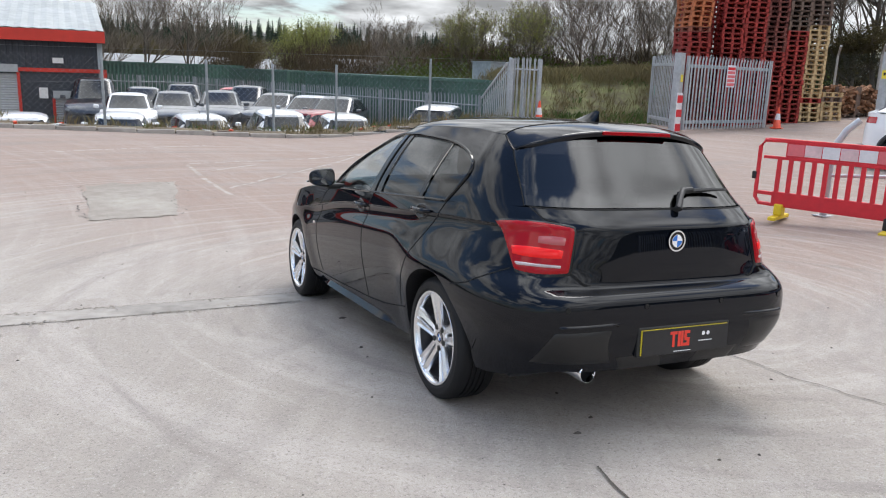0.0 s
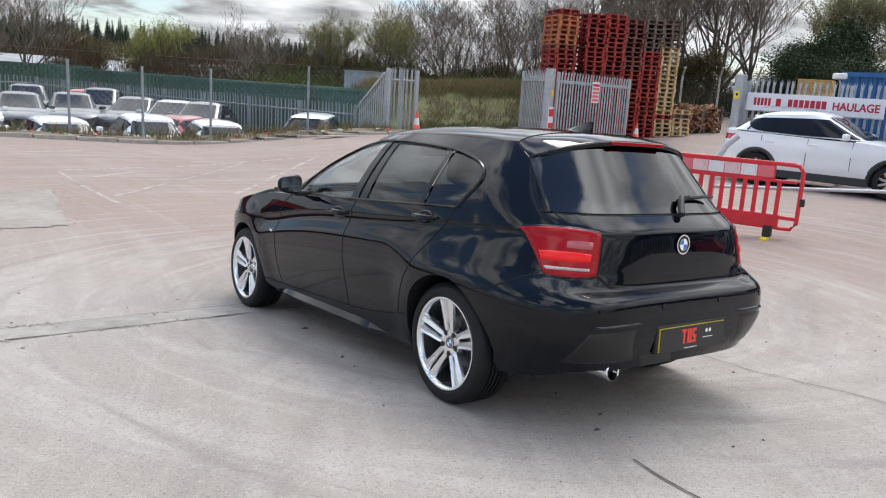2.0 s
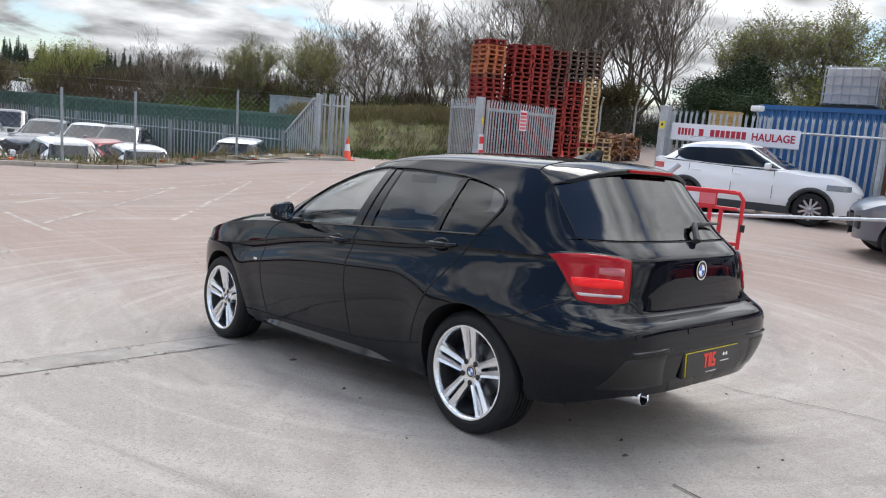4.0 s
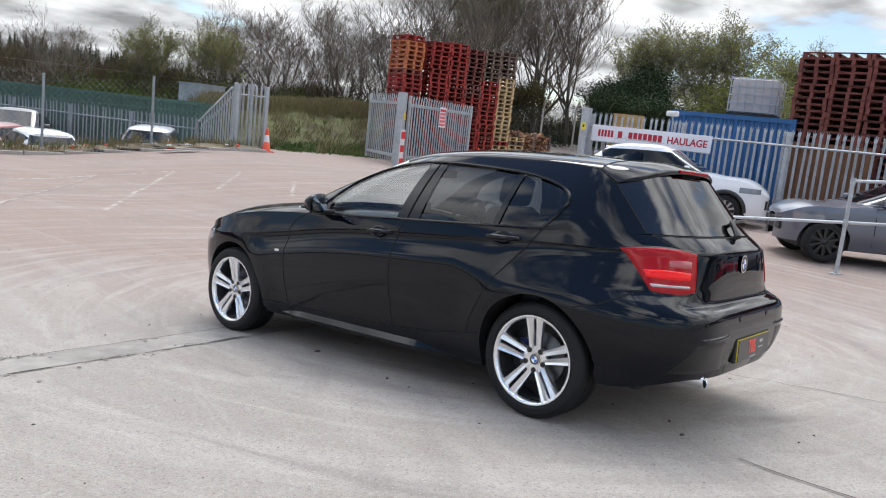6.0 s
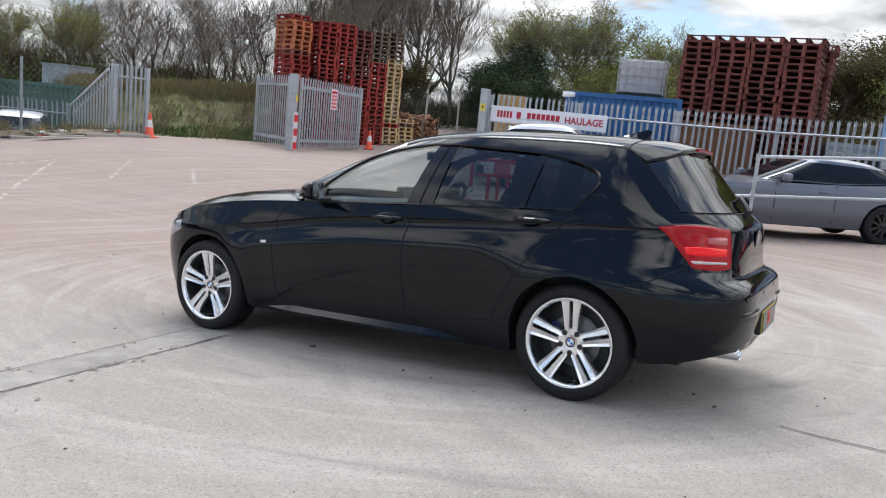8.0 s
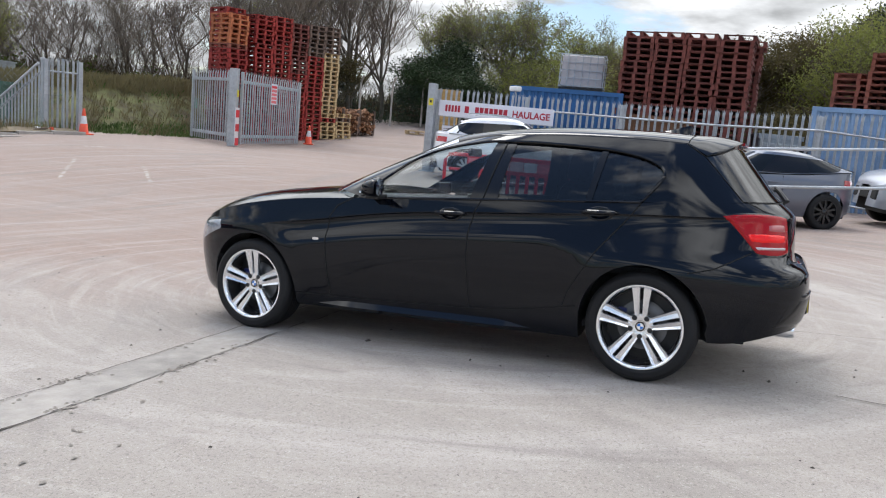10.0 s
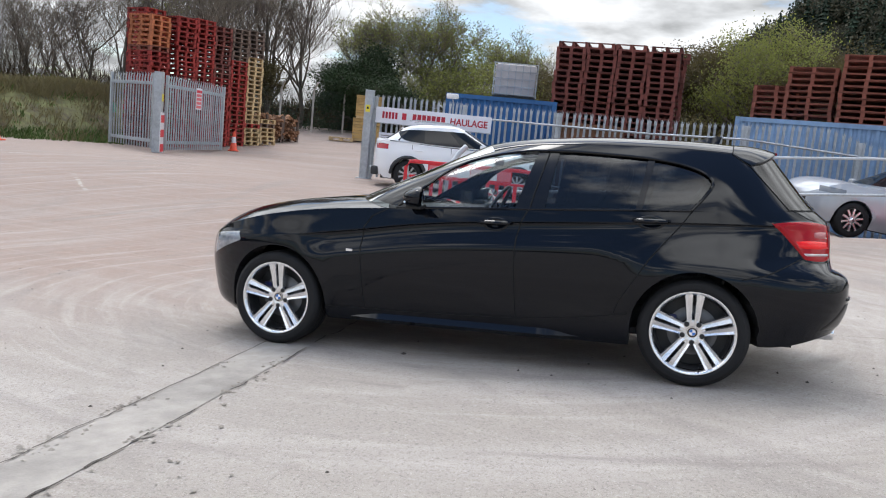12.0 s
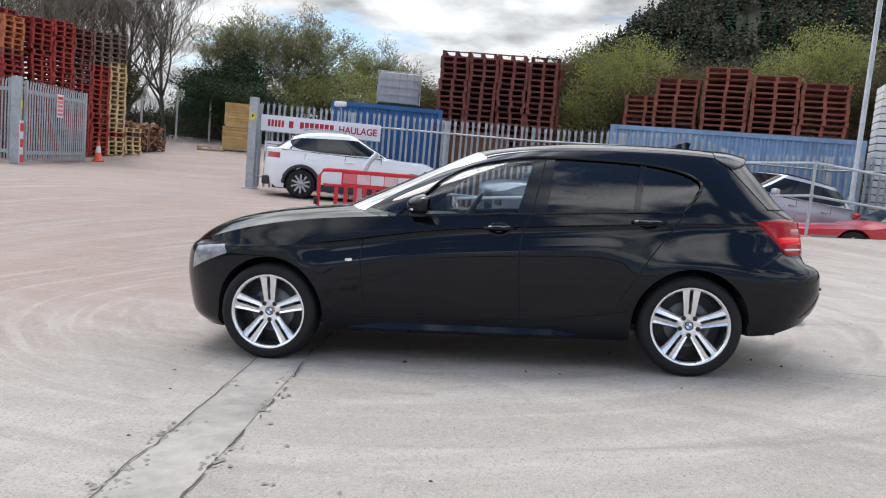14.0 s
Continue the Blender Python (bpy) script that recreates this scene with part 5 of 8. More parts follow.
    part("headlining", boxm(-0.50, -0.20, 1.372, 0.50, 1.20, 1.378), material("headlining_cloth", (0.30, 0.29, 0.28), 0.9), car)
    bm = bmesh.new()
    tube(bm, [(0.37 + 0.185 * math.cos(t), 1.47 - 0.10 * math.sin(t), 0.955 + 0.16 * math.sin(t)) for t in [2 * math.pi * k / 28 for k in range(29)]], 0.015, 7, cap=False)
    box(bm, 0.30, 1.47, 0.92, 0.44, 1.55, 0.99, bevel=0.02)
    part("steering_wheel", bm, M_TRIM, car, "black steering wheel", smooth=True)
    part("inner_mirror", boxm(-0.11, 1.36, 1.27, 0.11, 1.39, 1.33, bevel=0.012), M_TRIM, car)


CAR_POSE = pose(0, 0, 0, -4.118, 1.776, 0)
car = root("hatchback_car", CAR_POSE, "glossy black five-door hatchback car parked on the concrete yard", "car")
make_lower_shell(car)
make_greenhouse(car)
make_details(car)
for wx, wy, ws in ((-0.754, 0.0, -1), (-0.752, AXLE_F, -1), (0.754, 0.0, 1), (0.752, AXLE_F, 1)):
    make_wheel(car, wx, wy, ws)

# ---- materials of the yard ----
M_GALV = material("galvanised_steel", (0.42, 0.44, 0.46), 0.48, 0.35, var=0.22, scale=14, rand=0.12)
M_GALV_DULL = material("weathered_galvanised_steel", (0.30, 0.33, 0.35), 0.6, 0.2, var=0.25, scale=10)
M_REDWOOD = material("red_painted_wood", (0.26, 0.031, 0.025), 0.85, var=0.45, scale=7, rand=0.28, bump=0.3)
M_BROWNRED = material("faded_red_wood", (0.145, 0.045, 0.036), 0.9, var=0.45, scale=7, rand=0.25, bump=0.3)
M_RUSTRED = material("orange_red_wood", (0.205, 0.068, 0.046), 0.9, var=0.4, scale=7, rand=0.2, bump=0.3)
M_ORANGE = material("orange_painted_wood", (0.40, 0.13, 0.055), 0.85, var=0.3, scale=7, rand=0.2, bump=0.3)
M_PALEWOOD = material("new_pale_wood", (0.46, 0.33, 0.175), 0.85, var=0.3, scale=7, rand=0.2, bump=0.3)
M_GREYWOOD = material("weathered_grey_brown_wood", (0.13, 0.090, 0.070), 0.92, var=0.4, scale=7, rand=0.25, bump=0.3)
M_LOG = material("split_log_wood", (0.21, 0.105, 0.055), 0.9, var=0.5, scale=12, rand=0.3)
M_PLY = material("yellow_plywood", (0.52, 0.33, 0.12), 0.8, var=0.25, scale=5, rand=0.15)
M_BLUEC = material("blue_container_paint", (0.022, 0.115, 0.30), 0.5, var=0.2, scale=5)
M_PALEBLUE = material("faded_blue_container_paint", (0.22, 0.34, 0.52), 0.6, var=0.25, scale=4)
M_GREENC = material("green_container_paint", (0.055, 0.12, 0.092), 0.6, var=0.3, scale=4)
M_BROWNBOX = material("brown_sheet_steel", (0.17, 0.085, 0.045), 0.8, var=0.3, scale=5)
M_SIGNW = material("sign_white", (0.74, 0.73, 0.78), 0.45, var=0.06, scale=6)
M_SIGNR = material("sign_dark_red", (0.42, 0.012, 0.035), 0.5)
M_SIGNY = material("sign_yellow", (0.75, 0.62, 0.05), 0.5)
M_SIGNG = material("sign_green", (0.02, 0.35, 0.22), 0.5)
M_BARR = material("red_plastic", (0.62, 0.022, 0.035), 0.42, var=0.15, scale=8)
M_REFL_W = material("reflective_white", (0.72, 0.70, 0.72), 0.4, var=0.1, scale=30)
M_REFL_R = material("reflective_pink_red", (0.70, 0.16, 0.18), 0.4, var=0.1, scale=30)
M_REFL_P = material("faded_pink_reflective", (0.70, 0.50, 0.51), 0.4, var=0.15, scale=30)
M_YELLOW = material("yellow_plastic", (0.72, 0.52, 0.02), 0.5, var=0.15, scale=20)
M_CONE = material("cone_orange_red", (0.75, 0.085, 0.035), 0.5, var=0.15, scale=12)
M_WHITEP = material("white_paint", (0.72, 0.72, 0.71), 0.5, var=0.12, scale=20)
M_IBC = material("translucent_white_plastic", (0.50, 0.46, 0.45), 0.5, var=0.15, scale=5)
M_BLACKP = material("black_rubber_plastic", (0.02, 0.02, 0.02), 0.7)


def linked(name, data, parent, m=None, label=""):
    """A further object on the same mesh."""
    ob = new(name, data)
    ob.parent = parent
    if m is not None:
        ob.matrix_basis = m
    if label:
        tagged(ob, label)
    return ob


def mesh_of(bm, mat, smooth=False):
    me = bpy.data.meshes.new("shared")
    bmesh.ops.recalc_face_normals(bm, faces=bm.faces)
    bm.to_mesh(me)
    bm.free()
    me.materials.append(mat)
    if smooth:
        me.shade_smooth()
        me.set_sharp_from_angle(angle=radians(40))
    return me


def pale_mesh(h, w=0.058, mat=None):
    """A W-section palisade pale with a three-pronged top."""
    bm = bmesh.new()
    xs = (-w / 2, -w / 4, 0, w / 4, w / 2)
    ys = (0.0, -0.018, -0.006, -0.018, 0.0)
    tops = (h, h - 0.07, h + 0.03, h - 0.07, h)
    for off in (0.0, 0.004):
        lo = [bm.verts.new((x, y + off, 0.06)) for x, y in zip(xs, ys)]
        md = [bm.verts.new((x, y + off, h - 0.16)) for x, y in zip(xs, ys)]
        tp = [bm.verts.new((x * (1.35 if abs(x) > w / 3 else 0.9), y + off + (-0.03 if k in (0, 4) else 0.0), z)) for k, (x, y, z) in enumerate(zip(xs, ys, tops))]
        for a, b in ((lo, md), (md, tp)):
            for k in range(4):
                bm.faces.new((a[k], a[k + 1], b[k + 1], b[k]) if off == 0 else (b[k], b[k + 1], a[k + 1], a[k]))
    return mesh_of(bm, mat or M_GALV)


def palisade(name, a, b, h, label, category, gap=0.15, lean=0.0, posts=True, kind="", mat=None, post_w=0.10, zf=None, group=""):
    """A palisade run from a to b (plan), standing on the land; pales face the left of the run."""
    mat = mat or M_GALV
    zf = zf or land_z
    a, b = Vector((*a, 0)), Vector((*b, 0))
    d = b - a
    ln = d.length
    rz = math.degrees(math.atan2(d.y, d.x))
    fence = root(name, Matrix.Identity(4), label, category, group, kind)
    pm = pale_mesh(h, mat=mat)
    n = max(2, round(ln / gap))
    for k in range(n):
        p = a + d * ((k + 0.5) / n)
        linked("pale", pm, fence, pose(p.x, p.y, zf(p.x, p.y), random.uniform(-0.6, 0.6), random.uniform(-0.7, 0.7), rz))
    for z in (0.32, h - 0.36):
        nb = max(1, round(ln / 2.75))
        for k in range(nb):
            p, q = a + d * (k / nb), a + d * ((k + 1) / nb)
            bm = bmesh.new()
            tube(bm, [(p.x, p.y, zf(p.x, p.y) + z), (q.x, q.y, zf(q.x, q.y) + z)], 0.026, 4)
            part("rail", bm, mat, fence)
    if posts:
        nb = max(1, round(ln / 2.75))
        for k in range(nb + 1):
            p = a + d * (k / nb)
            nrm = Vector((-d.y, d.x, 0)).normalized() * -0.06
            z = zf(p.x, p.y)
            part("post", boxm(-post_w / 2, -0.04, 0, post_w / 2, 0.04, h - 0.05, bevel=0.004, m=pose(p.x + nrm.x, p.y + nrm.y, z, 0, 0, rz)), mat, fence)
    return fence


# ---- boundary fence with the haulage sign ----
fence_line = [(13.62, 7.95), (14.02, 3.2), (14.02, -1.2), (13.55, -6.0), (13.0, -11.0), (12.2, -17.0)]
for p, q in zip(fence_line, fence_line[1:]):
    palisade("palisade_fence", q, p, 2.2, "grey galvanised steel palisade fence with pointed pales", "fence", group="boundary fence")
gp = root("gate_post", pose(13.45, 8.02, land_z(13.45, 8.02), 0, 0, 5), "stout galvanised square gate post with yellow warning plate", "post")
part("post", boxm(-0.10, -0.10, 0, 0.10, 0.10, 2.28, bevel=0.008), M_GALV, gp)
part("base_plate", boxm(-0.17, -0.17, 0, 0.17, 0.17, 0.02), M_GALV, gp)
part("warning_plate", boxm(-0.112, -0.06, 1.72, -0.102, 0.06, 1.90), M_SIGNY, gp, "small yellow warning plate")
part("warning_mark", boxm(-0.1145, -0.025, 1.79, -0.1125, 0.025, 1.85), M_BLACKP, gp)


def text_mesh(s, size, extrude, mat, name, parent, m):
    cu = bpy.data.curves.new(name, "FONT")
    cu.offset = 0.006
    cu.body, cu.size, cu.extrude, cu.align_x = s, size, extrude, "LEFT"
    tmp = bpy.data.objects.new(name, cu)
    scene.collection.objects.link(tmp)
    bpy.context.view_layer.update()
    me = bpy.data.meshes.new_from_object(tmp.evaluated_get(bpy.context.evaluated_depsgraph_get()))
    me.name = name
    bpy.data.objects.remove(tmp)
    me.materials.clear()
    me.materials.append(mat)
    ob = new(name, me)
    ob.parent = parent
    ob.matrix_basis = m
    return ob


sx0, sy0, sx1, sy1 = 13.56, 7.86, 13.86, 4.84
s_len = math.hypot(sx1 - sx0, sy1 - sy0)
sgn = root("haulage_sign", pose(sx0, sy0, 1.63, 0, 0.4, math.degrees(math.atan2(sy1 - sy0, sx1 - sx0))), "long white sign board with dark red lettering on the fence", "sign")
part("board", boxm(0, -0.025, 0.0, s_len, 0.0, 0.40, bevel=0.004), M_SIGNW, sgn)
part("board_edge", boxm(-0.015, -0.02, -0.02, s_len + 0.015, 0.004, -0.002), M_GALV, sgn)
for x0, x1 in ((0.17, 0.60), (0.70, 0.84), (0.98, 1.86)):
    n = {0.17: 5, 0.70: 1, 0.98: 7}[x0]
    w = (x1 - x0) / n
    for k in range(n):
        part("name_bar", boxm(x0 + k * w + 0.008, -0.030, 0.12, x0 + (k + 1) * w - 0.018, -0.0255, 0.29), M_SIGNR, sgn)
text_mesh("HAULAGE", 0.235, 0.002, M_SIGNR, "lettering", sgn, Matrix.Translation((1.97, -0.029, 0.12)) @ pose(0, 0, 0, 90, 0, 0) @ Matrix.Diagonal((0.92, 1, 1, 1)))
ns = root("notice_plate", pose(13.62, 7.75, 1.12, 0, 0, math.degrees(math.atan2(sy1 - sy0, sx1 - sx0))), "small white notice plate with grey print", "sign")
part("plate", boxm(0, -0.02, 0, 0.48, 0.0, 0.26), M_SIGNW, ns)
for k in range(3):
    part("print_bar", boxm(0.05, -0.0235, 0.06 + 0.06 * k, 0.43, -0.0205, 0.075 + 0.06 * k), M_GREYWOOD, ns)

# camera on the container corner
cc = root("security_camera", pose(13.95, 5.95, 2.35, 0, 0, 160), "white bullet security camera on a bracket", "camera")
part("housing", boxm(-0.07, -0.16, 0.05, 0.07, 0.16, 0.18, bevel=0.03), M_WHITEP, cc, smooth=True)
part("lens", boxm(-0.04, -0.175, 0.07, 0.04, -0.158, 0.16, bevel=0.006), M_BLACKP, cc)
part("bracket", tubem([(0, 0, 0.06), (0, 0.05, -0.05), (0, 0.05, -0.35)], 0.022, 6), M_GALV, cc)


# ---- gates ----
def gate_leaf(name, a, b, h, label):
    a, b = Vector(a), Vector(b)
    ln = (b - a).length
    rz = math.degrees(math.atan2(b.y - a.y, b.x - a.x))
    g = root(name, pose(a.x, a.y, ground_z(a.x, a.y) + 0.03, 0, 0, rz), label, "gate", "yard gates")
    part("frame_post", boxm(0, -0.04, 0.05, 0.08, 0.04, h, bevel=0.004), M_GALV, g)
    part("frame_post", boxm(ln - 0.08, -0.04, 0.05, ln, 0.04, h, bevel=0.004), M_GALV, g)
    for z in (0.22, h - 0.32):
        part("frame_rail", boxm(0.08, -0.03, z, ln - 0.08, 0.03, z + 0.09, bevel=0.004), M_GALV, g)
    pm = pale_mesh(h + 0.02)
    n = round((ln - 0.16) / 0.155)
    for k in range(n):
        linked("pale", pm, g, pose(0.08 + (ln - 0.16) * (k + 0.5) / n, -0.045, 0, 0, random.uniform(-0.4, 0.4), 0))
    return g, rz


gl, rz_l = gate_leaf("gate_leaf", (13.32, 14.45), (14.35, 16.75), 2.15, "open grey palisade gate leaf with pointed pales")
gr, rz_r = gate_leaf("gate_leaf", (13.32, 14.05), (17.45, 14.85), 2.12, "open grey palisade gate leaf carrying a red notice")
part("red_notice", boxm(1.80, -0.085, 1.28, 2.22, -0.075, 1.92), M_SIGNW, gr, "white notice with red print")
for k in range(5):
    part("notice_print", boxm(1.83, -0.0885, 1.32 + 0.115 * k, 2.19, -0.0855, 1.40 + 0.115 * k), M_REFL_R if k < 4 else M_BARR, gr)
part("green_plate", boxm(2.36, -0.08, 0.95, 2.50, -0.07, 1.25), M_SIGNG, gl, "small green plate")
hp = root("gate_post", pose(13.12, 14.15, ground_z(13.12, 14.15), 0, 0, 20), "square gate post with red and white reflective bands", "post")
part("post", boxm(-0.11, -0.11, 0, 0.11, 0.11, 2.22, bevel=0.006), M_GALV, hp)
part("yellow_plate", boxm(-0.06, -0.122, 1.42, 0.06, -0.112, 1.62), M_SIGNY, hp)
brd = part("band_board", boxm(-0.20, -0.150, 0.02, 0.10, -0.125, 1.12), M_REFL_W, hp, "white board with red bands")
for k in range(3):
    part("red_band", boxm(-0.202, -0.156, 0.04 + 0.40 * k, 0.102, -0.1505, 0.25 + 0.40 * k), M_BARR, brd)


def cone_at(x, y, z, s=1.0, rz=0):
    c = root("traffic_cone", pose(x, y, z, 0, 0, rz) @ Matrix.Scale(s, 4), "orange-red traffic cone with a white band", "cone", "traffic cones")
    part("base", boxm(-0.19, -0.19, 0, 0.19, 0.19, 0.035, bevel=0.012), M_CONE, c)
    v, f = lathe([(0.03, 0.145), (0.06, 0.132), (0.30, 0.098), (0.30, 0.094)], 20)
    mesh_obj("lower_cone", [(p[1], p[2], p[0]) for p in v], f, M_CONE, c)
    v, f = lathe([(0.30, 0.096), (0.52, 0.062)], 20)
    mesh_obj("white_band", [(p[1], p[2], p[0]) for p in v], f, M_REFL_W, c, "white reflective band")
    v, f = lathe([(0.52, 0.062), (0.70, 0.034), (0.73, 0.028), (0.73, 0.0)], 20)
    mesh_obj("tip", [(p[1], p[2], p[0]) for p in v], f, M_CONE, c)
    return c


cone_at(10.20, 16.75, ground_z(10.2, 16.75), 0.95, 10)
cone_at(17.55, 14.45, ground_z(17.55, 14.45), 0.9, 30)


# ---- pallets ----
def pallet_bm(w, d, h):
    """Four-way block pallet: w across the face, d deep, h high."""
    bm = bmesh.new()
    t = 0.022 * h / 0.15
    for k in range(6):
        y = -d / 2 + (d - 0.12) * k / 5
        box(bm, -w / 2, y, h - t, w / 2, y + 0.12, h)
    for x in (-w / 2, -0.045, w / 2 - 0.09):
        box(bm, x, -d / 2, h - 2 * t, x + 0.09, d / 2, h - t)
        box(bm, x, -d / 2, 0.0, x + 0.09, d / 2, t)
        for y in (-d / 2, -0.06, d / 2 - 0.12):
            box(bm, x + 0.004, y + 0.004, t, x + 0.086, y + 0.116, h - 2 * t)
    for y in (-d / 2, d / 2 - 0.10):
        box(bm, -w / 2, y, t * 0.1, w / 2, y + 0.10, t)
    return bm


def pallet_pieces(w, d, h, mat):
    """Meshes of the pieces of a pallet, with the places where they sit."""
    t = 0.022 * h / 0.15
    deck = mesh_of(boxm(-w / 2, -0.06, 0, w / 2, 0.06, t), mat)
    bm = bmesh.new()
    box(bm, -0.045, -d / 2, h - 2 * t, 0.045, d / 2, h - t - 0.001)
    box(bm, -0.045, -d / 2, 0.0, 0.045, d / 2, t)
    for y in (-d / 2, -0.06, d / 2 - 0.12):
        box(bm, -0.041, y + 0.004, t - 0.001, 0.041, y + 0.116, h - 2 * t + 0.001)
    runner = mesh_of(bm, mat)
    base = mesh_of(boxm(-w / 2, -0.05, t * 0.1, w / 2, 0.05, t * 0.98), mat)
    out = [("deck_board", deck, (0, -d / 2 + 0.06 + (d - 0.12) * k / 5, h - t)) for k in range(6)]
    out += [("runner", runner, (x, 0, 0)) for x in (-w / 2 + 0.045, 0.0, w / 2 - 0.045)]
    out += [("base_board", base, (0, y, 0)) for y in (-d / 2 + 0.05, d / 2 - 0.05)]
    return out


PIECES = {}


def pallet_in_pieces(key, stack, m):
    if key not in PIECES:
        PIECES[key] = pallet_pieces(*key[:3], WOODS[key[3]])
    p = new("pallet")
    p.parent = stack
    p.matrix_basis = m
    for nm, me, at_ in PIECES[key]:
        linked(nm, me, p, Matrix.Translation(at_))
    return p


def pallet_stack(x, y, z, rz, w, d, h, runs, label, top_flip=0, pieces=False):
    """A stack: runs of (material, count) from the ground up."""
    st = root("pallet_stack", pose(x, y, z, 0, 0, rz), label, "pallets", "pallet stacks")
    zz, k = 0.0, 0
    jx = 0.0
    for key, n in runs:
        me = PALLETS[(w, d, h, key)]
        for i in range(n):
            jx = 0.6 * jx + random.uniform(-0.017, 0.017)
            m = pose(jx, random.uniform(-0.026, 0.026), zz, 0, 0, random.uniform(-1.6, 1.6))
            if pieces:
                pallet_in_pieces((w, d, h, key), st, m)
            else:
                linked("pallet", me, st, m)
            zz += h + 0.002
    for i in range(top_flip):
        linked("pallet", PALLETS[(w, d, h, runs[-1][0])], st, pose(0.1 * random.uniform(-1, 1), 0.06 * random.uniform(-1, 1), zz + h, 180, 0, random.uniform(-2, 2)))
        zz += h
    return st


WOODS = {"red": M_REDWOOD, "brownred": M_BROWNRED, "rust": M_RUSTRED, "orange": M_ORANGE, "pale": M_PALEWOOD, "grey": M_GREYWOOD}
PALLETS = {}
for size, keys in (((0.73, 1.0, 0.152), WOODS), ((1.10, 1.0, 0.142), ("brownred", "rust")), ((0.78, 1.0, 0.150), ("brownred",))):
    for key in keys:
        PALLETS[(*size, key)] = mesh_of(pallet_bm(*size), WOODS[key])

A, B = Vector((14.95, 17.15)), Vector((20.25, 15.45))
rzp = math.degrees(math.atan2(B.y - A.y, B.x - A.x))
dirp = (B - A).normalized()
back = Vector((-dirp.y, dirp.x))
cols = [
    (0.70, -1.20, 5, (("brownred", 12), ("red", 7), ("rust", 1), ("orange", 6)), "tall stack of red pallets with orange ones on top"),
    (1.28, -0.15, 0, (("red", 28),), "tall stack of dark red wooden pallets"),
    (2.04, -0.75, 0, (("red", 27),), "tall stack of dark red wooden pallets"),
    (2.78, -0.75, 0, (("red", 27),), "tall stack of dark red wooden pallets"),
    (3.52, -0.74, 0, (("red", 15), ("brownred", 11)), "tall stack of faded red wooden pallets"),
    (4.26, -0.75, 0, (("red", 19), ("grey", 7)), "stack of bright red pallets with weathered brown ones on top"),
    (5.00, -0.72, 0, (("pale", 4), ("red", 1), ("pale", 15), ("grey", 6)), "tall stack of pale new pallets with grey ones on top"),
]
for u, v_, turn, runs, lab in cols:
    q = A + dirp * u + back * (v_ + 0.5)
    pallet_stack(q.x, q.y, ground_z(q.x, q.y), rzp + turn, 0.73, 1.0, 0.152, runs, lab, 0, True)
# low stack and cages of split logs beside it
q = A + dirp * 5.78 - back * 0.2
pallet_stack(q.x, q.y, ground_z(q.x, q.y), rzp, 0.73, 1.0, 0.152, (("pale", 4), ("grey", 1), ("pale", 1)), "low stack of pale pallets", 0)


def log_pile(x, y, rz, w, h, seed):
    rnd = random.Random(seed)
    lp = root("log_pile", pose(x, y, ground_z(x, y), 0, 0, rz), "heaped split brown logs in a pallet cage", "logs", "log piles")
    linked("pallet", PALLETS[(0.73, 1.0, 0.152, "grey")], lp, Matrix.Diagonal((w / 0.73, 0.9, 0.6, 1)))
    for sx in (-w / 2, w / 2):
        part("cage_post", boxm(sx - 0.04, -0.42, 0.1, sx + 0.04, -0.34, h + 0.05), M_GREYWOOD, lp)
        part("cage_post", boxm(sx - 0.04, 0.34, 0.1, sx + 0.04, 0.42, h + 0.05), M_GREYWOOD, lp)
    me = [mesh_of(boxm(-0.22, -0.05, -0.04, 0.22, 0.05, 0.045, bevel=0.0, m=pose(0, 0, 0, a, 0, 0)), M_LOG) for a in (0, 30)]
    for k in range(95):
        zz = rnd.uniform(0.14, h)
        linked("log", rnd.choice(me), lp, pose(rnd.uniform(-w / 2 + 0.12, w / 2 - 0.12), rnd.uniform(-0.40, 0.35), zz, rnd.uniform(-25, 25), rnd.uniform(-30, 30), rnd.choice((0, 90)) + rnd.uniform(-35, 35)))


for k, (u, w, h) in enumerate(((6.75, 0.78, 0.98), (7.60, 0.78, 0.94))):
    q = A + dirp * u + back * 0.4
    log_pile(q.x, q.y, rzp, w, h, 11 + k)


# ---- plywood crates ----
def crate(x, y, z, rz, label):
    c = root("plywood_crate", pose(x, y, z, 0, 0, rz), label, "crate", "plywood crates")
    part("bearer", boxm(-0.62, -0.55, 0, -0.50, 0.55, 0.10), M_PALEWOOD, c)
    part("bearer", boxm(0.50, -0.55, 0, 0.62, 0.55, 0.10), M_PALEWOOD, c)
    for k in range(7):
        z0 = 0.10 + k * 0.118
        part("board", boxm(-0.66, -0.58, z0, 0.66, 0.58, z0 + 0.106, bevel=0.004), M_PLY, c)
    part("lid", boxm(-0.68, -0.60, 0.926, 0.68, 0.60, 0.96), M_PLY, c)


crz = ground_z(26.0, 13.2)
crate(26.0, 13.2, crz, 20, "yellow plywood crate standing on the yard")
crate(26.03, 13.16, crz + 0.96, 23, "yellow plywood crate stacked on another")
pallet_stack(25.0, 13.9, ground_z(25.0, 13.9), 20, 0.73, 1.0, 0.152, (("pale", 1),), "single pale pallet lying by the crates")


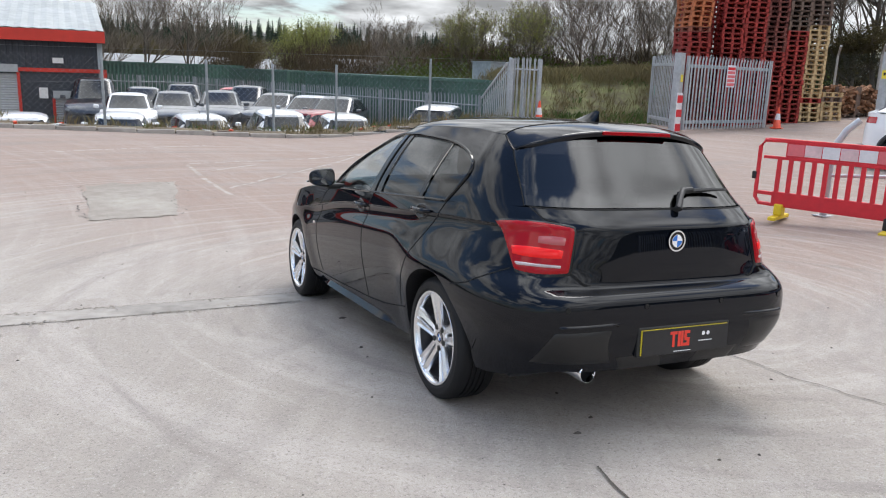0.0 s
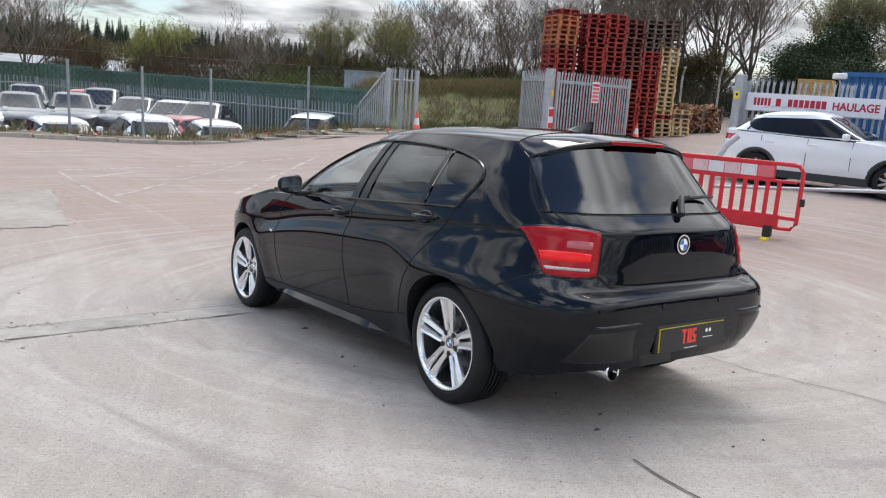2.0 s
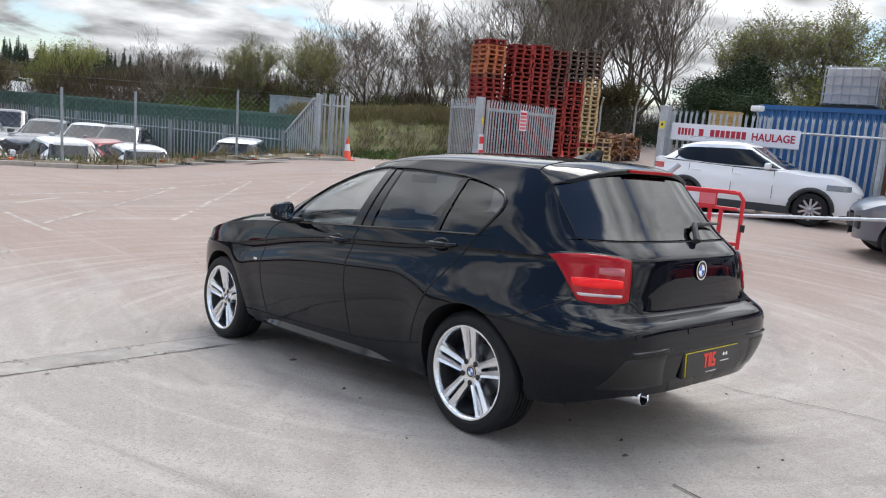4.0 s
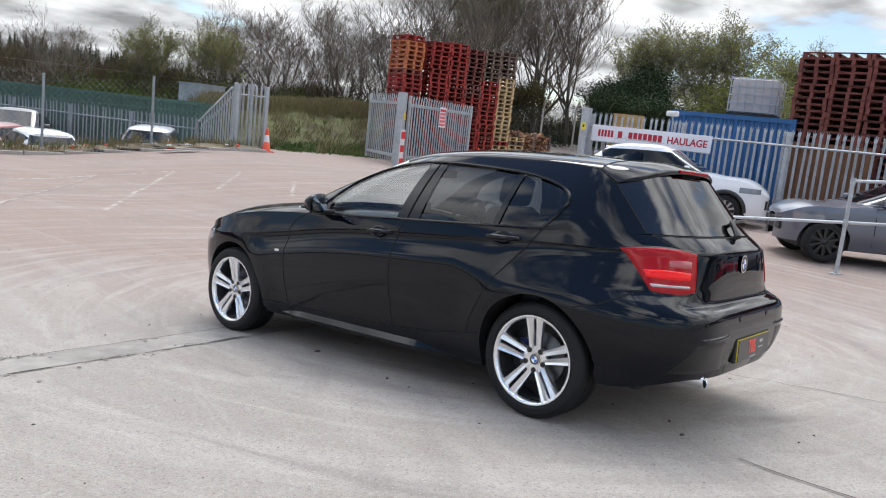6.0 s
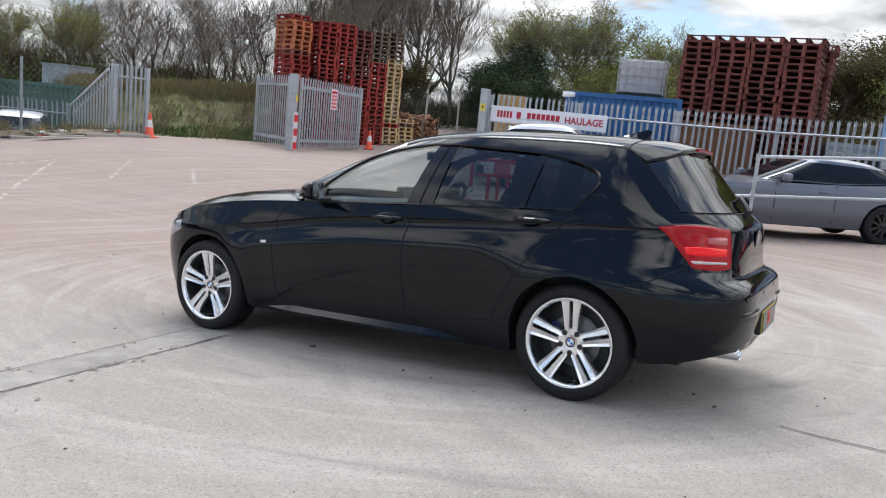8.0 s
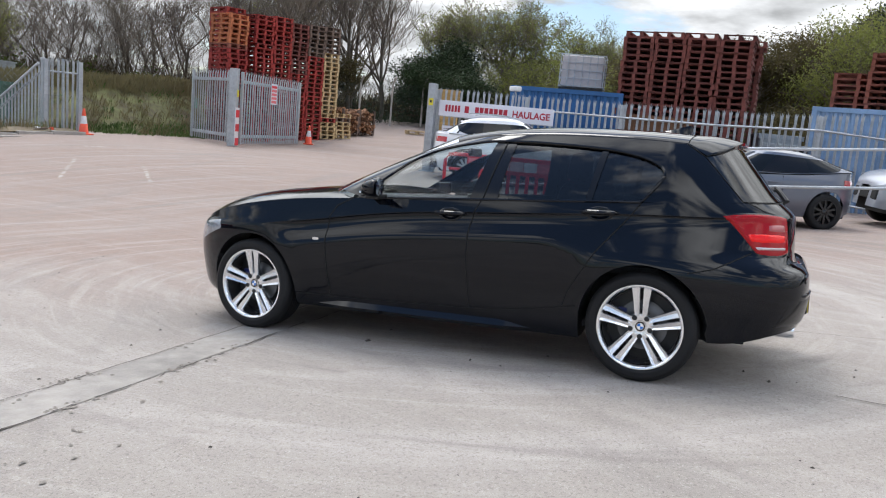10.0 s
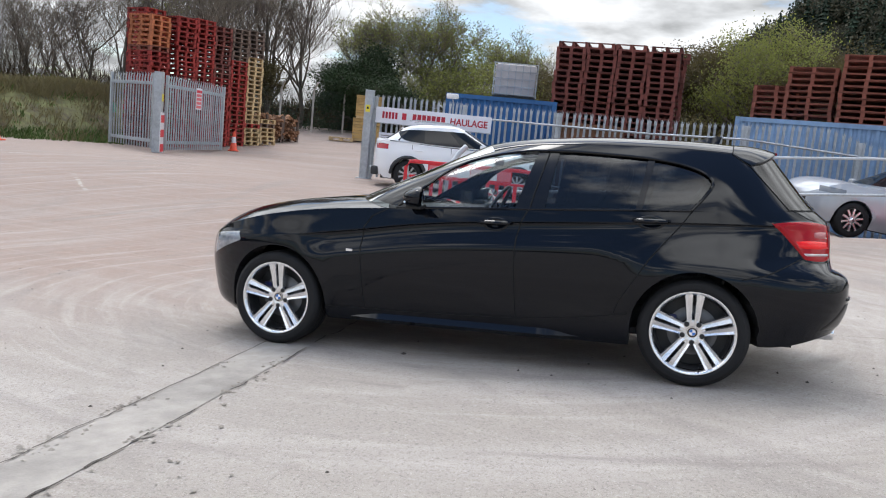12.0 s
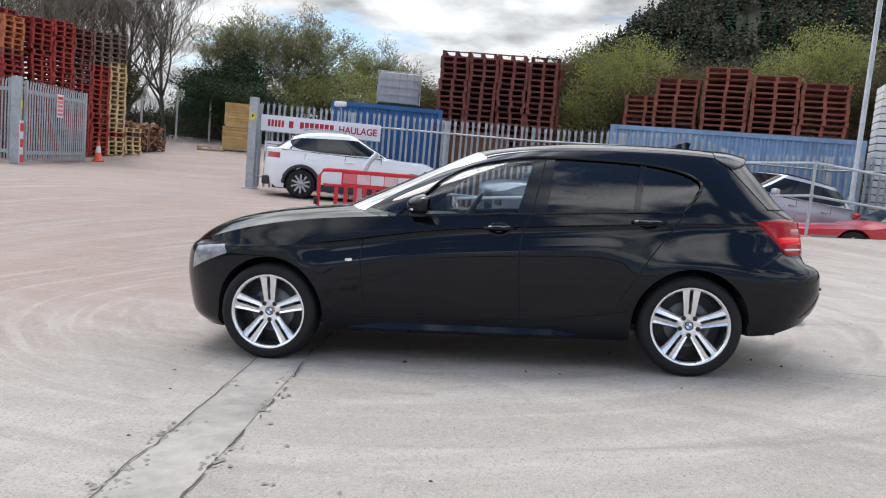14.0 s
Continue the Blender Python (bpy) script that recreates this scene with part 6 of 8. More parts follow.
# ---- containers behind the fence ----
def container(name, m, ln, wd, h, mat, label, ribs=0.19):
    """A shipping container: posts, rails and one folded wall sheet a side. Origin at a low corner, x along."""
    c = root(name, m, label, "container")
    for x in (0, ln - 0.12):
        for y in (0, wd - 0.12):
            part("corner_post", boxm(x, y, 0, x + 0.12, y + 0.12, h, bevel=0.008), mat, c)
    for y in (0.0, wd - 0.09):
        part("top_rail", boxm(0.12, y, h - 0.11, ln - 0.12, y + 0.09, h), mat, c)
        part("bottom_rail", boxm(0.12, y, 0, ln - 0.12, y + 0.09, 0.14), mat, c)
    for x in (0.0, ln - 0.09):
        part("end_rail", boxm(x, 0.12, h - 0.11, x + 0.09, wd - 0.12, h), mat, c)

    def fold(a0, a1, other, axis, sgn_):
        n = max(2, round((a1 - a0) / ribs))
        vv, ff = [], []
        st = (a1 - a0) / n
        pr = []
        for k in range(n):
            s0 = a0 + k * st
            pr += [(s0, 0.0), (s0 + st * 0.32, 0.0), (s0 + st * 0.5, 0.036), (s0 + st * 0.82, 0.036)]
        pr.append((a1, 0.0))
        for s0, dp in pr:
            for z in (0.13, h - 0.10):
                q = other + sgn_ * (0.025 + dp)
                vv.append((s0, q, z) if axis == 0 else (q, s0, z))
        for k in range(len(pr) - 1):
            ff.append((2 * k, 2 * k + 2, 2 * k + 3, 2 * k + 1))
        return vv, ff
    for other, sg in ((0.0, 1), (wd, -1)):
        v, f = fold(0.12, ln - 0.12, other, 0, sg)
        mesh_obj("wall_sheet", v, f, mat, c, smooth=False)
    for other, sg in ((0.0, 1), (ln, -1)):
        v, f = fold(0.12, wd - 0.12, other, 1, sg)
        mesh_obj("wall_sheet", v, f, mat, c, smooth=False)
    part("roof_sheet", boxm(0.05, 0.05, h - 0.035, ln - 0.05, wd - 0.05, h - 0.012), mat, c)
    return c


container("shipping_container", pose(15.0, 6.45, 0.02, 0, 0, -82), 3.0, 2.44, 2.60, M_BLUEC, "bright blue corrugated shipping container behind the fence")
container("shipping_container", pose(15.30, -1.0, 0.0, 0, 0, -104), 6.06, 2.44, 2.62, M_PALEBLUE, "faded pale blue corrugated shipping container")
container("steel_bin", pose(14.6, 3.35, 0.0, 0, 0, -86), 1.75, 1.1, 2.08, M_BROWNBOX, "brown corrugated steel bin behind the fence")


def ibc(x, y, z, rz):
    t = root("liquid_tank", pose(x, y, z, 0, 0, rz), "white plastic liquid tank in a wire cage", "tank")
    part("bladder", boxm(-0.57, -0.47, 0.13, 0.57, 0.47, 1.0, bevel=0.06), M_IBC, t, smooth=True)
    part("pallet_base", boxm(-0.60, -0.50, 0, 0.60, 0.50, 0.12, bevel=0.01), M_BLACKP, t)
    for k in range(7):
        xx = -0.60 + 0.2 * k
        for yy in (-0.50, 0.50):
            part("cage_bar", boxm(xx - 0.012, yy - 0.012, 0.12, xx + 0.012, yy + 0.012, 1.03), M_GALV, t)
    for k in range(5):
        z0 = 0.16 + 0.21 * k
        for yy in (-0.515, 0.515):
            part("cage_bar", boxm(-0.61, yy - 0.01, z0, 0.61, yy + 0.01, z0 + 0.022), M_GALV, t)
        for xx in (-0.615, 0.615):
            part("cage_bar", boxm(xx - 0.01, -0.51, z0, xx + 0.01, 0.51, z0 + 0.022), M_GALV, t)


ibc(16.75, 4.95, 2.62, -80)

# pallet stacks behind the fence, four wide and two deep
for k in range(4):
    yy = 3.27 - 0.80 * k
    pallet_stack(15.95, yy, land_z(15.95, yy), -91, 0.78, 1.0, 0.150, (("brownred", 26),), "tall stack of faded dark red pallets behind the fence", 1, True)
pallet_stack(17.1, 0.72, land_z(17.1, 0.72), -91, 0.78, 1.0, 0.150, (("brownred", 26),), "tall stack of faded dark red pallets", 1)
for yy in (1.60, 2.42, 3.22):
    pallet_stack(17.1, yy, land_z(17.1, yy), -91, 0.78, 1.0, 0.150, (("brownred", 26),), "tall stack of faded dark red pallets", 0)
# stacks on the pale blue container
cz = 2.625
ax = Vector((math.cos(radians(-104)), math.sin(radians(-104))))
ay = Vector((-ax.y, ax.x))
for u, v_, n in ((0.75, 1.25, 6), (1.55, 0.85, 9), (2.75, 0.62, 11), (3.92, 0.62, 10), (5.05, 0.62, 9), (2.75, 1.70, 12), (3.92, 1.70, 11)):
    q = Vector((15.30, -1.0)) + ax * u + ay * v_
    pallet_stack(q.x, q.y, cz, -104, 1.10, 1.0, 0.142, (("rust", n),), "stack of orange-red pallets on a blue container", 0, True)
# wrapped white stacks beyond
for k in range(2):
    q = Vector((15.30, -1.0)) + ax * (6.9 + 1.25 * k) + ay * 1.2
    ws = root("wrapped_stack", pose(q.x, q.y, land_z(q.x, q.y), 0, 0, -104), "stack of white plastic crates", "crates", "white stacks")
    for i in range(22):
        part("plastic_crate", boxm(-0.55, -0.5, 0.18 * i + 0.01, 0.55, 0.5, 0.18 * i + 0.165, bevel=0.01), M_WHITEP, ws)

# lamp post
lp = root("lamp_post", pose(12.95, -6.35, land_z(12.95, -6.35), 0, 0, 0), "tall grey tubular lamp post", "lamp post")
part("column", tubem([(0, 0, 0), (0, 0, 1.2), (0, 0, 1.25), (0, 0, 8.0)], [0.085, 0.085, 0.06, 0.05], 12), M_GALV, lp, smooth=True)
part("lantern", boxm(-0.10, -0.55, 7.95, 0.10, 0.05, 8.07, bevel=0.02), M_GALV_DULL, lp)


# ---- red plastic barrier ----
def barrier(x, y, rz):
    z = ground_z(x, y)
    b = root("plastic_barrier", pose(x, y, z, 0, 0, rz), "red plastic pedestrian barrier with reflective strip and yellow feet", "barrier")
    ln, h0, h1 = 2.0, 0.16, 1.06
    t = 0.022
    bars = 11
    part("top_rail", boxm(-ln / 2 + 0.10, -t, h1 - 0.055, ln / 2 - 0.10, t, h1, bevel=0.012), M_BARR, b)
    part("band_panel", boxm(-ln / 2 + 0.34, -t * 0.7, h1 - 0.235, ln / 2 - 0.34, t * 0.7, h1 - 0.05, bevel=0.004), M_BARR, b)
    for k in range(6):
        x0 = -ln / 2 + 0.36 + k * 0.215
        for s in (-1, 1):
            part("reflective_tile", boxm(x0, s * t * 0.78 - 0.002, h1 - 0.215, x0 + 0.205, s * t * 0.78 + 0.002, h1 - 0.065), M_REFL_R if k in (0, 5) else M_REFL_P if k % 2 else M_REFL_W, b)
    part("mid_rail", boxm(-ln / 2 + 0.06, -t, h1 - 0.275, ln / 2 - 0.06, t, h1 - 0.235, bevel=0.008), M_BARR, b)
    part("lower_panel", boxm(-ln / 2 + 0.22, -t, h0, ln / 2 - 0.22, t, h0 + 0.20, bevel=0.012), M_BARR, b)
    for k in range(bars):
        xx = -ln / 2 + 0.27 + (ln - 0.54) * k / (bars - 1)
        part("upright", boxm(xx - 0.028, -t * 0.9, h0 + 0.18, xx + 0.028, t * 0.9, h1 - 0.25, bevel=0.008), M_BARR, b)
    for s in (-1, 1):
        pts = [(s * (ln / 2 - 0.22), 0, h1 - 0.03), (s * (ln / 2 - 0.06), 0, h1 - 0.035), (s * (ln / 2), 0, h1 - 0.12), (s * (ln / 2), 0, h0 + 0.10), (s * (ln / 2 - 0.06), 0, h0 + 0.025), (s * (ln / 2 - 0.24), 0, h0 + 0.02)]
        part("end_loop", tubem(pts, 0.028, 8), M_BARR, b, smooth=True)
        part("end_tie", boxm(s * (ln / 2) - 0.02, -t, h0 + 0.14, s * (ln / 2 - 0.24) + 0.02, t, h0 + 0.19, bevel=0.008) if s < 0 else boxm(ln / 2 - 0.26, -t, h0 + 0.14, ln / 2 + 0.02, t, h0 + 0.19, bevel=0.008), M_BARR, b)
        part("link_clip", boxm(s * (ln / 2 + 0.035) - 0.03, -0.03, 0.50, s * (ln / 2 + 0.035) + 0.03, 0.03, 0.60, bevel=0.006), M_BLACKP, b)
        ft = part("foot", boxm(-0.05, -0.26, 0.0, 0.05, 0.26, 0.05, bevel=0.012, m=Matrix.Translation((s * (ln / 2 - 0.34), 0, 0))), M_YELLOW, b, "yellow plastic foot")
        part("foot_socket", boxm(-0.055, -0.07, 0.05, 0.055, 0.07, 0.20, bevel=0.015, m=Matrix.Translation((s * (ln / 2 - 0.34), 0, 0))), M_YELLOW if s < 0 else M_BLACKP, ft)


barrier(6.22, 3.28, -68)

# ---- tubular guard rail ----
def rail_post(x, y, h=1.36):
    z = land_z(x, y)
    r = root("guard_rail_post", pose(x, y, z), "galvanised tubular guard rail post on a foot plate", "post", "guard rail")
    part("tube", tubem([(0, 0, 0), (0, 0, h)], 0.028, 10), M_GALV, r, smooth=True)
    part("foot_plate", boxm(-0.09, -0.07, 0, 0.09, 0.07, 0.012), M_GALV, r)
    for zz in (h - 0.03, h - 0.62):
        part("clamp", tubem([(0, 0, zz - 0.045), (0, 0, zz + 0.045)], 0.037, 10), M_GALV, r, smooth=True)
    return r


rp = [(6.65, 3.75), (7.72, 0.42), (8.95, -4.05), (9.9, -8.2)]
for x, y in rp[1:]:
    rail_post(x, y)
for k, (p, q) in enumerate(zip(rp, rp[1:])):
    for hgt in ((1.33, 0.74) if k else (0.60,)):
        rl = root("guard_rail", Matrix.Identity(4), "galvanised tubular guard rail between posts", "rail", "guard rail")
        part("tube", tubem([(p[0], p[1], land_z(*p) + hgt - (0.0 if k else 0.05)), (q[0], q[1], land_z(*q) + hgt + (0 if k else 0.14))], 0.024, 10), M_GALV, rl, smooth=True)
bp = root("bent_rail_post", pose(6.65, 3.75, land_z(6.65, 3.75)), "bent galvanised tubular post with an open end", "post", "guard rail")
part("tube", tubem([(0, 0, 0), (0.0, 0.0, 0.75), (0.02, -0.02, 0.95), (0.10, -0.10, 1.16), (0.20, -0.20, 1.30)], 0.045, 12), M_GALV, bp, smooth=True)
part("foot_plate", boxm(-0.10, -0.10, 0, 0.10, 0.10, 0.012), M_GALV, bp)

# ---- other parked cars ----
M_WINDOW = material("dark_window_glass", (0.010, 0.013, 0.017), 0.04, spec=0.22, var=0.4, scale=1.5)
M_CTRIM = material("grey_black_cladding", (0.03, 0.032, 0.035), 0.6)
M_HEAD = material("headlamp_clear", (0.22, 0.235, 0.25), 0.12, 0.2, coat=1.0)
M_CRED = material("small_red_lamp", (0.45, 0.01, 0.012), 0.15, coat=1.0)
M_BLACKRIM = material("black_alloy", (0.012, 0.012, 0.013), 0.3)
PAINTS = {}


def car_paint(key, col, metal=0.0, rough=0.3):
    if key not in PAINTS:
        PAINTS[key] = material(key + "_car_paint", col, rough, metal, coat=0.8, var=0.04, scale=2)
    return PAINTS[key]


def small_wheel(parent, x, y, r, s, rim_mat, spokes=10):
    w = new("wheel")
    w.parent = parent
    w.matrix_basis = Matrix.Translation((x, y, r)) @ Matrix.Diagonal((s, 1, 1, 1))
    v, f = lathe([(-0.10, r * 0.66), (-0.11, r * 0.85), (-0.085, r * 0.985), (-0.05, r), (0.06, r), (0.09, r * 0.985), (0.108, r * 0.85), (0.10, r * 0.68)], 32)
    mesh_obj("tyre", v, f, M_TYRE, w)
    v, f = lathe([(0.10, r * 0.70), (0.102, r * 0.66), (0.06, r * 0.62), (0.0, r * 0.60), (0.0, 0.0)], 32)
    rim = mesh_obj("rim", v, f, M_BLACKRIM, w, sharp=40)
    for k in range(spokes):
        a = 2 * math.pi * k / spokes
        bm = bmesh.new()
        box(bm, 0.045, -0.020, r * 0.10, 0.085, 0.020, r * 0.66, m=pose(0, 0, 0, math.degrees(a), 0, 0))
        part("spoke", bm, rim_mat, rim)
    v, f = lathe([(0.04, r * 0.17), (0.088, r * 0.15), (0.088, 0.0)], 20)
    mesh_obj("hub", v, f, rim_mat, rim)


def parked_car(m, paint, label, ln=4.2, wd=1.78, ht=1.47, wb=2.6, belt=0.92, hood=0.86, ws0=0.60, ws1=0.10, rw1=-1.45, rw0=-1.95, tr=0.33, clad=False, rim=None, detail=True, tail_up=0.0, group="parked cars", roof_mat=None, name="parked_car", category="car", rails=False, doors=2, quarter=(0.31, 0.27), dlo_top=0.88, sweep=True, arc=0.05):
    """A car on its wheels: y ahead, origin on the ground at its middle. ws0/ws1: screen foot and head, rw1/rw0: rear window head and foot."""
    c = root(name, m, label, category, group)
    y0, y1 = -ln / 2, ln / 2
    af, ar = wb / 2 + 0.05, -wb / 2 + 0.05
    arch = tr + 0.045
    hw = wd / 2

    def half(y, z):
        s = hw * (0.90 + 0.10 * smooth01(0.15, 0.5, z)) * (1 - 0.05 * smooth01(0.75, 1.05, z))
        t = max(0.0, (abs(y) - (ln / 2 - 0.75)) / 0.75)
        nose = 1 - 0.06 * smooth01(0.62, 1.0, z) if y > 0 else 1 - 0.03 * smooth01(0.7, 1.0, z)
        t = min(1.0, t / nose)
        return s * max(0.0, 1 - t ** 2.6) ** (1 / 3.0)

    def top(y):
        if y > ws0:
            k = (y - ws0) / (y1 - ws0)
            return lerp(belt, hood, smooth01(0.0, 0.35, k)) - (hood - 0.66) * max(0.0, (k - 0.55) / 0.45) ** 2.2
        return belt + 0.05 * smooth01(0.5, rw0, y) + tail_up * smooth01(-0.5, rw0, y)

    ys = sorted({round(v, 4) for v in [y0 + ln * (1 - math.cos(math.pi * k / 44)) / 2 for k in range(45)] + [yc + arch * math.cos(math.pi * k / 16) for yc in (af, ar) for k in range(17)]})
    K = 12
    V, F = [], []
    for y in ys:
        zb = 0.22 if abs(y) < ln / 2 - 0.3 else 0.28
        for yc in (af, ar):
            if abs(y - yc) < arch:
                zb = max(zb, tr + math.sqrt(arch ** 2 - (y - yc) ** 2))
        zt = top(y)
        for k in range(K + 1):
            z = lerp(zb, zt, k / K)
            V.append((half(y * 0.999, z), y, z))
    for i in range(len(ys) - 1):
        for k in range(K):
            F.append((i * (K + 1) + k, i * (K + 1) + k + 1, (i + 1) * (K + 1) + k + 1, (i + 1) * (K + 1) + k))
    V2, F2 = both(V, F)
    mesh_obj("body", V2, F2, paint, c)
    # bonnet and rear deck as one crowned lid
    V, F = [], []
    for y in ys:
        e = half(y * 0.999, top(y))
        for k in range(7):
            b = k / 6
            V.append((e * (1 - b), y, top(y) + 0.055 * (1 - (1 - b) ** 2.5) * smooth01(0.0, 0.5, e)))
    n = 7
    F = [(i * n + k, i * n + k + 1, (i + 1) * n + k + 1, (i + 1) * n + k) for i in range(len(ys) - 1) for k in range(6) if ys[i] >= ws0 - 0.25 or ys[i] < rw0 + 0.2]
    for nm, keep in (("bonnet", lambda y: y >= ws0 - 0.25), ("rear_deck", lambda y: y < rw0 + 0.2)):
        FF = [q for q in F if keep(V[q[0]][1])]
        if FF:
            used = sorted({i for q in FF for i in q})
            at_ = {i: t for t, i in enumerate(used)}
            V2, F2 = both([V[i] for i in used], [tuple(at_[i] for i in q) for q in FF])
            mesh_obj(nm, V2, F2, paint, c)
    # glasshouse
    rx = hw * 0.69

    def house(a, b):
        """a round the car from tail centre to nose centre, b up."""
        yf, yr = lerp(ws0 + 0.10, ws1, b ** 0.95), lerp(rw0, rw1, b)
        zt = lerp(belt + 0.03, ht - 0.075, b)
        w = lerp(hw * 0.905, rx, b ** 1.15)
        ph = a * math.pi
        cx, sx = math.cos(ph), math.sin(ph)
        ex = 0.40
        px = w * (abs(sx) ** ex)
        mid = (yf + yr) / 2
        py = mid - (mid - yr) * math.copysign(abs(cx) ** 0.40, cx) if cx > 0 else mid + (yf - mid) * abs(cx) ** 0.40
        zt -= arc * b * max(0.0, (ws1 - py) / 1.5) ** 2
        return (px, py, zt + (tail_up + 0.05) * (1 - b) * (1 if cx > 0 else 0) * abs(cx) ** 0.4)
    NA, NB = 40, 8
    v, f = sheet(NA, NB, house)
    v, f = both(v, f)
    mesh_obj("cabin_shell", v, f, paint, c)

    def window(nm, point, nu, nv, lab):
        """A pane set just proud of the cabin shell; point gives (a, b) on it."""
        def on_shell(q, t):
            a, b = point(q, t)
            p = Vector(house(a, b))
            n = Vector((p.x, 0.6 * (p.y - (ws0 + rw0) / 2), 0.25))
            return p + n.normalized() * 0.010
        for s in (1, -1):
            v, f = sheet(nu, nv, lambda q, t: tuple(Vector((s, 1, 1)) * on_shell(q, t)))
            mesh_obj(nm, v, f, M_WINDOW, c, lab)

    def side_ab(q, t):
        k = smooth01(0.0, 0.42, q)
        lo, hi = (lerp(0.60, 0.05, k), lerp(0.72, dlo_top, smooth01(0.0, 0.30, q))) if sweep else (0.06, lerp(0.10, dlo_top, min(1.0, q / 0.42) ** 0.7))
        b = lerp(lo, hi, t)
        return lerp(quarter[0] - 0.11, lerp(0.785, 0.715, b), q), b
    window("side_window", side_ab, 24, 6, "dark side window")
    window("rear_window", lambda q, t: (0.195 * q, lerp(0.08, 0.90, t)), 10, 5, "dark rear window")
    window("windscreen", lambda q, t: (lerp(lerp(0.835, 0.80, t), 1.0, q), lerp(0.04, 0.94, t)), 10, 5, "dark windscreen")

    def roofs(a, b):
        p = Vector(house(a, 1.0))
        mid = Vector((0, (ws1 + rw1) / 2, ht))
        q = p.lerp(mid, b)
        q.z = lerp(p.z - 0.008, ht - arc * max(0.0, (ws1 - q.y) / 1.5) ** 2, (1 - (1 - b) ** 3.4) ** 0.75)
        k = 1 + 0.012 * (1 - b)
        return (q.x * k, (q.y - mid.y) * k + mid.y, q.z)
    v, f = sheet(NA, 6, roofs)
    v, f = both(v, f)
    mesh_obj("roof", v, f, roof_mat or paint, c)
    # pillars and window frame
    def strip(nm, f0, f1, b0, b1, mat, nb=8):
        for s in (1, -1):
            v, f = sheet(4, nb, lambda t, q: tuple(Vector((s, 1, 1)) * (Vector(house(lerp(f0(lerp(b0, b1, q)), f1(lerp(b0, b1, q)), t), lerp(b0, b1, q))) + Vector((0.013, 0, 0)))))
            mesh_obj(nm, v, f, mat, c)
    strip("door_post", lambda b: 0.49, lambda b: 0.535, 0.05, dlo_top, M_GLOSSTRIM)
    if doors == 4:
        strip("rear_door_post", lambda b: lerp(0.355, 0.335, b), lambda b: lerp(0.37, 0.35, b), 0.06, dlo_top - 0.02, M_GLOSSTRIM)
    v, f = sheet(10, 3, lambda a, b: tuple(Vector(house(0.125 * a, lerp(0.86, 1.0, b))) + Vector((0, -0.012 - 0.05 * b, 0.012 * b))))
    v, f = both(v, f)
    mesh_obj("tail_spoiler", v, f, paint, c)
    # lamps, plate band, mirrors
    def side_pad(nm, ya, yb, za, zb_, mat, lab=""):
        for s in (1, -1):
            v, f = sheet(6, 4, lambda a, b: (s * (half(lerp(ya, yb, a), lerp(za, zb_, b)) + 0.006), lerp(ya, yb, a), lerp(za, zb_, b)))
            mesh_obj(nm, v, f, mat, c, lab)
    side_pad("headlamp", y1 - 0.55, y1 - 0.14, hood - 0.24, hood - 0.13, M_HEAD, "clear headlamp")
    side_pad("tail_lamp", y0 + 0.10, y0 + 0.40, belt - 0.14, belt - 0.02, M_CRED, "red tail lamp")
    if detail:
        for s in (1, -1):
            part("door_mirror", boxm(min(s * (hw + 0.02), s * (hw + 0.20)), ws0 - 0.32, belt + 0.02, max(s * (hw + 0.02), s * (hw + 0.20)), ws0 - 0.20, belt + 0.15, bevel=0.035), paint, c, smooth=True)
        part("front_grille", boxm(-0.45, y1 - 0.06, 0.42, 0.45, y1 - 0.005, 0.62, bevel=0.02), M_BLACKP, c, "black front grille")
        part("rear_plate_recess", boxm(-0.30, y0 - 0.004, 0.62, 0.30, y0 + 0.04, 0.76, bevel=0.01), M_WHITEP, c)
        for yd in ([ws0 - 0.15, -0.35] if doors == 2 else [ws0 - 0.15, 0.0 - 0.25, -1.15]):
            for s in (1, -1):
                pts = [(s * (half(yd, z) + 0.001), yd, z) for z in (0.30, 0.5, 0.7, belt)]
                part("door_gap", tubem(pts, 0.006, 4), M_GAP, c)
        for yh in ([ws0 - 0.95] if doors == 2 else [ws0 - 0.85, -0.98]):
            for s in (1, -1):
                part("door_handle", boxm(min(s * (half(yh, 0.8)), s * (half(yh, 0.8) + 0.03)), yh - 0.09, belt - 0.13, max(s * (half(yh, 0.8)), s * (half(yh, 0.8) + 0.03)), yh + 0.09, belt - 0.10, bevel=0.008), paint, c)
        part("seat_block", boxm(-0.62, -1.1, 0.5, 0.62, 0.0, 1.08, bevel=0.12), M_INT, c, smooth=True)
    if clad:
        for yc in (af, ar):
            for s in (1, -1):
                pts = []
                for k in range(17):
                    a = math.pi * k / 16
                    y, z = yc + (arch + 0.02) * math.cos(a), tr + (arch + 0.02) * math.sin(a)
                    pts.append((s * (half(y, max(z, 0.24)) - 0.005), y, z))
                part("arch_trim", tubem(pts, 0.045, 6), M_CTRIM, c, "matt black arch cladding", smooth=True)
        for s in (1, -1):
            part("sill_trim", boxm(min(s * (hw * 0.9), s * (hw * 0.975)), ar + arch, 0.20, max(s * (hw * 0.9), s * (hw * 0.975)), af - arch, 0.36, bevel=0.02), M_CTRIM, c)
        part("rear_trim", boxm(-hw * 0.80, y0 + 0.01, 0.26, hw * 0.80, y0 + 0.20, 0.46, bevel=0.04), M_CTRIM, c, smooth=True)
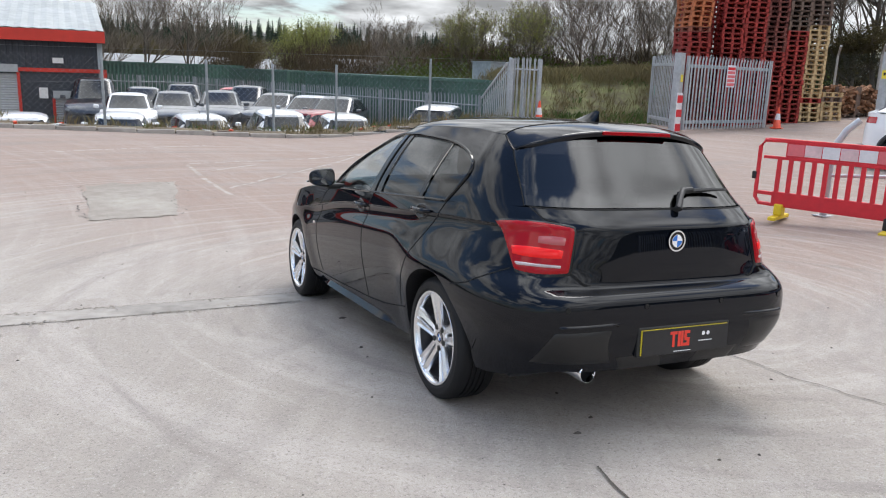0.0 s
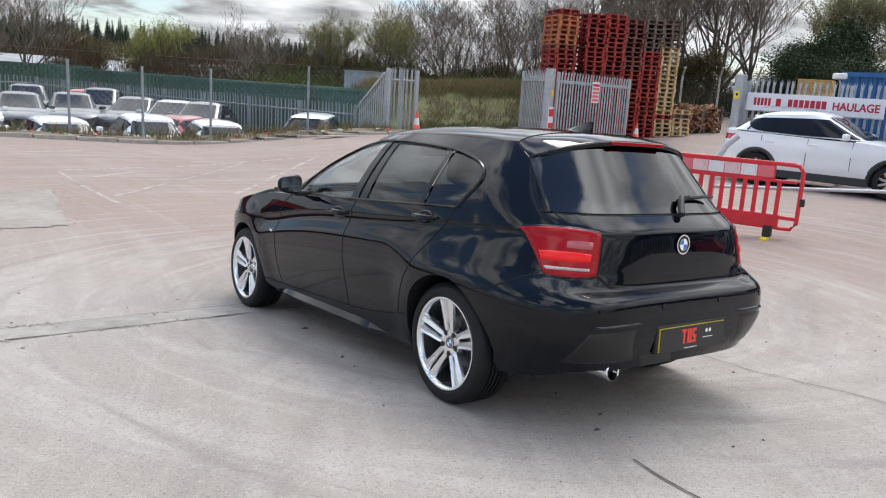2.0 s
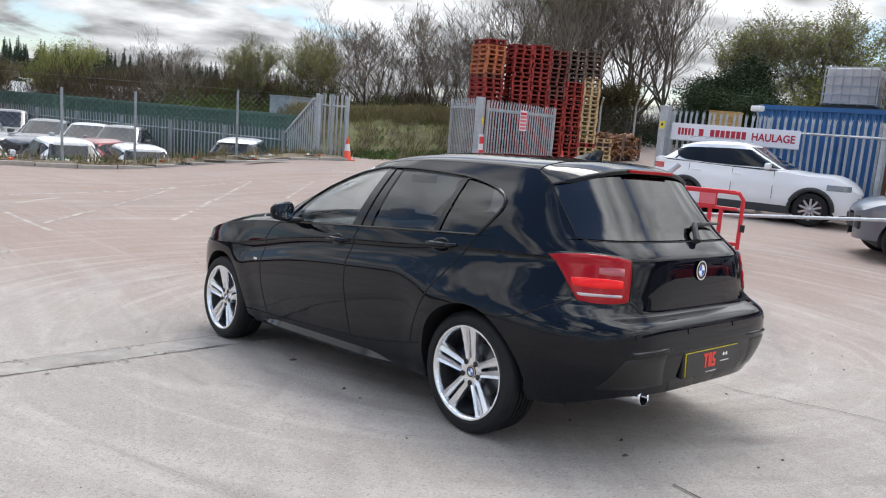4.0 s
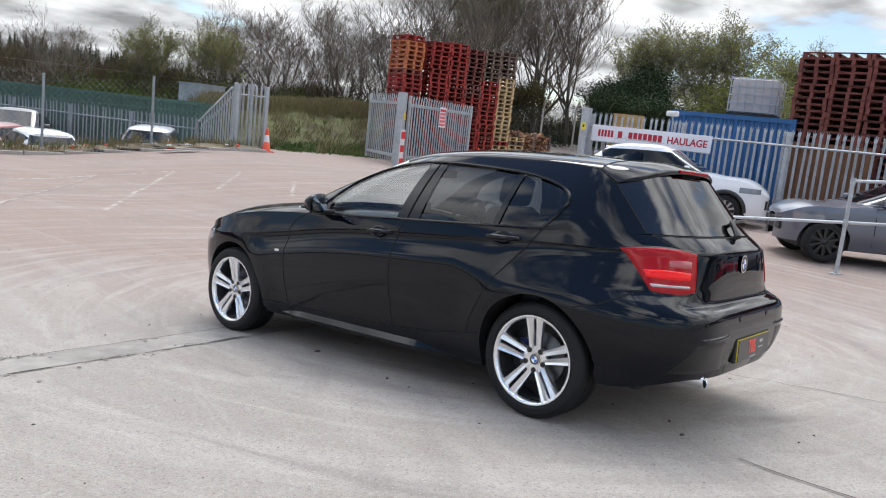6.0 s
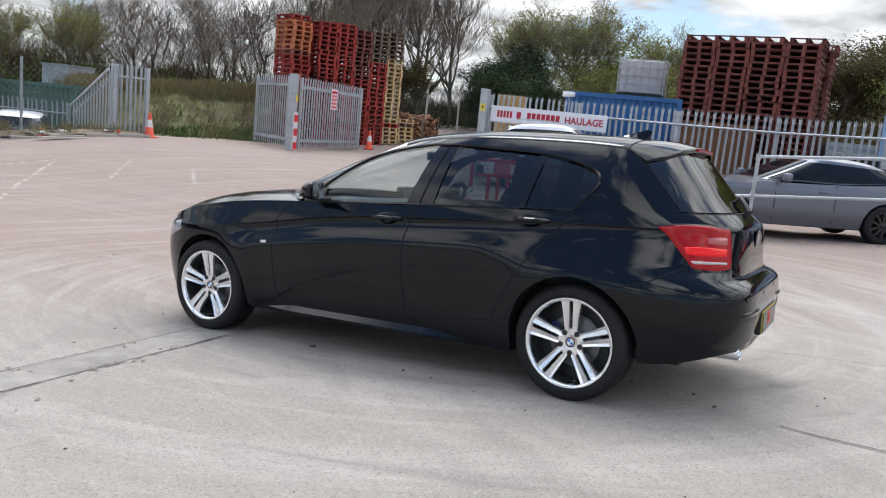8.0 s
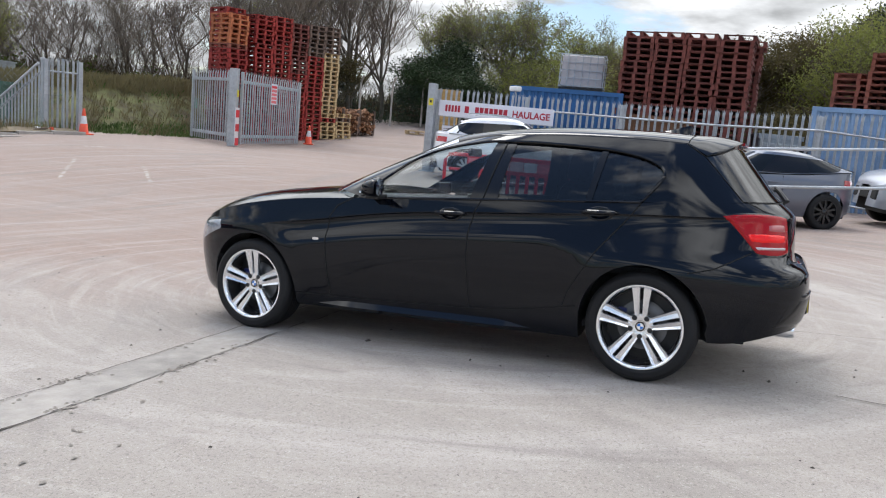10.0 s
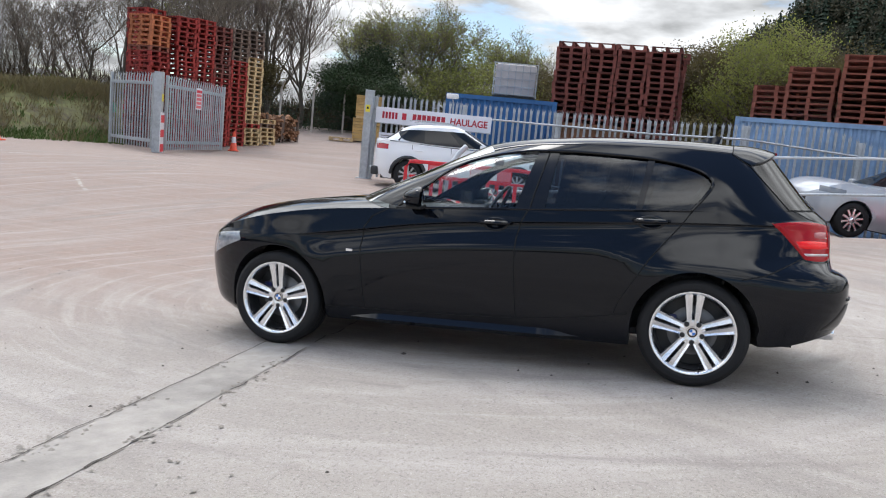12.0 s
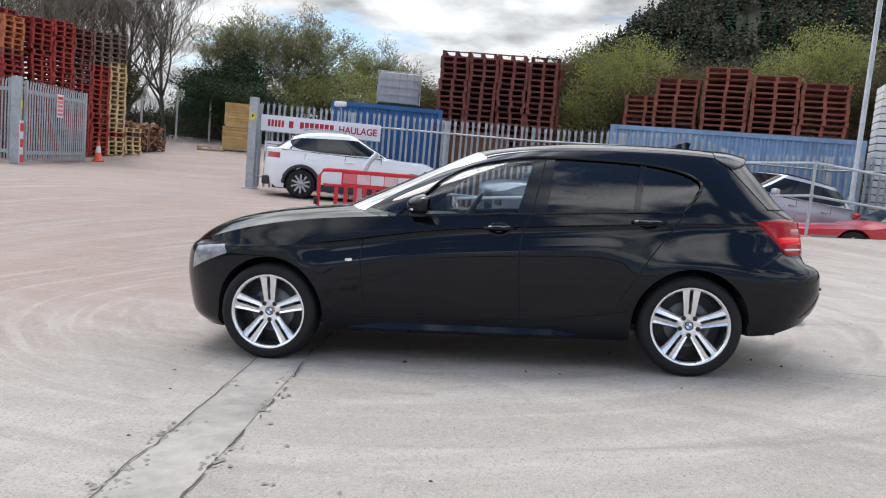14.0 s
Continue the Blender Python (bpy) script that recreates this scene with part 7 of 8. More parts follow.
    if rails:
        for s in (1, -1):
            pts = [(s * rx * 0.90, lerp(ws1 - 0.25, rw1 + 0.15, k / 8), ht + 0.01 + 0.03 * math.sin(math.pi * k / 8) ** 0.3) for k in range(9)]
            part("roof_rail", tubem(pts, 0.014, 6), M_GALV, c, smooth=True)
    part("underside", boxm(-hw * 0.78, y0 + 0.25, 0.20, hw * 0.78, y1 - 0.25, 0.45), M_BLACKP, c)
    if detail:
        for yc in (af, ar):
            for s in (1, -1):
                small_wheel(c, s * (hw - 0.115), yc, tr, s, rim or M_ALLOY)
    return c


def land_pose(x, y, rz, length=2.5):
    """A pose on the land that follows its slope along and across."""
    fx, fy = -math.sin(radians(rz)), math.cos(radians(rz))
    d = length / 2
    zf, zb = land_z(x + fx * d, y + fy * d), land_z(x - fx * d, y - fy * d)
    zl, zr = land_z(x - fy * 0.8, y + fx * 0.8), land_z(x + fy * 0.8, y - fx * 0.8)
    return pose(x, y, (zf + zb) / 2, 0, 0, rz) @ pose(0, 0, 0, math.degrees(math.atan2(zf - zb, length)), math.degrees(math.atan2(zl - zr, 1.6)), 0)


white = car_paint("white", (0.82, 0.83, 0.85))
silver = car_paint("steel_grey", (0.14, 0.155, 0.195), 0.6, 0.32)
grey2 = car_paint("light_grey", (0.44, 0.46, 0.50), 0.4, 0.32)
dark = car_paint("dark_grey", (0.045, 0.05, 0.06), 0.5, 0.3)
redc = car_paint("red", (0.50, 0.012, 0.025), 0.1, 0.3)
maroon = car_paint("maroon", (0.24, 0.012, 0.02), 0.2, 0.3)
midgrey = car_paint("mid_grey", (0.11, 0.118, 0.13), 0.6, 0.32)
M_SUVRIM = material("machined_alloy", (0.45, 0.46, 0.48), 0.35, 0.7)

parked_car(land_pose(12.60, 5.15, 193), white, "white five-door crossover parked by the fence", 4.22, 1.78, 1.56, 2.52, 1.02, 0.98, 0.72, 0.0, -1.45, -1.90, 0.335, quarter=(0.34, 0.35), clad=True, rim=M_SUVRIM, rails=True, doors=4, dlo_top=0.82, name="crossover_car", group="", arc=0.09)
parked_car(land_pose(9.84, 0.10, 30), silver, "steel grey three-door hatchback with black wheels", 3.8, 1.74, 1.37, 2.50, 0.90, 0.85, 0.78, 0.02, -1.30, -1.90, 0.315, rim=M_BLACKRIM, name="compact_car", group="", tail_up=0.06, quarter=(0.30, 0.25), doors=2, dlo_top=0.86, arc=0.12)
parked_car(land_pose(12.3, -4.05, 20), grey2, "light grey crossover with a dark glass roof", 4.40, 1.82, 1.62, 2.65, 1.04, 1.0, 0.70, 0.0, -1.5, -2.0, 0.34, rim=M_ALLOY, roof_mat=M_GLOSSTRIM, doors=4, dlo_top=0.84, name="crossover_car", group="")
parked_car(land_pose(10.6, -6.35, 8), redc, "bright red coupe parked in the dip", 4.45, 1.85, 1.24, 2.6, 0.78, 0.70, 0.45, -0.25, -1.35, -1.95, 0.33, rim=M_ALLOY, name="coupe_car", group="")

LZ = -1.15
lot = [
    (-3.75, 20.3, 2, "white", "white estate car standing in the lower yard", 4.6, 1.46),
    (-1.25, 21.2, -4, "white", "white estate car with a black rear window", 4.5, 1.44),
    (0.75, 20.6, 3, "white", "white hatchback standing behind the mesh fence", 4.3, 1.46),
    (3.05, 20.4, -3, "white", "white people carrier with a wide rear window", 4.4, 1.60),
    (5.05, 20.2, -8, "white", "white hatchback with a dark rear window", 4.2, 1.50),
    (-0.75, 25.6, 176, "white", "white saloon with its bonnet towards the fence", 4.6, 1.44),
    (0.95, 27.6, 172, "mid_grey", "grey saloon parked nose out", 4.6, 1.46),
    (2.75, 28.2, 170, "mid_grey", "mid grey hatchback parked nose out", 4.3, 1.50),
    (4.15, 30.2, 158, "dark_grey", "dark grey crossover parked nose out", 4.5, 1.66),
    (4.75, 27.6, 152, "mid_grey", "mid grey saloon parked at an angle", 4.5, 1.46),
    (5.6, 25.8, 150, "light_grey", "light grey saloon parked at an angle", 4.5, 1.46),
    (6.3, 24.6, 148, "mid_grey", "mid grey estate parked at an angle", 4.5, 1.48),
    (5.3, 22.6, -52, "maroon", "maroon hatchback with a long roof", 4.2, 1.48),
    (4.2, 33.4, 165, "red", "red hatchback at the back of the yard", 4.1, 1.48),
    (-1.75, 28.6, 175, "dark_grey", "dark grey van at the back of the yard", 4.6, 1.85),
    (0.2, 31.6, 175, "mid_grey", "mid grey hatchback at the back of the yard", 4.2, 1.48),
    (1.9, 32.4, 172, "dark_grey", "dark crossover at the back of the yard", 4.4, 1.62),
]
for x, y, rz, key, lab, ln, ht in lot:
    parked_car(pose(x, y, LZ + (0.34 if y > 24 else 0.0), 0, 0, rz), PAINTS[key], lab, ln, 1.78, ht, 2.6, 0.92 + (ht - 1.47) * 0.4, 0.84 + (ht - 1.47) * 0.4, 0.78, -0.12, -1.50, -ln / 2 + 0.16, 0.32, group="cars in the lower yard", doors=4, tail_up=0.03)
parked_car(pose(8.35, 19.75, land_z(8.35, 19.75), 0, 0, -38), dark, "dark small hatchback with a white roof", 3.7, 1.70, 1.46, 2.47, 0.92, 0.88, 0.75, 0.45, -1.45, -1.78, 0.31, roof_mat=white, group="cars in the lower yard", tail_up=0.02)

# ---- lower yard: kerb, mesh fence, far fences, containers, workshop ----
M_KERB = material("kerb_concrete", (0.36, 0.33, 0.30), 0.9, var=0.25, scale=8, bump=0.3)
M_SOIL = material("verge_soil", (0.17, 0.13, 0.09), 0.95, var=0.4, scale=6, bump=0.5, bump_scale=25, color2=(0.25, 0.20, 0.13))
M_DARKCLAD = material("dark_slate_cladding", (0.030, 0.036, 0.048), 0.55, var=0.2, scale=3)
M_REDCLAD = material("red_fascia_paint", (0.52, 0.030, 0.016), 0.5, var=0.12, scale=4)
M_ROOFGREY = material("grey_sheet_roof", (0.38, 0.40, 0.40), 0.7, var=0.2, scale=3)
M_SHUTTER = material("roller_shutter_grey", (0.38, 0.40, 0.41), 0.55, 0.2, var=0.12, scale=6)
M_ROOFWHITE = material("pale_sheet_roof", (0.30, 0.31, 0.315), 0.7, var=0.2, scale=0.8)
M_GLASSDARK = material("dark_opening", (0.02, 0.02, 0.02), 0.8)

kb = root("kerb", Matrix.Identity(4), "low pale concrete kerb along the verge", "kerb", kind="structure")
for k in range(25):
    xa = -13.0 + 0.92 * k
    xb = xa + 0.90
    ya, yb = kerb_y(xa), kerb_y(xb)
    rz = math.degrees(math.atan2(yb - ya, xb - xa))
    part("kerb_stone", boxm(0, 0, -0.15, 0.895, 0.14, 0.09, bevel=0.012, m=pose(xa, ya, ground_z(xa, ya), 0, 0, rz)), M_KERB, kb)
# verge strip behind the kerb
v, f = sheet(60, 6, lambda a, b: (lerp(-13, 9.9, a), kerb_y(lerp(-13, 9.9, a)) + lerp(0.13, 1.15, b), ground_z(lerp(-13, 9.9, a), 17.4) + 0.06 + 0.12 * math.sin(math.pi * b) * (0.7 + 0.5 * noise.noise((a * 22, b * 3, 0))) - 0.12 * b ** 3))
tagged(mesh_obj("verge", v, f, M_SOIL), "rough soil verge with weeds and litter", "verge", kind="structure")


def tuft_field(name, spots, mat, label, category, hmin, hmax, blades, wid, spread, lean=0.5, seed=3):
    """Grass and dead stalks as many thin blades in one mesh."""
    rnd = random.Random(seed)
    V, F = [], []
    for x, y, z, s in spots:
        for k in range(blades):
            a = rnd.uniform(0, 2 * math.pi)
            h = rnd.uniform(hmin, hmax) * s
            bx, by = x + rnd.gauss(0, spread), y + rnd.gauss(0, spread)
            dx, dy = math.cos(a), math.sin(a)
            l = rnd.uniform(0.1, lean) * h
            i = len(V)
            V += [(bx - dy * wid, by + dx * wid, z - 0.02), (bx + dy * wid, by - dx * wid, z - 0.02), (bx + dx * l * 0.4 + dy * wid * 0.7, by + dy * l * 0.4 - dx * wid * 0.7, z + h * 0.6), (bx + dx * l, by + dy * l, z + h)]
            F += [(i, i + 1, i + 2), (i, i + 2, i + 3)]
    return tagged(mesh_obj(name, V, F, mat, smooth=False), label, category, kind="stuff")


M_GRASSDRY = material("dry_grass", (0.27, 0.21, 0.11), 0.9, var=0.35, scale=3, color2=(0.20, 0.17, 0.07))
M_GRASSGREEN = material("green_weeds", (0.07, 0.12, 0.022), 0.9, var=0.35, scale=3)
rnd = random.Random(5)
spots = []
for k in range(230):
    x = rnd.uniform(-12.5, 9.8)
    o = rnd.uniform(0.2, 1.1)
    spots.append((x, kerb_y(x) + o, ground_z(x, 17.4) + 0.08, rnd.choice((0.5, 0.8, 1.0, 1.6))))
tuft_field("verge_grass", spots, M_GRASSDRY, "dry straw-coloured verge grass and dead stalks", "grass", 0.06, 0.22, 22, 0.006, 0.10)
spots = [(x, kerb_y(x) + rnd.uniform(0.2, 1.0), ground_z(x, 17.4) + 0.08, 1.0) for x in [rnd.uniform(-12.5, 9.8) for k in range(24)]]
tuft_field("verge_weeds", spots, M_GRASSGREEN, "green weeds on the verge", "grass", 0.06, 0.20, 22, 0.010, 0.12, 0.9, 8)
# litter on the verge
me_l = [mesh_of(boxm(-a, -b, 0, a, b, h_, bevel=0.004), mt) for a, b, h_, mt in ((0.10, 0.06, 0.05, M_WHITEP), (0.16, 0.09, 0.03, M_KERB), (0.05, 0.04, 0.07, M_CONE), (0.22, 0.05, 0.03, M_GREYWOOD))]
for k in range(46):
    x = rnd.uniform(-9, 9.6)
    ob = linked("litter", rnd.choice(me_l), None, pose(x, kerb_y(x) + rnd.uniform(0.22, 0.75), ground_z(x, 17.4) + 0.085, rnd.uniform(-12, 12), rnd.uniform(-12, 12), rnd.uniform(0, 180)))
    tagged(ob, "scrap of litter lying on the verge", "litter", "verge litter")
ob = part("loose_board", boxm(-0.85, -0.10, 0, 0.85, 0.10, 0.03, m=pose(7.5, 16.35, ground_z(7.5, 16.35) + 0.005, 0, 0, -4)), M_KERB)
tagged(ob, "pale flat board lying by the kerb", "board")

# chain-link fence
cl_f = root("mesh_fence", Matrix.Identity(4), "chain-link fence on slim grey posts", "fence")
px_list = [-12.5, -9.6, -6.7, -4.2, -1.75, 0.75, 2.45, 4.15, 6.85, 9.75]
FZ = -0.02
for k, x in enumerate(px_list):
    y = kerb_y(x) + 0.55
    z = ground_z(x, 17.4)
    part("post", tubem([(x, y, z - 0.1), (x + random.uniform(-0.05, 0.05), y, z + 1.92)], 0.035, 8), M_GALV_DULL, cl_f, smooth=True)
V, F = [], []
L0, L1 = px_list[0], px_list[-1]
hgt, pit = 1.70, 0.16
nw = int((L1 - L0 + hgt) / pit)


def wire(x0, z0, x1, z1, r=0.0022):
    i = len(V)
    for (x, z) in ((x0, z0), (x1, z1)):
        y = kerb_y(x) + 0.52
        zz = ground_z(x, 17.4) + 0.12 + z
        V.extend([(x - r, y, zz), (x + r, y, zz), (x, y - 1.6 * r, zz + r)])
    F.extend([(i, i + 1, i + 4, i + 3), (i + 1, i + 2, i + 5, i + 4), (i + 2, i, i + 3, i + 5)])


for k in range(nw):
    xs_ = L0 - hgt + k * pit
    for a, b in (((xs_, 0.0), (xs_ + hgt, hgt)), ((xs_ + hgt, 0.0), (xs_, hgt))):
        (xa, za), (xb, zb) = a, b
        if min(xa, xb) > L0 and max(xa, xb) < L1:
            wire(xa, za, xb, zb)
for z in (0.0, hgt / 2, hgt):
    wire(L0, z, L1, z, 0.004)
mesh_obj("wire_mesh", V, F, M_GALV_DULL, cl_f, smooth=False)

# tall end panel and the fence that falls away behind it
palisade("palisade_fence", (9.66, 17.56), (10.40, 17.14), 2.25, "tall grey palisade panel beside the bank", "fence", gap=0.115, zf=lambda x, y: -0.05, group="lower yard fence")
rk = root("palisade_fence", Matrix.Identity(4), "grey palisade fence whose top falls with the slope", "fence", "lower yard fence")
for k in range(13):
    q = (k + 0.5) / 13
    zb = lerp(-0.05, LZ, smooth01(0.0, 0.5, q))
    linked("pale", pale_mesh(lerp(2.15, 1.0, q) - zb - 0.05), rk, pose(lerp(9.62, 9.74, q), lerp(17.68, 19.5, q), zb, 0, 0, -86))
part("rail", tubem([(9.62, 17.68, 1.80), (9.74, 19.5, 0.66)], 0.028, 6), M_GALV, rk)
part("post", boxm(-0.05, -0.04, -0.1, 0.05, 0.04, 2.2, bevel=0.004, m=pose(9.63, 17.62, -0.02, 0, 0, -30)), M_GALV, rk)
br = root("fence_brace", Matrix.Identity(4), "sloping galvanised brace at the end of the fence", "brace", "lower yard fence")
part("bar", tubem([(9.56, 17.70, 2.02), (9.68, 19.5, 0.90)], 0.035, 6), M_GALV, br)
palisade("palisade_fence", (3.4, 40.0), (9.72, 19.6), 2.15, "dull grey palisade fence along the lower yard", "fence", gap=0.17, zf=lambda x, y: LZ, mat=M_GALV_DULL, group="lower yard fence")
palisade("palisade_fence", (-16.0, 36.5), (3.4, 40.0), 2.20, "dull grey palisade fence at the back of the lower yard", "fence", gap=0.19, zf=lambda x, y: LZ, mat=M_GALV_DULL, group="lower yard fence")
container("shipping_container", pose(12.7, 20.9, LZ, 0, 0, 105), 12.2, 2.44, 2.62, M_GREENC, "long dark green shipping container behind the fence")
container("shipping_container", pose(9.0, 33.9, LZ, 0, 0, 105), 6.1, 2.44, 2.66, M_GREENC, "dark green shipping container behind the fence")
container("shipping_container", pose(6.2, 43.0, LZ, 0, 0, 178), 12.2, 2.44, 2.80, M_GREENC, "dark green shipping container at the back of the yard")
container("shipping_container", pose(-6.2, 43.2, LZ, 0, 0, 178), 12.2, 2.44, 2.75, M_GREENC, "dark green shipping container at the back of the yard")
gb = root("water_tank", pose(12.0, 23.0, LZ + 2.62, 0, 0, 15), "grey square water tank on the container", "tank")
part("body", boxm(-0.65, -0.5, 0, 0.65, 0.5, 0.62, bevel=0.02), M_GALV_DULL, gb)
part("lid", boxm(-0.68, -0.53, 0.62, 0.68, 0.53, 0.66), M_GALV_DULL, gb)

# workshop with red fascia
wk = root("workshop", pose(-1.35, 30.0, LZ, 0, 0, 0), "dark clad workshop with red fascia and grey roller shutters", "building")
W0, H0 = 16.0, 3.75


def clad(x0, x1, y, z0, z1, mat, nm="cladding"):
    n = max(2, round((x1 - x0) / 0.2))
    V, F = [], []
    for k in range(n):
        s = x0 + (x1 - x0) * k / n
        st = (x1 - x0) / n
        for dx, dy in ((0, 0), (0.35, 0), (0.5, -0.035), (0.85, -0.035)):
            for z in (z0, z1):
                V.append((s + dx * st, y + dy, z))
    m_ = len(V) // 2
    F = [(2 * k, 2 * k + 2, 2 * k + 3, 2 * k + 1) for k in range(m_ - 1)]
    return mesh_obj(nm, V, F, mat, wk, smooth=False)


part("wall", boxm(-W0, 0.0, 0, 0, 12, H0 - 0.3), M_DARKCLAD, wk)
clad(-W0, 0, -0.01, 2.45, H0 - 0.3, M_DARKCLAD)
part("fascia", boxm(-W0 - 0.2, -0.45, H0 - 0.30, 0.12, -0.30, H0 + 0.12, bevel=0.01), M_REDCLAD, wk, "bright red fascia")
part("soffit", boxm(-W0 - 0.2, -0.30, H0 - 0.30, 0.1, 0.0, H0 - 0.26), M_DARKCLAD, wk)
V, F = [], []
n = 76
for k in range(n + 1):
    x = -W0 - 0.2 + (W0 + 0.3) * k / n
    d = 0.03 if k % 2 else 0.0
    V += [(x, -0.40, H0 + 0.14 + d), (x - 0.05, 6.0, H0 + 1.55 + d)]
F = [(2 * k, 2 * k + 2, 2 * k + 3, 2 * k + 1) for k in range(n)]
mesh_obj("roof", V, F, M_ROOFGREY, wk, "grey sheet roof", smooth=False)
part("roof_back", boxm(-W0, 6.0, H0, 0, 12, H0 + 1.5), M_ROOFGREY, wk)
part("corner_trim", boxm(-0.16, -0.06, 0, 0.02, 0.0, H0 - 0.3), M_GALV_DULL, wk)
part("red_band", boxm(-W0, -0.09, 2.33, 0.0, -0.03, 2.47), M_REDCLAD, wk)
part("red_corner", boxm(0.0, -0.09, 0.0, 0.14, -0.02, 2.47), M_REDCLAD, wk)


def shutter(x0, x1, h, nm):
    d = new(nm)
    d.parent = wk
    tagged(d, "grey roller shutter door")
    n = int(h / 0.09)
    V, F = [], []
    for k in range(n):
        for z, y in ((0, -0.03), (0.045, -0.055), (0.085, -0.03)):
            V += [(x0, y, k * 0.09 + z), (x1, y, k * 0.09 + z)]
    F = [(2 * k, 2 * k + 1, 2 * k + 3, 2 * k + 2) for k in range(len(V) // 2 - 1)]
    mesh_obj("slats", V, F, M_SHUTTER, d, smooth=False)
    part("head_box", boxm(x0 - 0.06, -0.20, h, x1 + 0.06, 0.0, h + 0.28), M_SHUTTER, d)
    for x in (x0 - 0.10, x1):
        part("guide", boxm(x, -0.07, 0, x + 0.10, 0.0, h), M_REDCLAD, d)


shutter(-1.72, -0.26, 1.36, "small_shutter_door")
shutter(-6.9, -2.95, 2.30, "large_shutter_door")
part("white_notice", boxm(-2.25, -0.05, 1.35, -1.95, -0.035, 1.75), M_WHITEP, wk)
part("wall_light", boxm(-1.72, -0.16, 2.66, -1.35, -0.05, 2.86, bevel=0.01), M_WHITEP, wk)

# long pale roofs beyond
for x0, y0_, ln, wd, hh, rz in ((-3.0, 58, 26, 12, 2.9, 4), (16.0, 66, 22, 12, 3.3, 8), (-30, 62, 22, 12, 3.1, 2)):
    sh = root("long_shed", pose(x0, y0_, LZ, 0, 0, rz), "long low shed with a pale sheet roof", "building", "far sheds")
    part("wall", boxm(0, 0, 0, ln, wd, hh - 0.7), M_DARKCLAD, sh)
    V = [(-0.3, -0.4, hh - 0.75), (ln + 0.3, -0.4, hh - 0.75), (ln + 0.3, wd / 2, hh + 0.5), (-0.3, wd / 2, hh + 0.5), (-0.3, wd + 0.4, hh - 0.75), (ln + 0.3, wd + 0.4, hh - 0.75)]
    mesh_obj("roof", V, [(0, 1, 2, 3), (3, 2, 5, 4)], M_ROOFWHITE, sh, "pale sheet roof", smooth=False)
    for k in range(5):
        part("window", boxm(ln * (k + 0.3) / 5, -0.03, 0.9, ln * (k + 0.6) / 5, 0.0, 1.7), M_GLASSDARK, sh)

# mesh fence behind the log piles
cf = root("mesh_fence", Matrix.Identity(4), "tall chain-link fence with cranked concrete posts", "fence")
ca, cb = Vector((22.5, 20.5)), Vector((31.0, 13.5))
V, F = [], []
for k in range(8):
    q = ca.lerp(cb, k / 7)
    z = ground_z(q.x, q.y)
    part("post", tubem([(q.x, q.y, z - 0.1), (q.x, q.y, z + 1.9), (q.x - 0.28, q.y - 0.3, z + 2.25)], 0.05, 6), M_KERB, cf)
dd = cb - ca
for k in range(150):
    for s in (1, -1):
        t0 = k / 150
        t1 = t0 + s * 1.9 / dd.length
        if 0 <= t1 <= 1:
            i = len(V)
            for t, zz in ((t0, 0.05), (t1, 1.95)):
                q = ca.lerp(cb, t)
                z = ground_z(q.x, q.y) + zz
                V.extend([(q.x - 0.003, q.y, z), (q.x + 0.003, q.y, z), (q.x, q.y - 0.004, z + 0.003)])
            F.extend([(i, i + 1, i + 4, i + 3), (i + 1, i + 2, i + 5, i + 4), (i + 2, i, i + 3, i + 5)])
mesh_obj("wire_mesh", V, F, material("dark_green_wire", (0.03, 0.05, 0.04), 0.6), cf, smooth=False)

# clutter between fence and containers
for k, (x, y, w, h, mt, lab) in enumerate(((15.4, -0.55, 0.9, 1.5, M_BLACKP, "dark machine part stored behind the fence"), (16.4, -0.3, 1.2, 1.75, M_GALV_DULL, "grey steel cage behind the fence"), (12.6, -8.4, 1.1, 1.6, M_BLACKP, "dark wrapped goods behind the fence"))):
    o = root("stored_goods", pose(x, y, land_z(x, y), 0, 0, 12 * k), lab, "goods")
    part("body", boxm(-w / 2, -0.5, 0.1, w / 2, 0.5, h, bevel=0.05), mt, o)
    part("skid", boxm(-w / 2, -0.5, 0, w / 2, 0.5, 0.1), M_GREYWOOD, o)
    part("top_frame", boxm(-w / 2 - 0.03, -0.53, h - 0.1, w / 2 + 0.03, 0.53, h + 0.02, bevel=0.01), M_GALV_DULL, o)

# ---- bank, trees, woods, hill ----
M_BANK = material("grassy_bank", (0.185, 0.128, 0.088), 0.95, var=0.65, scale=4.5, bump=1.0, bump_scale=11, color2=(0.19, 0.20, 0.075), var_scale2=1.5)


def bank_z(x, y):
    """Bank of spoil behind the gates."""
    base = 17.7 - 0.22 * (x - 10.6)
    k = smooth01(0.0, 3.6, y - base)
    w = smooth01(10.4, 11.6, x) * (1 - smooth01(20.0, 27.0, x))
    fall = smooth01(4.6, 8.5, y - base)
    return 0.1 - 1.4 * fall + (1 - fall) * (1.45 + 0.05 * (x - 12) + 0.20 * noise.noise((x * 0.9, y * 0.9, 0)) + 0.10 * noise.noise((x * 2.6, y * 2.6, 2)) + 0.05 * noise.noise((x * 6, y * 6, 5))) * k * w


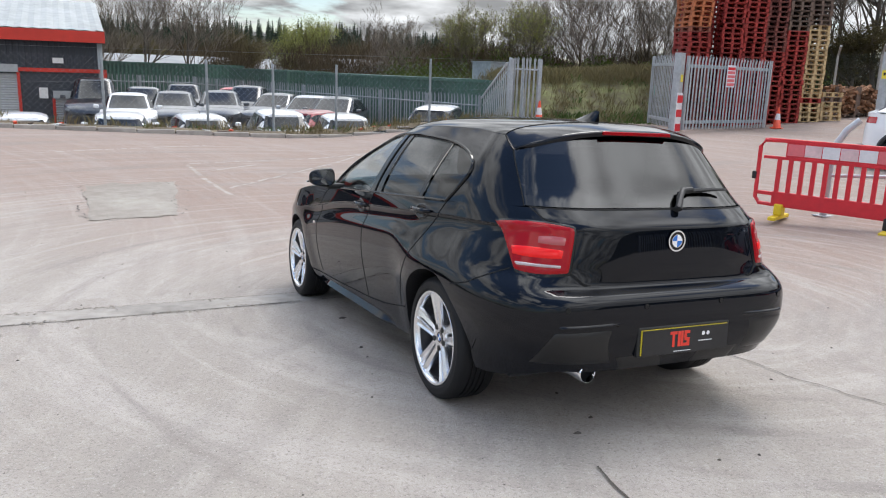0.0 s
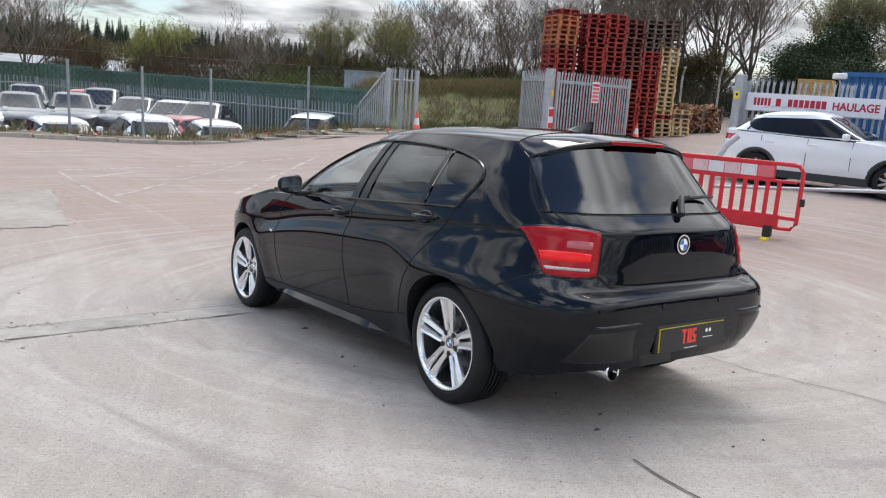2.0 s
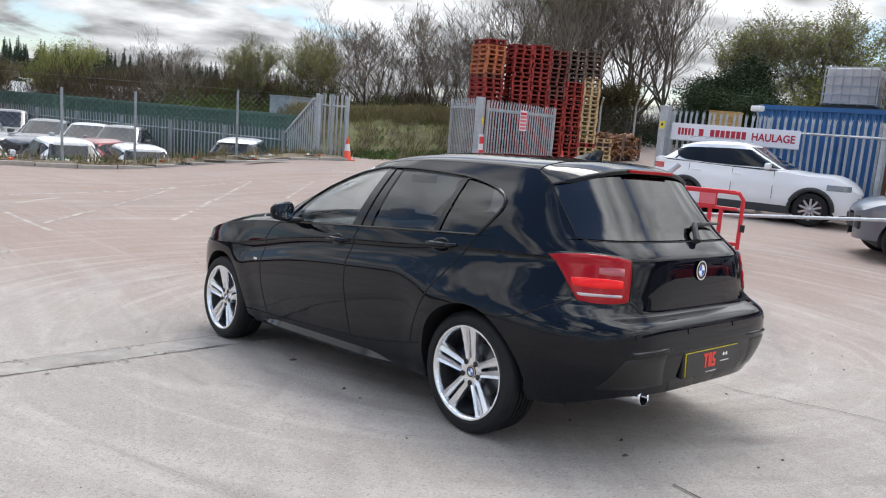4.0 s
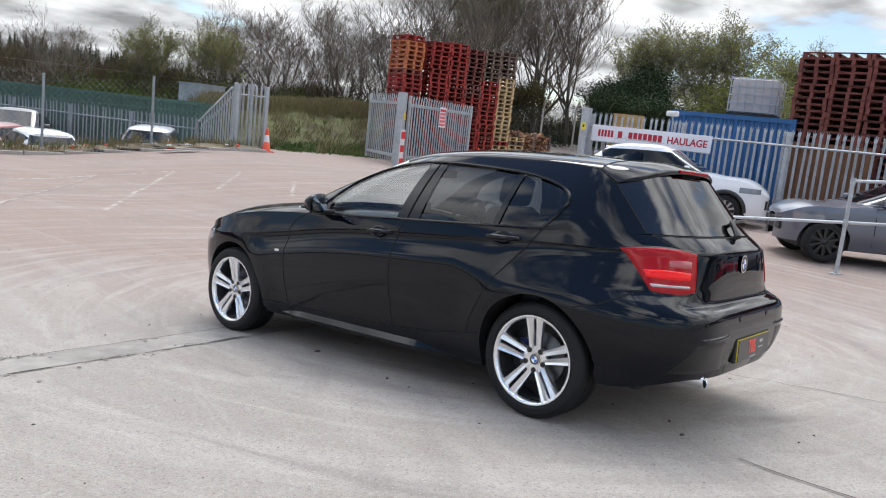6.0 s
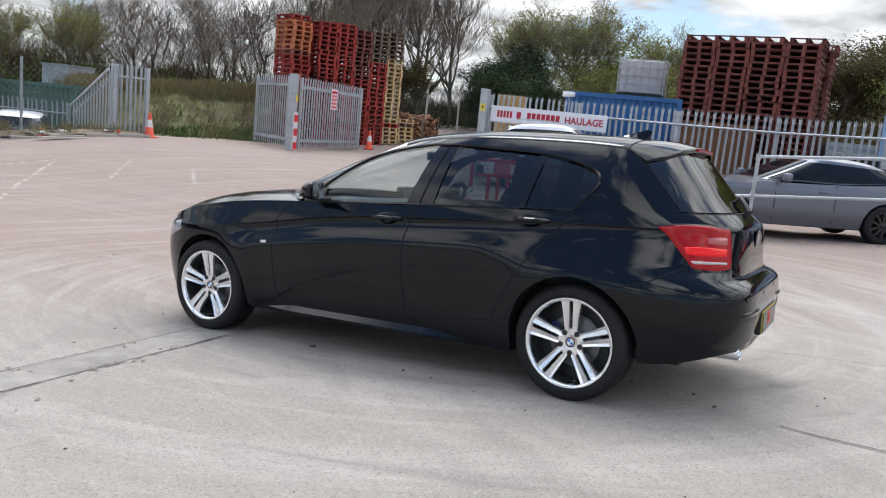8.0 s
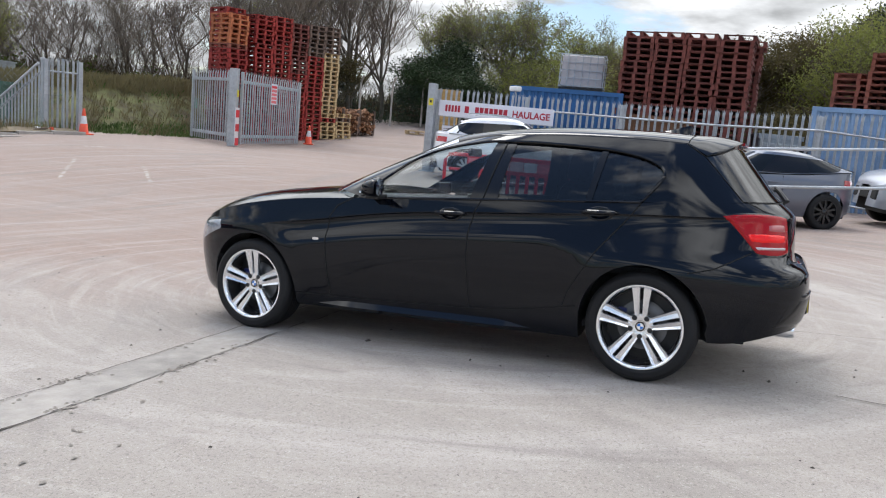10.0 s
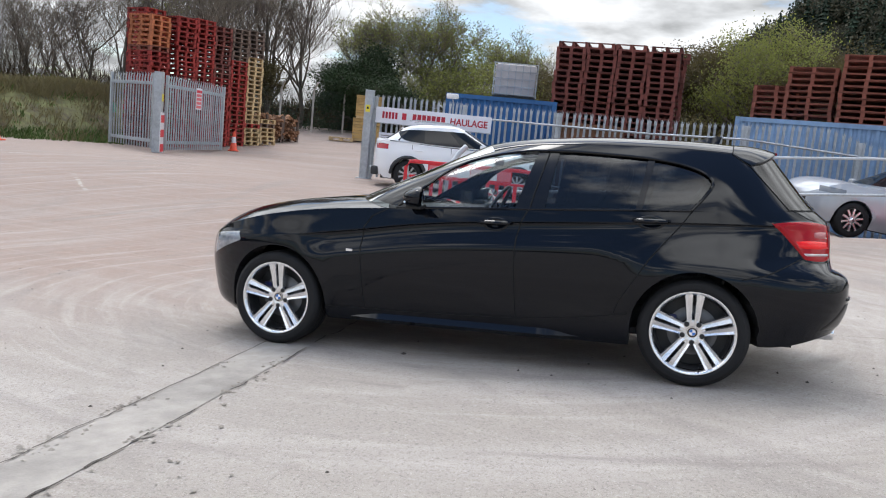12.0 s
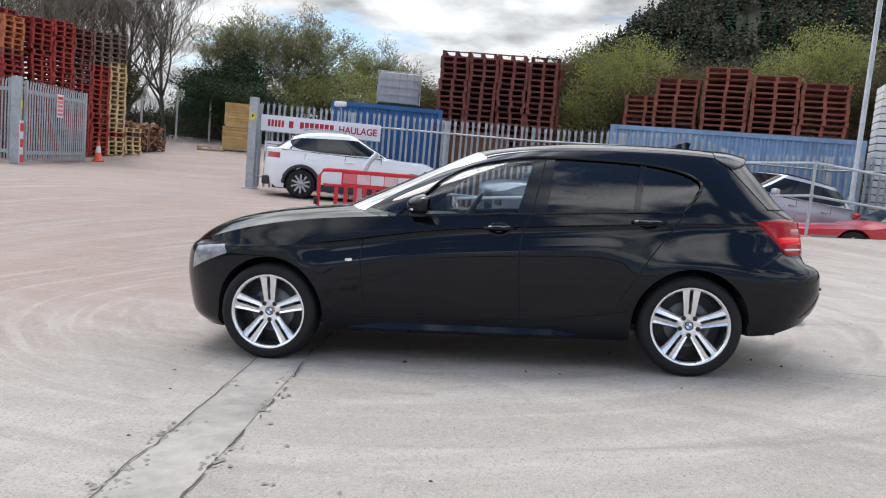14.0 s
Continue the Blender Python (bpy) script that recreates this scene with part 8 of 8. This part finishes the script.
V, F = [], []
bx = [10.2 + 0.25 * k for k in range(72)]
byn = 44
for x in bx:
    base = 17.5 - 0.22 * (x - 10.6)
    for k in range(byn + 1):
        y = base + 0.25 * k + (0.02 * k) ** 3 * 30
        V.append((x, y, bank_z(x, y) + 0.06 - (0.3 if k == 0 else 0)))
F = [(i * (byn + 1) + k, (i + 1) * (byn + 1) + k, (i + 1) * (byn + 1) + k + 1, i * (byn + 1) + k + 1) for i in range(len(bx) - 1) for k in range(byn)]
tagged(mesh_obj("bank", V, F, M_BANK), "rough earth bank with patchy grass", "bank", kind="structure")
rnd = random.Random(9)
sp = []
for k in range(1700):
    x = rnd.uniform(10.9, 20)
    base = 17.5 - 0.22 * (x - 10.6)
    y = base + rnd.choice((rnd.uniform(3.0, 5.2), rnd.uniform(3.0, 5.2), rnd.uniform(3.0, 5.2), rnd.uniform(3.0, 5.2), rnd.uniform(0.5, 5.0)))
    sp.append((x, y, bank_z(x, y) + 0.05, rnd.uniform(0.6, 1.3)))
tuft_field("bank_grass", sp, M_GRASSDRY, "dry straw-coloured grass along the top of the bank", "grass", 0.08, 0.32, 20, 0.008, 0.16, 0.7, 4)
sp = []
for k in range(210):
    x = rnd.uniform(10.8, 17.5)
    base = 17.5 - 0.22 * (x - 10.6)
    y = base + (rnd.uniform(0.1, 1.3) if k < 170 else rnd.uniform(0.1, 3.8))
    sp.append((x, y, bank_z(x, y) + 0.05, rnd.choice((0.5, 0.7, 1.2))))
tuft_field("bank_weeds", sp, M_GRASSGREEN, "green weeds and nettles on the bank", "grass", 0.06, 0.22, 22, 0.014, 0.14, 0.9, 6)

M_BARK = material("grey_bark", (0.115, 0.095, 0.075), 0.9, var=0.35, scale=6)
M_TWIG = material("brown_twigs", (0.150, 0.120, 0.098), 0.9, var=0.3, scale=2)
M_TWIGPALE = material("pale_twigs", (0.20, 0.165, 0.13), 0.9, var=0.3, scale=2)
M_LEAF_SPRING = material("spring_leaves", (0.27, 0.29, 0.085), 0.7, var=0.35, scale=1.2, rand=0.1, spec=0.12)
M_LEAF_OLIVE = material("olive_leaves", (0.105, 0.088, 0.040), 0.75, var=0.35, scale=1.0, rand=0.1, spec=0.12)
M_LEAF_DARK = material("dark_evergreen_leaves", (0.038, 0.060, 0.026), 0.6, var=0.4, scale=1.5, spec=0.12)
M_LEAF_BROWN = material("brown_brush", (0.086, 0.065, 0.040), 0.9, var=0.4, scale=0.6, spec=0.12)
M_LEAF_GREEN = material("hedge_leaves", (0.075, 0.10, 0.025), 0.75, var=0.4, scale=1.0, spec=0.12)
M_CONIFER = material("conifer_needles", (0.030, 0.048, 0.030), 0.8, var=0.45, scale=0.4, spec=0.12)
M_HILL = material("wooded_hill_floor", (0.032, 0.034, 0.018), 0.95, var=0.4, scale=0.2)



def let_through(m, share):
    """Thin leaves pass part of the light that falls on their far side."""
    nt = m.node_tree
    b = nt.nodes["Principled BSDF"]
    tl = nt.nodes.new("ShaderNodeBsdfTranslucent")
    tl.inputs["Color"].default_value = b.inputs["Base Color"].default_value
    for link in b.inputs["Base Color"].links:
        nt.links.new(link.from_socket, tl.inputs["Color"])
    mx = nt.nodes.new("ShaderNodeMixShader")
    mx.inputs["Fac"].default_value = share
    nt.links.new(b.outputs[0], mx.inputs[1])
    nt.links.new(tl.outputs[0], mx.inputs[2])
    nt.links.new(mx.outputs[0], nt.nodes["Material Output"].inputs["Surface"])


for m in (M_LEAF_SPRING, M_LEAF_OLIVE, M_LEAF_GREEN):
    let_through(m, 0.45)


def tree_parts(seed, h, spread, depth, up, thick, n_child):
    """Skeleton of a tree: list of (points, radii, level) and the twig ends."""
    rnd = random.Random(seed)
    limbs, tips = [], []

    def grow(p, d, ln, r, lev):
        pts, rad = [p.copy()], [r]
        n = 4 if lev < 2 else 3 if lev < 4 else 2
        q, dd = p.copy(), d.copy()
        for k in range(n):
            dd = (dd + Vector((rnd.gauss(0, 0.16), rnd.gauss(0, 0.16), rnd.gauss(0, 0.08) + up * 0.10))).normalized()
            q = q + dd * ln / n
            pts.append(q.copy())
            rad.append(max(0.007, r * (1 - 0.55 * (k + 1) / n)))
        limbs.append((pts, rad, lev))
        if lev >= depth - 2:
            tips.extend(pts[1:])
        if lev < depth:
            m = n_child[min(lev, len(n_child) - 1)]
            for k in range(m):
                t = rnd.uniform(0.30 if lev else 0.28, 1.0)
                i = min(n - 1, int(t * n))
                o = pts[i].lerp(pts[i + 1], t * n - i)
                a = rnd.uniform(0, 2 * math.pi)
                side = Vector((math.cos(a), math.sin(a), rnd.uniform(-0.1, 0.5)))
                nd = (dd * (1.0 - spread) + side * spread + Vector((0, 0, up * 0.35))).normalized()
                grow(o, nd, ln * rnd.uniform(0.50, 0.72), max(0.007, rad[i] * 0.55), lev + 1)
    grow(Vector((0, 0, -0.2)), Vector((rnd.gauss(0, 0.05), rnd.gauss(0, 0.05), 1)).normalized(), h * 0.52, thick, 0)
    return limbs, tips


def limb_mesh(limbs, levels):
    V, F = [], []
    for pts, rad, lev in limbs:
        if lev not in levels:
            continue
        n = 7 if lev == 0 else 5 if lev == 1 else 3
        base = len(V)
        for i, p in enumerate(pts):
            d = (pts[min(i + 1, len(pts) - 1)] - pts[max(i - 1, 0)]).normalized()
            a = d.cross(Vector((0, 0, 1)) if abs(d.z) < 0.95 else Vector((1, 0, 0))).normalized()
            b = d.cross(a)
            for k in range(n):
                t = 2 * math.pi * k / n
                V.append(tuple(p + rad[i] * (math.cos(t) * a + math.sin(t) * b)))
        for i in range(len(pts) - 1):
            for k in range(n):
                F.append((base + i * n + k, base + i * n + (k + 1) % n, base + (i + 1) * n + (k + 1) % n, base + (i + 1) * n + k))
    me = bpy.data.meshes.new("limbs")
    me.from_pydata(V, [], F)
    return me


def leaf_mesh(points, per, size, scatter, seed, squash=1.0):
    rnd = random.Random(seed)
    V, F = [], []
    for p in points:
        for k in range(per):
            c = Vector((p[0] + rnd.gauss(0, scatter), p[1] + rnd.gauss(0, scatter), p[2] + rnd.gauss(0, scatter * squash)))
            a = Vector((rnd.gauss(0, 1), rnd.gauss(0, 1), rnd.gauss(0, 1))).normalized()
            b = a.cross(Vector((rnd.gauss(0, 1), rnd.gauss(0, 1), rnd.gauss(0, 1)))).normalized()
            s = size * rnd.uniform(0.6, 1.3)
            i = len(V)
            V += [tuple(c - a * s), tuple(c + b * s * 0.5), tuple(c + a * s), tuple(c - b * s * 0.5)]
            F.append((i, i + 1, i + 2, i + 3))
    me = bpy.data.meshes.new("leaves")
    me.from_pydata(V, [], F)
    return me


def tree_kind(seed, h, spread, up, thick, n_child, depth, twig_mat, leaf_mat=None, per=0, size=0.08, scatter=0.25, label="", stride=1):
    limbs, tips = tree_parts(seed, h, spread, depth, up, thick, n_child)
    t1 = limb_mesh(limbs, (0, 1))
    t1.materials.append(M_BARK)
    t1.shade_smooth()
    t2 = limb_mesh(limbs, tuple(range(2, depth + 1)))
    t2.materials.append(twig_mat)
    lm = None
    if leaf_mat:
        lm = leaf_mesh(tips[::stride], per, size, scatter, seed + 1)
        lm.materials.append(leaf_mat)
    top = max(p.z for pts, r, l in limbs for p in pts)
    return (t1, t2, lm, label, top)


TREES = {
    "bare_a": tree_kind(21, 9, 0.52, 0.45, 0.13, (8, 6, 4, 3, 2), 5, M_TWIG, None, label="bare grey-brown tree with fine twigs"),
    "bare_b": tree_kind(34, 9, 0.50, 0.50, 0.12, (9, 6, 4, 3, 2), 5, M_TWIGPALE, None, label="bare tree with pale upright twigs"),
    "bud": tree_kind(47, 9, 0.50, 0.6, 0.14, (8, 6, 5, 4, 3), 5, M_TWIGPALE, M_LEAF_SPRING, 1, 0.055, 0.12, "tree with thin fresh yellow-green leaves", 1),
    "spring": tree_kind(52, 9, 0.55, 0.45, 0.15, (8, 7, 5, 4), 4, M_TWIG, M_LEAF_SPRING, 3, 0.065, 0.22, "tree in fresh yellow-green leaf"),
    "willow": tree_kind(63, 9, 0.60, 0.35, 0.16, (8, 7, 5, 4), 4, M_TWIG, M_LEAF_SPRING, 5, 0.070, 0.28, "round tree thick with bright spring leaves"),
    "olive": tree_kind(71, 9, 0.55, 0.45, 0.15, (8, 7, 5, 4), 4, M_TWIG, M_LEAF_OLIVE, 7, 0.075, 0.28, "tree with olive-brown young leaves"),
    "evergreen": tree_kind(83, 8, 0.62, 0.30, 0.18, (10, 7, 5, 4), 4, M_TWIG, M_LEAF_DARK, 16, 0.085, 0.30, "dense dark green evergreen tree"),
}


def plant(key, x, y, h, rz, z=None, wide=1.0, group="trees"):
    t1, t2, lm, lab, top = TREES[key]
    s = h / top
    t = root("tree", pose(x, y, land_z(x, y) if z is None else z, 0, 0, rz) @ Matrix.Diagonal((s * wide, s * wide, s, 1)), lab, "tree", group)
    linked("trunk", t1, t)
    linked("branch_work", t2, t)
    if lm:
        linked("crown", lm, t)
    return t


# skyline behind the gates, from the workshop round to the sign
rnd = random.Random(77)
for key, x, y, h, wide in (
        ("bare_a", 1.5, 46, 8.5, 1.0), ("bare_b", -1.0, 50, 7.5, 1.0), ("bare_b", 4.2, 52, 9.5, 1.0), ("willow", 11.6, 50, 5.6, 0.95),
        ("bare_a", 16.5, 47, 7.0, 1.0), ("bud", 17.5, 37, 6.6, 1.1), ("bud", 20.0, 35, 7.0, 1.1), ("bare_b", 15.2, 39, 6.2, 1.0), ("bare_a", 22.5, 36, 8.4, 1.0), ("bare_b", 25.5, 36, 9.6, 1.0), ("bare_a", 24.0, 33, 8.8, 1.0),
        ("bare_b", 27.5, 33, 10.2, 1.0), ("bare_a", 29.5, 31, 10.6, 1.0), ("bare_a", 31.0, 35, 10.2, 1.0), ("bare_b", 28.8, 28.5, 11.0, 0.9), ("bare_a", 27.0, 25.0, 11.6, 0.9), ("bud", 28.5, 23.4, 11.0, 1.0), ("bare_b", 26.4, 21.8, 10.6, 0.9), ("bare_a", 27.5, 20.6, 9.5, 0.9),
        ("evergreen", 30.0, 15.0, 4.0, 1.2), ("evergreen", 31.8, 16.0, 4.9, 1.1), ("olive", 27.6, 19.9, 3.6, 1.3), ("bare_b", 28.6, 19.2, 12.0, 0.8), ("bare_a", 29.4, 18.2, 11.2, 0.8), ("bare_b", 30.2, 20.6, 12.4, 0.8),
        ("bud", 36.0, 17.0, 8.2, 1.2), ("bud", 37.5, 14.6, 8.8, 1.3), ("spring", 38.5, 12.2, 7.0, 1.3), ("spring", 34.5, 13.0, 4.4, 1.6), ("spring", 35.5, 9.6, 5.0, 1.5), ("olive", 37.0, 7.6, 5.2, 1.5), ("bud", 40.0, 9.5, 7.6, 1.2), ("bare_b", 42.0, 6.5, 6.2, 1.2),
        ("willow", 39.5, -2.6, 8.6, 0.95), ("olive", 37.5, -5.2, 6.2, 1.2), ("olive", 41.0, 1.5, 7.0, 1.4), ("olive", 43.0, -7.5, 8.2, 1.4), ("willow", 38.0, -13.0, 9.0, 1.0), ("olive", 41.0, -10.5, 7.6, 1.3), ("olive", 36.0, -17.0, 8.0, 1.4), ("bud", 35.0, -20.0, 8.8, 1.2), ("olive", 44.0, -2.0, 8.2, 1.4), ("olive", 40.0, -24.0, 7.0, 1.2), ("olive", 33.0, -26.0, 8.0, 1.4)):
    plant(key, x, y, h, rnd.uniform(0, 360), -0.6 if y > 30 else (0.8 if x > 22 else -0.3), wide)


rnd = random.Random(78)
for k in range(44):
    x, y = rnd.uniform(-32, 58), rnd.uniform(52, 92)
    plant(rnd.choice(("bare_a", "bare_b", "bare_a", "olive")), x, y - 0.35 * x * (x > 10), rnd.uniform(4.6, 6.8), rnd.uniform(0, 360), -1.0, 1.1, "far trees")


def twig_mesh(points, size, scatter, seed):
    """Bare twigs: thin upright slivers that fork away from one another."""
    rnd = random.Random(seed)
    V, F = [], []
    for p in points:
        c = Vector((p[0] + rnd.gauss(0, scatter), p[1] + rnd.gauss(0, scatter), p[2]))
        d = Vector((rnd.gauss(0, 0.42), rnd.gauss(0, 0.42), 1)).normalized() * size * rnd.uniform(2.5, 7.0)
        a = rnd.uniform(0, math.pi)
        w = Vector((math.cos(a), math.sin(a), 0)) * size * rnd.uniform(0.07, 0.16)
        i = len(V)
        V += [tuple(c - w), tuple(c + w), tuple(c + d)]
        F.append((i, i + 1, i + 2))
    me = bpy.data.meshes.new("twigs")
    me.from_pydata(V, [], F)
    return me


def brush(name, mat, label, spots, per, size, sx, sz, seed, bare=False):
    """Undergrowth as one cloud of leaf-sized faces or bare twigs round many stems."""
    rnd = random.Random(seed)
    pts = []
    for x, y, z, h, r in spots:
        for k in range(per):
            a, q = rnd.uniform(0, 2 * math.pi), r * math.sqrt(rnd.random())
            t = rnd.random() ** 0.8
            pts.append((x + q * math.cos(a), y + q * math.sin(a), z + h * t * (1 - 0.5 * (q / r) ** 2) * rnd.uniform(0.6, 1.0)))
    me = twig_mesh(pts, size, sx, seed + 1) if bare else leaf_mesh(pts, 1, size, sx, seed + 1)
    me.materials.append(mat)
    ob = new(name, me)
    return tagged(ob, label, "undergrowth", kind="stuff")


rnd = random.Random(15)
sp = [(rnd.uniform(14, 31), 0, 0, rnd.uniform(1.6, 3.0), rnd.uniform(1.0, 1.8)) for k in range(46)]
sp = [(x, 42.5 - 0.75 * (x - 8) + rnd.uniform(-2.5, 2.5), 0.6, h, r) for x, _, _, h, r in sp]
brush("hedge", M_LEAF_GREEN, "dark green hedge of bramble behind the bank", sp, 620, 0.085, 0.12, 0.1, 31)
sp = [(x, 48.0 - 0.75 * (x - 8) + rnd.uniform(-3, 3), 0.3, rnd.uniform(2.4, 4.0), rnd.uniform(1.4, 2.4)) for x in [rnd.uniform(6, 36) for k in range(50)]]
brush("thicket", M_LEAF_BROWN, "brown leafless thicket", sp, 1300, 0.14, 0.3, 0.1, 37, True)
sp = [(x, rnd.uniform(72, 96), -1, rnd.uniform(3.6, 5.6), rnd.uniform(3.0, 4.5)) for x in [rnd.uniform(-50, 70) for k in range(150)]]
brush("far_woods", M_LEAF_BROWN, "brown leafless woods in the distance", sp, 1500, 0.34, 0.6, 0.2, 41, True)
sp = [(rnd.uniform(33, 48), y, 0.5, rnd.uniform(2.5, 4.6), rnd.uniform(1.6, 2.8)) for y in [rnd.uniform(-32, 24) for k in range(75)]]
brush("scrub", M_LEAF_OLIVE, "olive-green scrub behind the yard", sp, 620, 0.095, 0.25, 0.1, 43)


def conifer_belt(name, spots, label, seed):
    """Spruces in one mesh: drooping tiers of jagged boughs."""
    rnd = random.Random(seed)
    V, F = [], []
    for x, y, z, h in spots:
        tiers = 11
        i = len(V)
        V += [(x - 0.12, y, z), (x + 0.12, y, z), (x, y, z + h)]
        F.append((i, i + 1, i + 2))
        for t in range(tiers):
            k = t / tiers
            r = (1 - k) ** 0.9 * h * 0.20 + 0.12
            zz = z + h * (0.12 + 0.86 * k)
            nb = 8 if t < 7 else 5
            for b in range(nb):
                a = 2 * math.pi * (b + rnd.random()) / nb
                q = r * rnd.uniform(0.65, 1.2)
                dx, dy = math.cos(a), math.sin(a)
                w = q * 0.34
                i = len(V)
                V += [(x, y, zz + h * 0.05), (x + dx * q * 0.6 - dy * w, y + dy * q * 0.6 + dx * w, zz - q * 0.2), (x + dx * q, y + dy * q, zz - q * rnd.uniform(0.25, 0.6)), (x + dx * q * 0.6 + dy * w, y + dy * q * 0.6 - dx * w, zz - q * 0.2)]
                F.append((i, i + 1, i + 2, i + 3))
    return tagged(mesh_obj(name, V, F, M_CONIFER, smooth=False), label, "woods", kind="stuff")


def hill_z(x, y):
    """A wooded hill to the right and a low ridge ahead."""
    a = smooth01(55, 125, x) * smooth01(22, -30, y) * 34 * (0.9 + 0.15 * noise.noise((x * 0.02, y * 0.02, 0)))
    b = smooth01(95, 190, y) * (9.5 + 2.0 * noise.noise((x * 0.012, 3, 0))) * smooth01(260, 60, x)
    return a + b - 1.2


V, F = [], []
hx = [-160 + 8 * k for k in range(52)]
hy = [-150 + 8 * k for k in range(52)]
for x in hx:
    for y in hy:
        V.append((x, y, hill_z(x, y)))
n = len(hy)
F = [(i * n + k, (i + 1) * n + k, (i + 1) * n + k + 1, i * n + k + 1) for i in range(len(hx) - 1) for k in range(n - 1) if max(hx[i + 1], 0) > 52 or hy[k] > 92]
tagged(mesh_obj("hill", V, F, M_HILL), "wooded hillside in the distance", "hill", kind="structure")
rnd = random.Random(101)
sp = []
while len(sp) < 1000:
    x, y = rnd.uniform(78, 160), rnd.uniform(-110, 24)
    if hill_z(x, y) > 5:
        sp.append((x, y, hill_z(x, y) - 0.5, rnd.uniform(3.5, 6.5)))
M_HILLWOOD = material("dark_hill_leaves", (0.055, 0.062, 0.030), 0.85, var=0.45, scale=0.3, color2=(0.098, 0.080, 0.045))
hw_ = [(x, y, hill_z(x, y) - 0.5, rnd.uniform(3.0, 5.0), rnd.uniform(2.4, 4.2)) for x, y in [(rnd.uniform(74, 150), rnd.uniform(-105, 24)) for k in range(520)] if hill_z(x, y) > 2]
brush("hill_woods", M_HILLWOOD, "dark mixed wood covering the hillside", hw_, 600, 0.24, 0.5, 0.2, 127)
conifer_belt("hill_conifers", sp, "dark spruce wood on the hillside", 103)
sp = [(x, y, hill_z(x, y) - 0.4, rnd.uniform(3.4, 5.2)) for x, y in [(rnd.uniform(-70, 90), rnd.uniform(120, 175)) for k in range(900)]]
conifer_belt("ridge_conifers", sp, "dark spruces along the ridge", 107)
sp = [(x, y, hill_z(x, y) - 0.5, rnd.uniform(3, 6.5), rnd.uniform(2.0, 3.5)) for x, y in [(rnd.uniform(56, 92), rnd.uniform(-75, 24)) for k in range(150)]]
brush("hill_scrub", M_LEAF_OLIVE, "olive-brown broadleaf wood at the foot of the hill", sp, 700, 0.17, 0.4, 0.2, 109)
sp = [(x, y, hill_z(x, y) - 0.5, rnd.uniform(3, 6), rnd.uniform(2.5, 4)) for x, y in [(rnd.uniform(-70, 80), rnd.uniform(96, 125)) for k in range(120)]]
brush("ridge_woods", M_LEAF_BROWN, "brown leafless woods below the ridge", sp, 1300, 0.45, 0.8, 0.2, 113, True)
rnd = random.Random(131)
sp = [(x, y, 0.35, rnd.uniform(1.2, 2.4), rnd.uniform(0.9, 1.5)) for x, y in [(lerp(23.5, 34, t) + rnd.uniform(0, 2.0), lerp(22.5, 13.0, t) + rnd.uniform(0.6, 2.4)) for t in [k / 30 for k in range(31)]]]
brush("bramble", M_LEAF_DARK, "dark bramble along the mesh fence", sp, 620, 0.075, 0.15, 0.1, 133)
sp = [(x, y, 0.2, rnd.uniform(2.0, 3.6), rnd.uniform(1.6, 2.6)) for x, y in [(rnd.uniform(33, 44), rnd.uniform(9, 32)) for k in range(75)]]
brush("thicket", M_LEAF_BROWN, "brown leafless thicket behind the evergreens", sp, 1000, 0.16, 0.3, 0.1, 139, True)
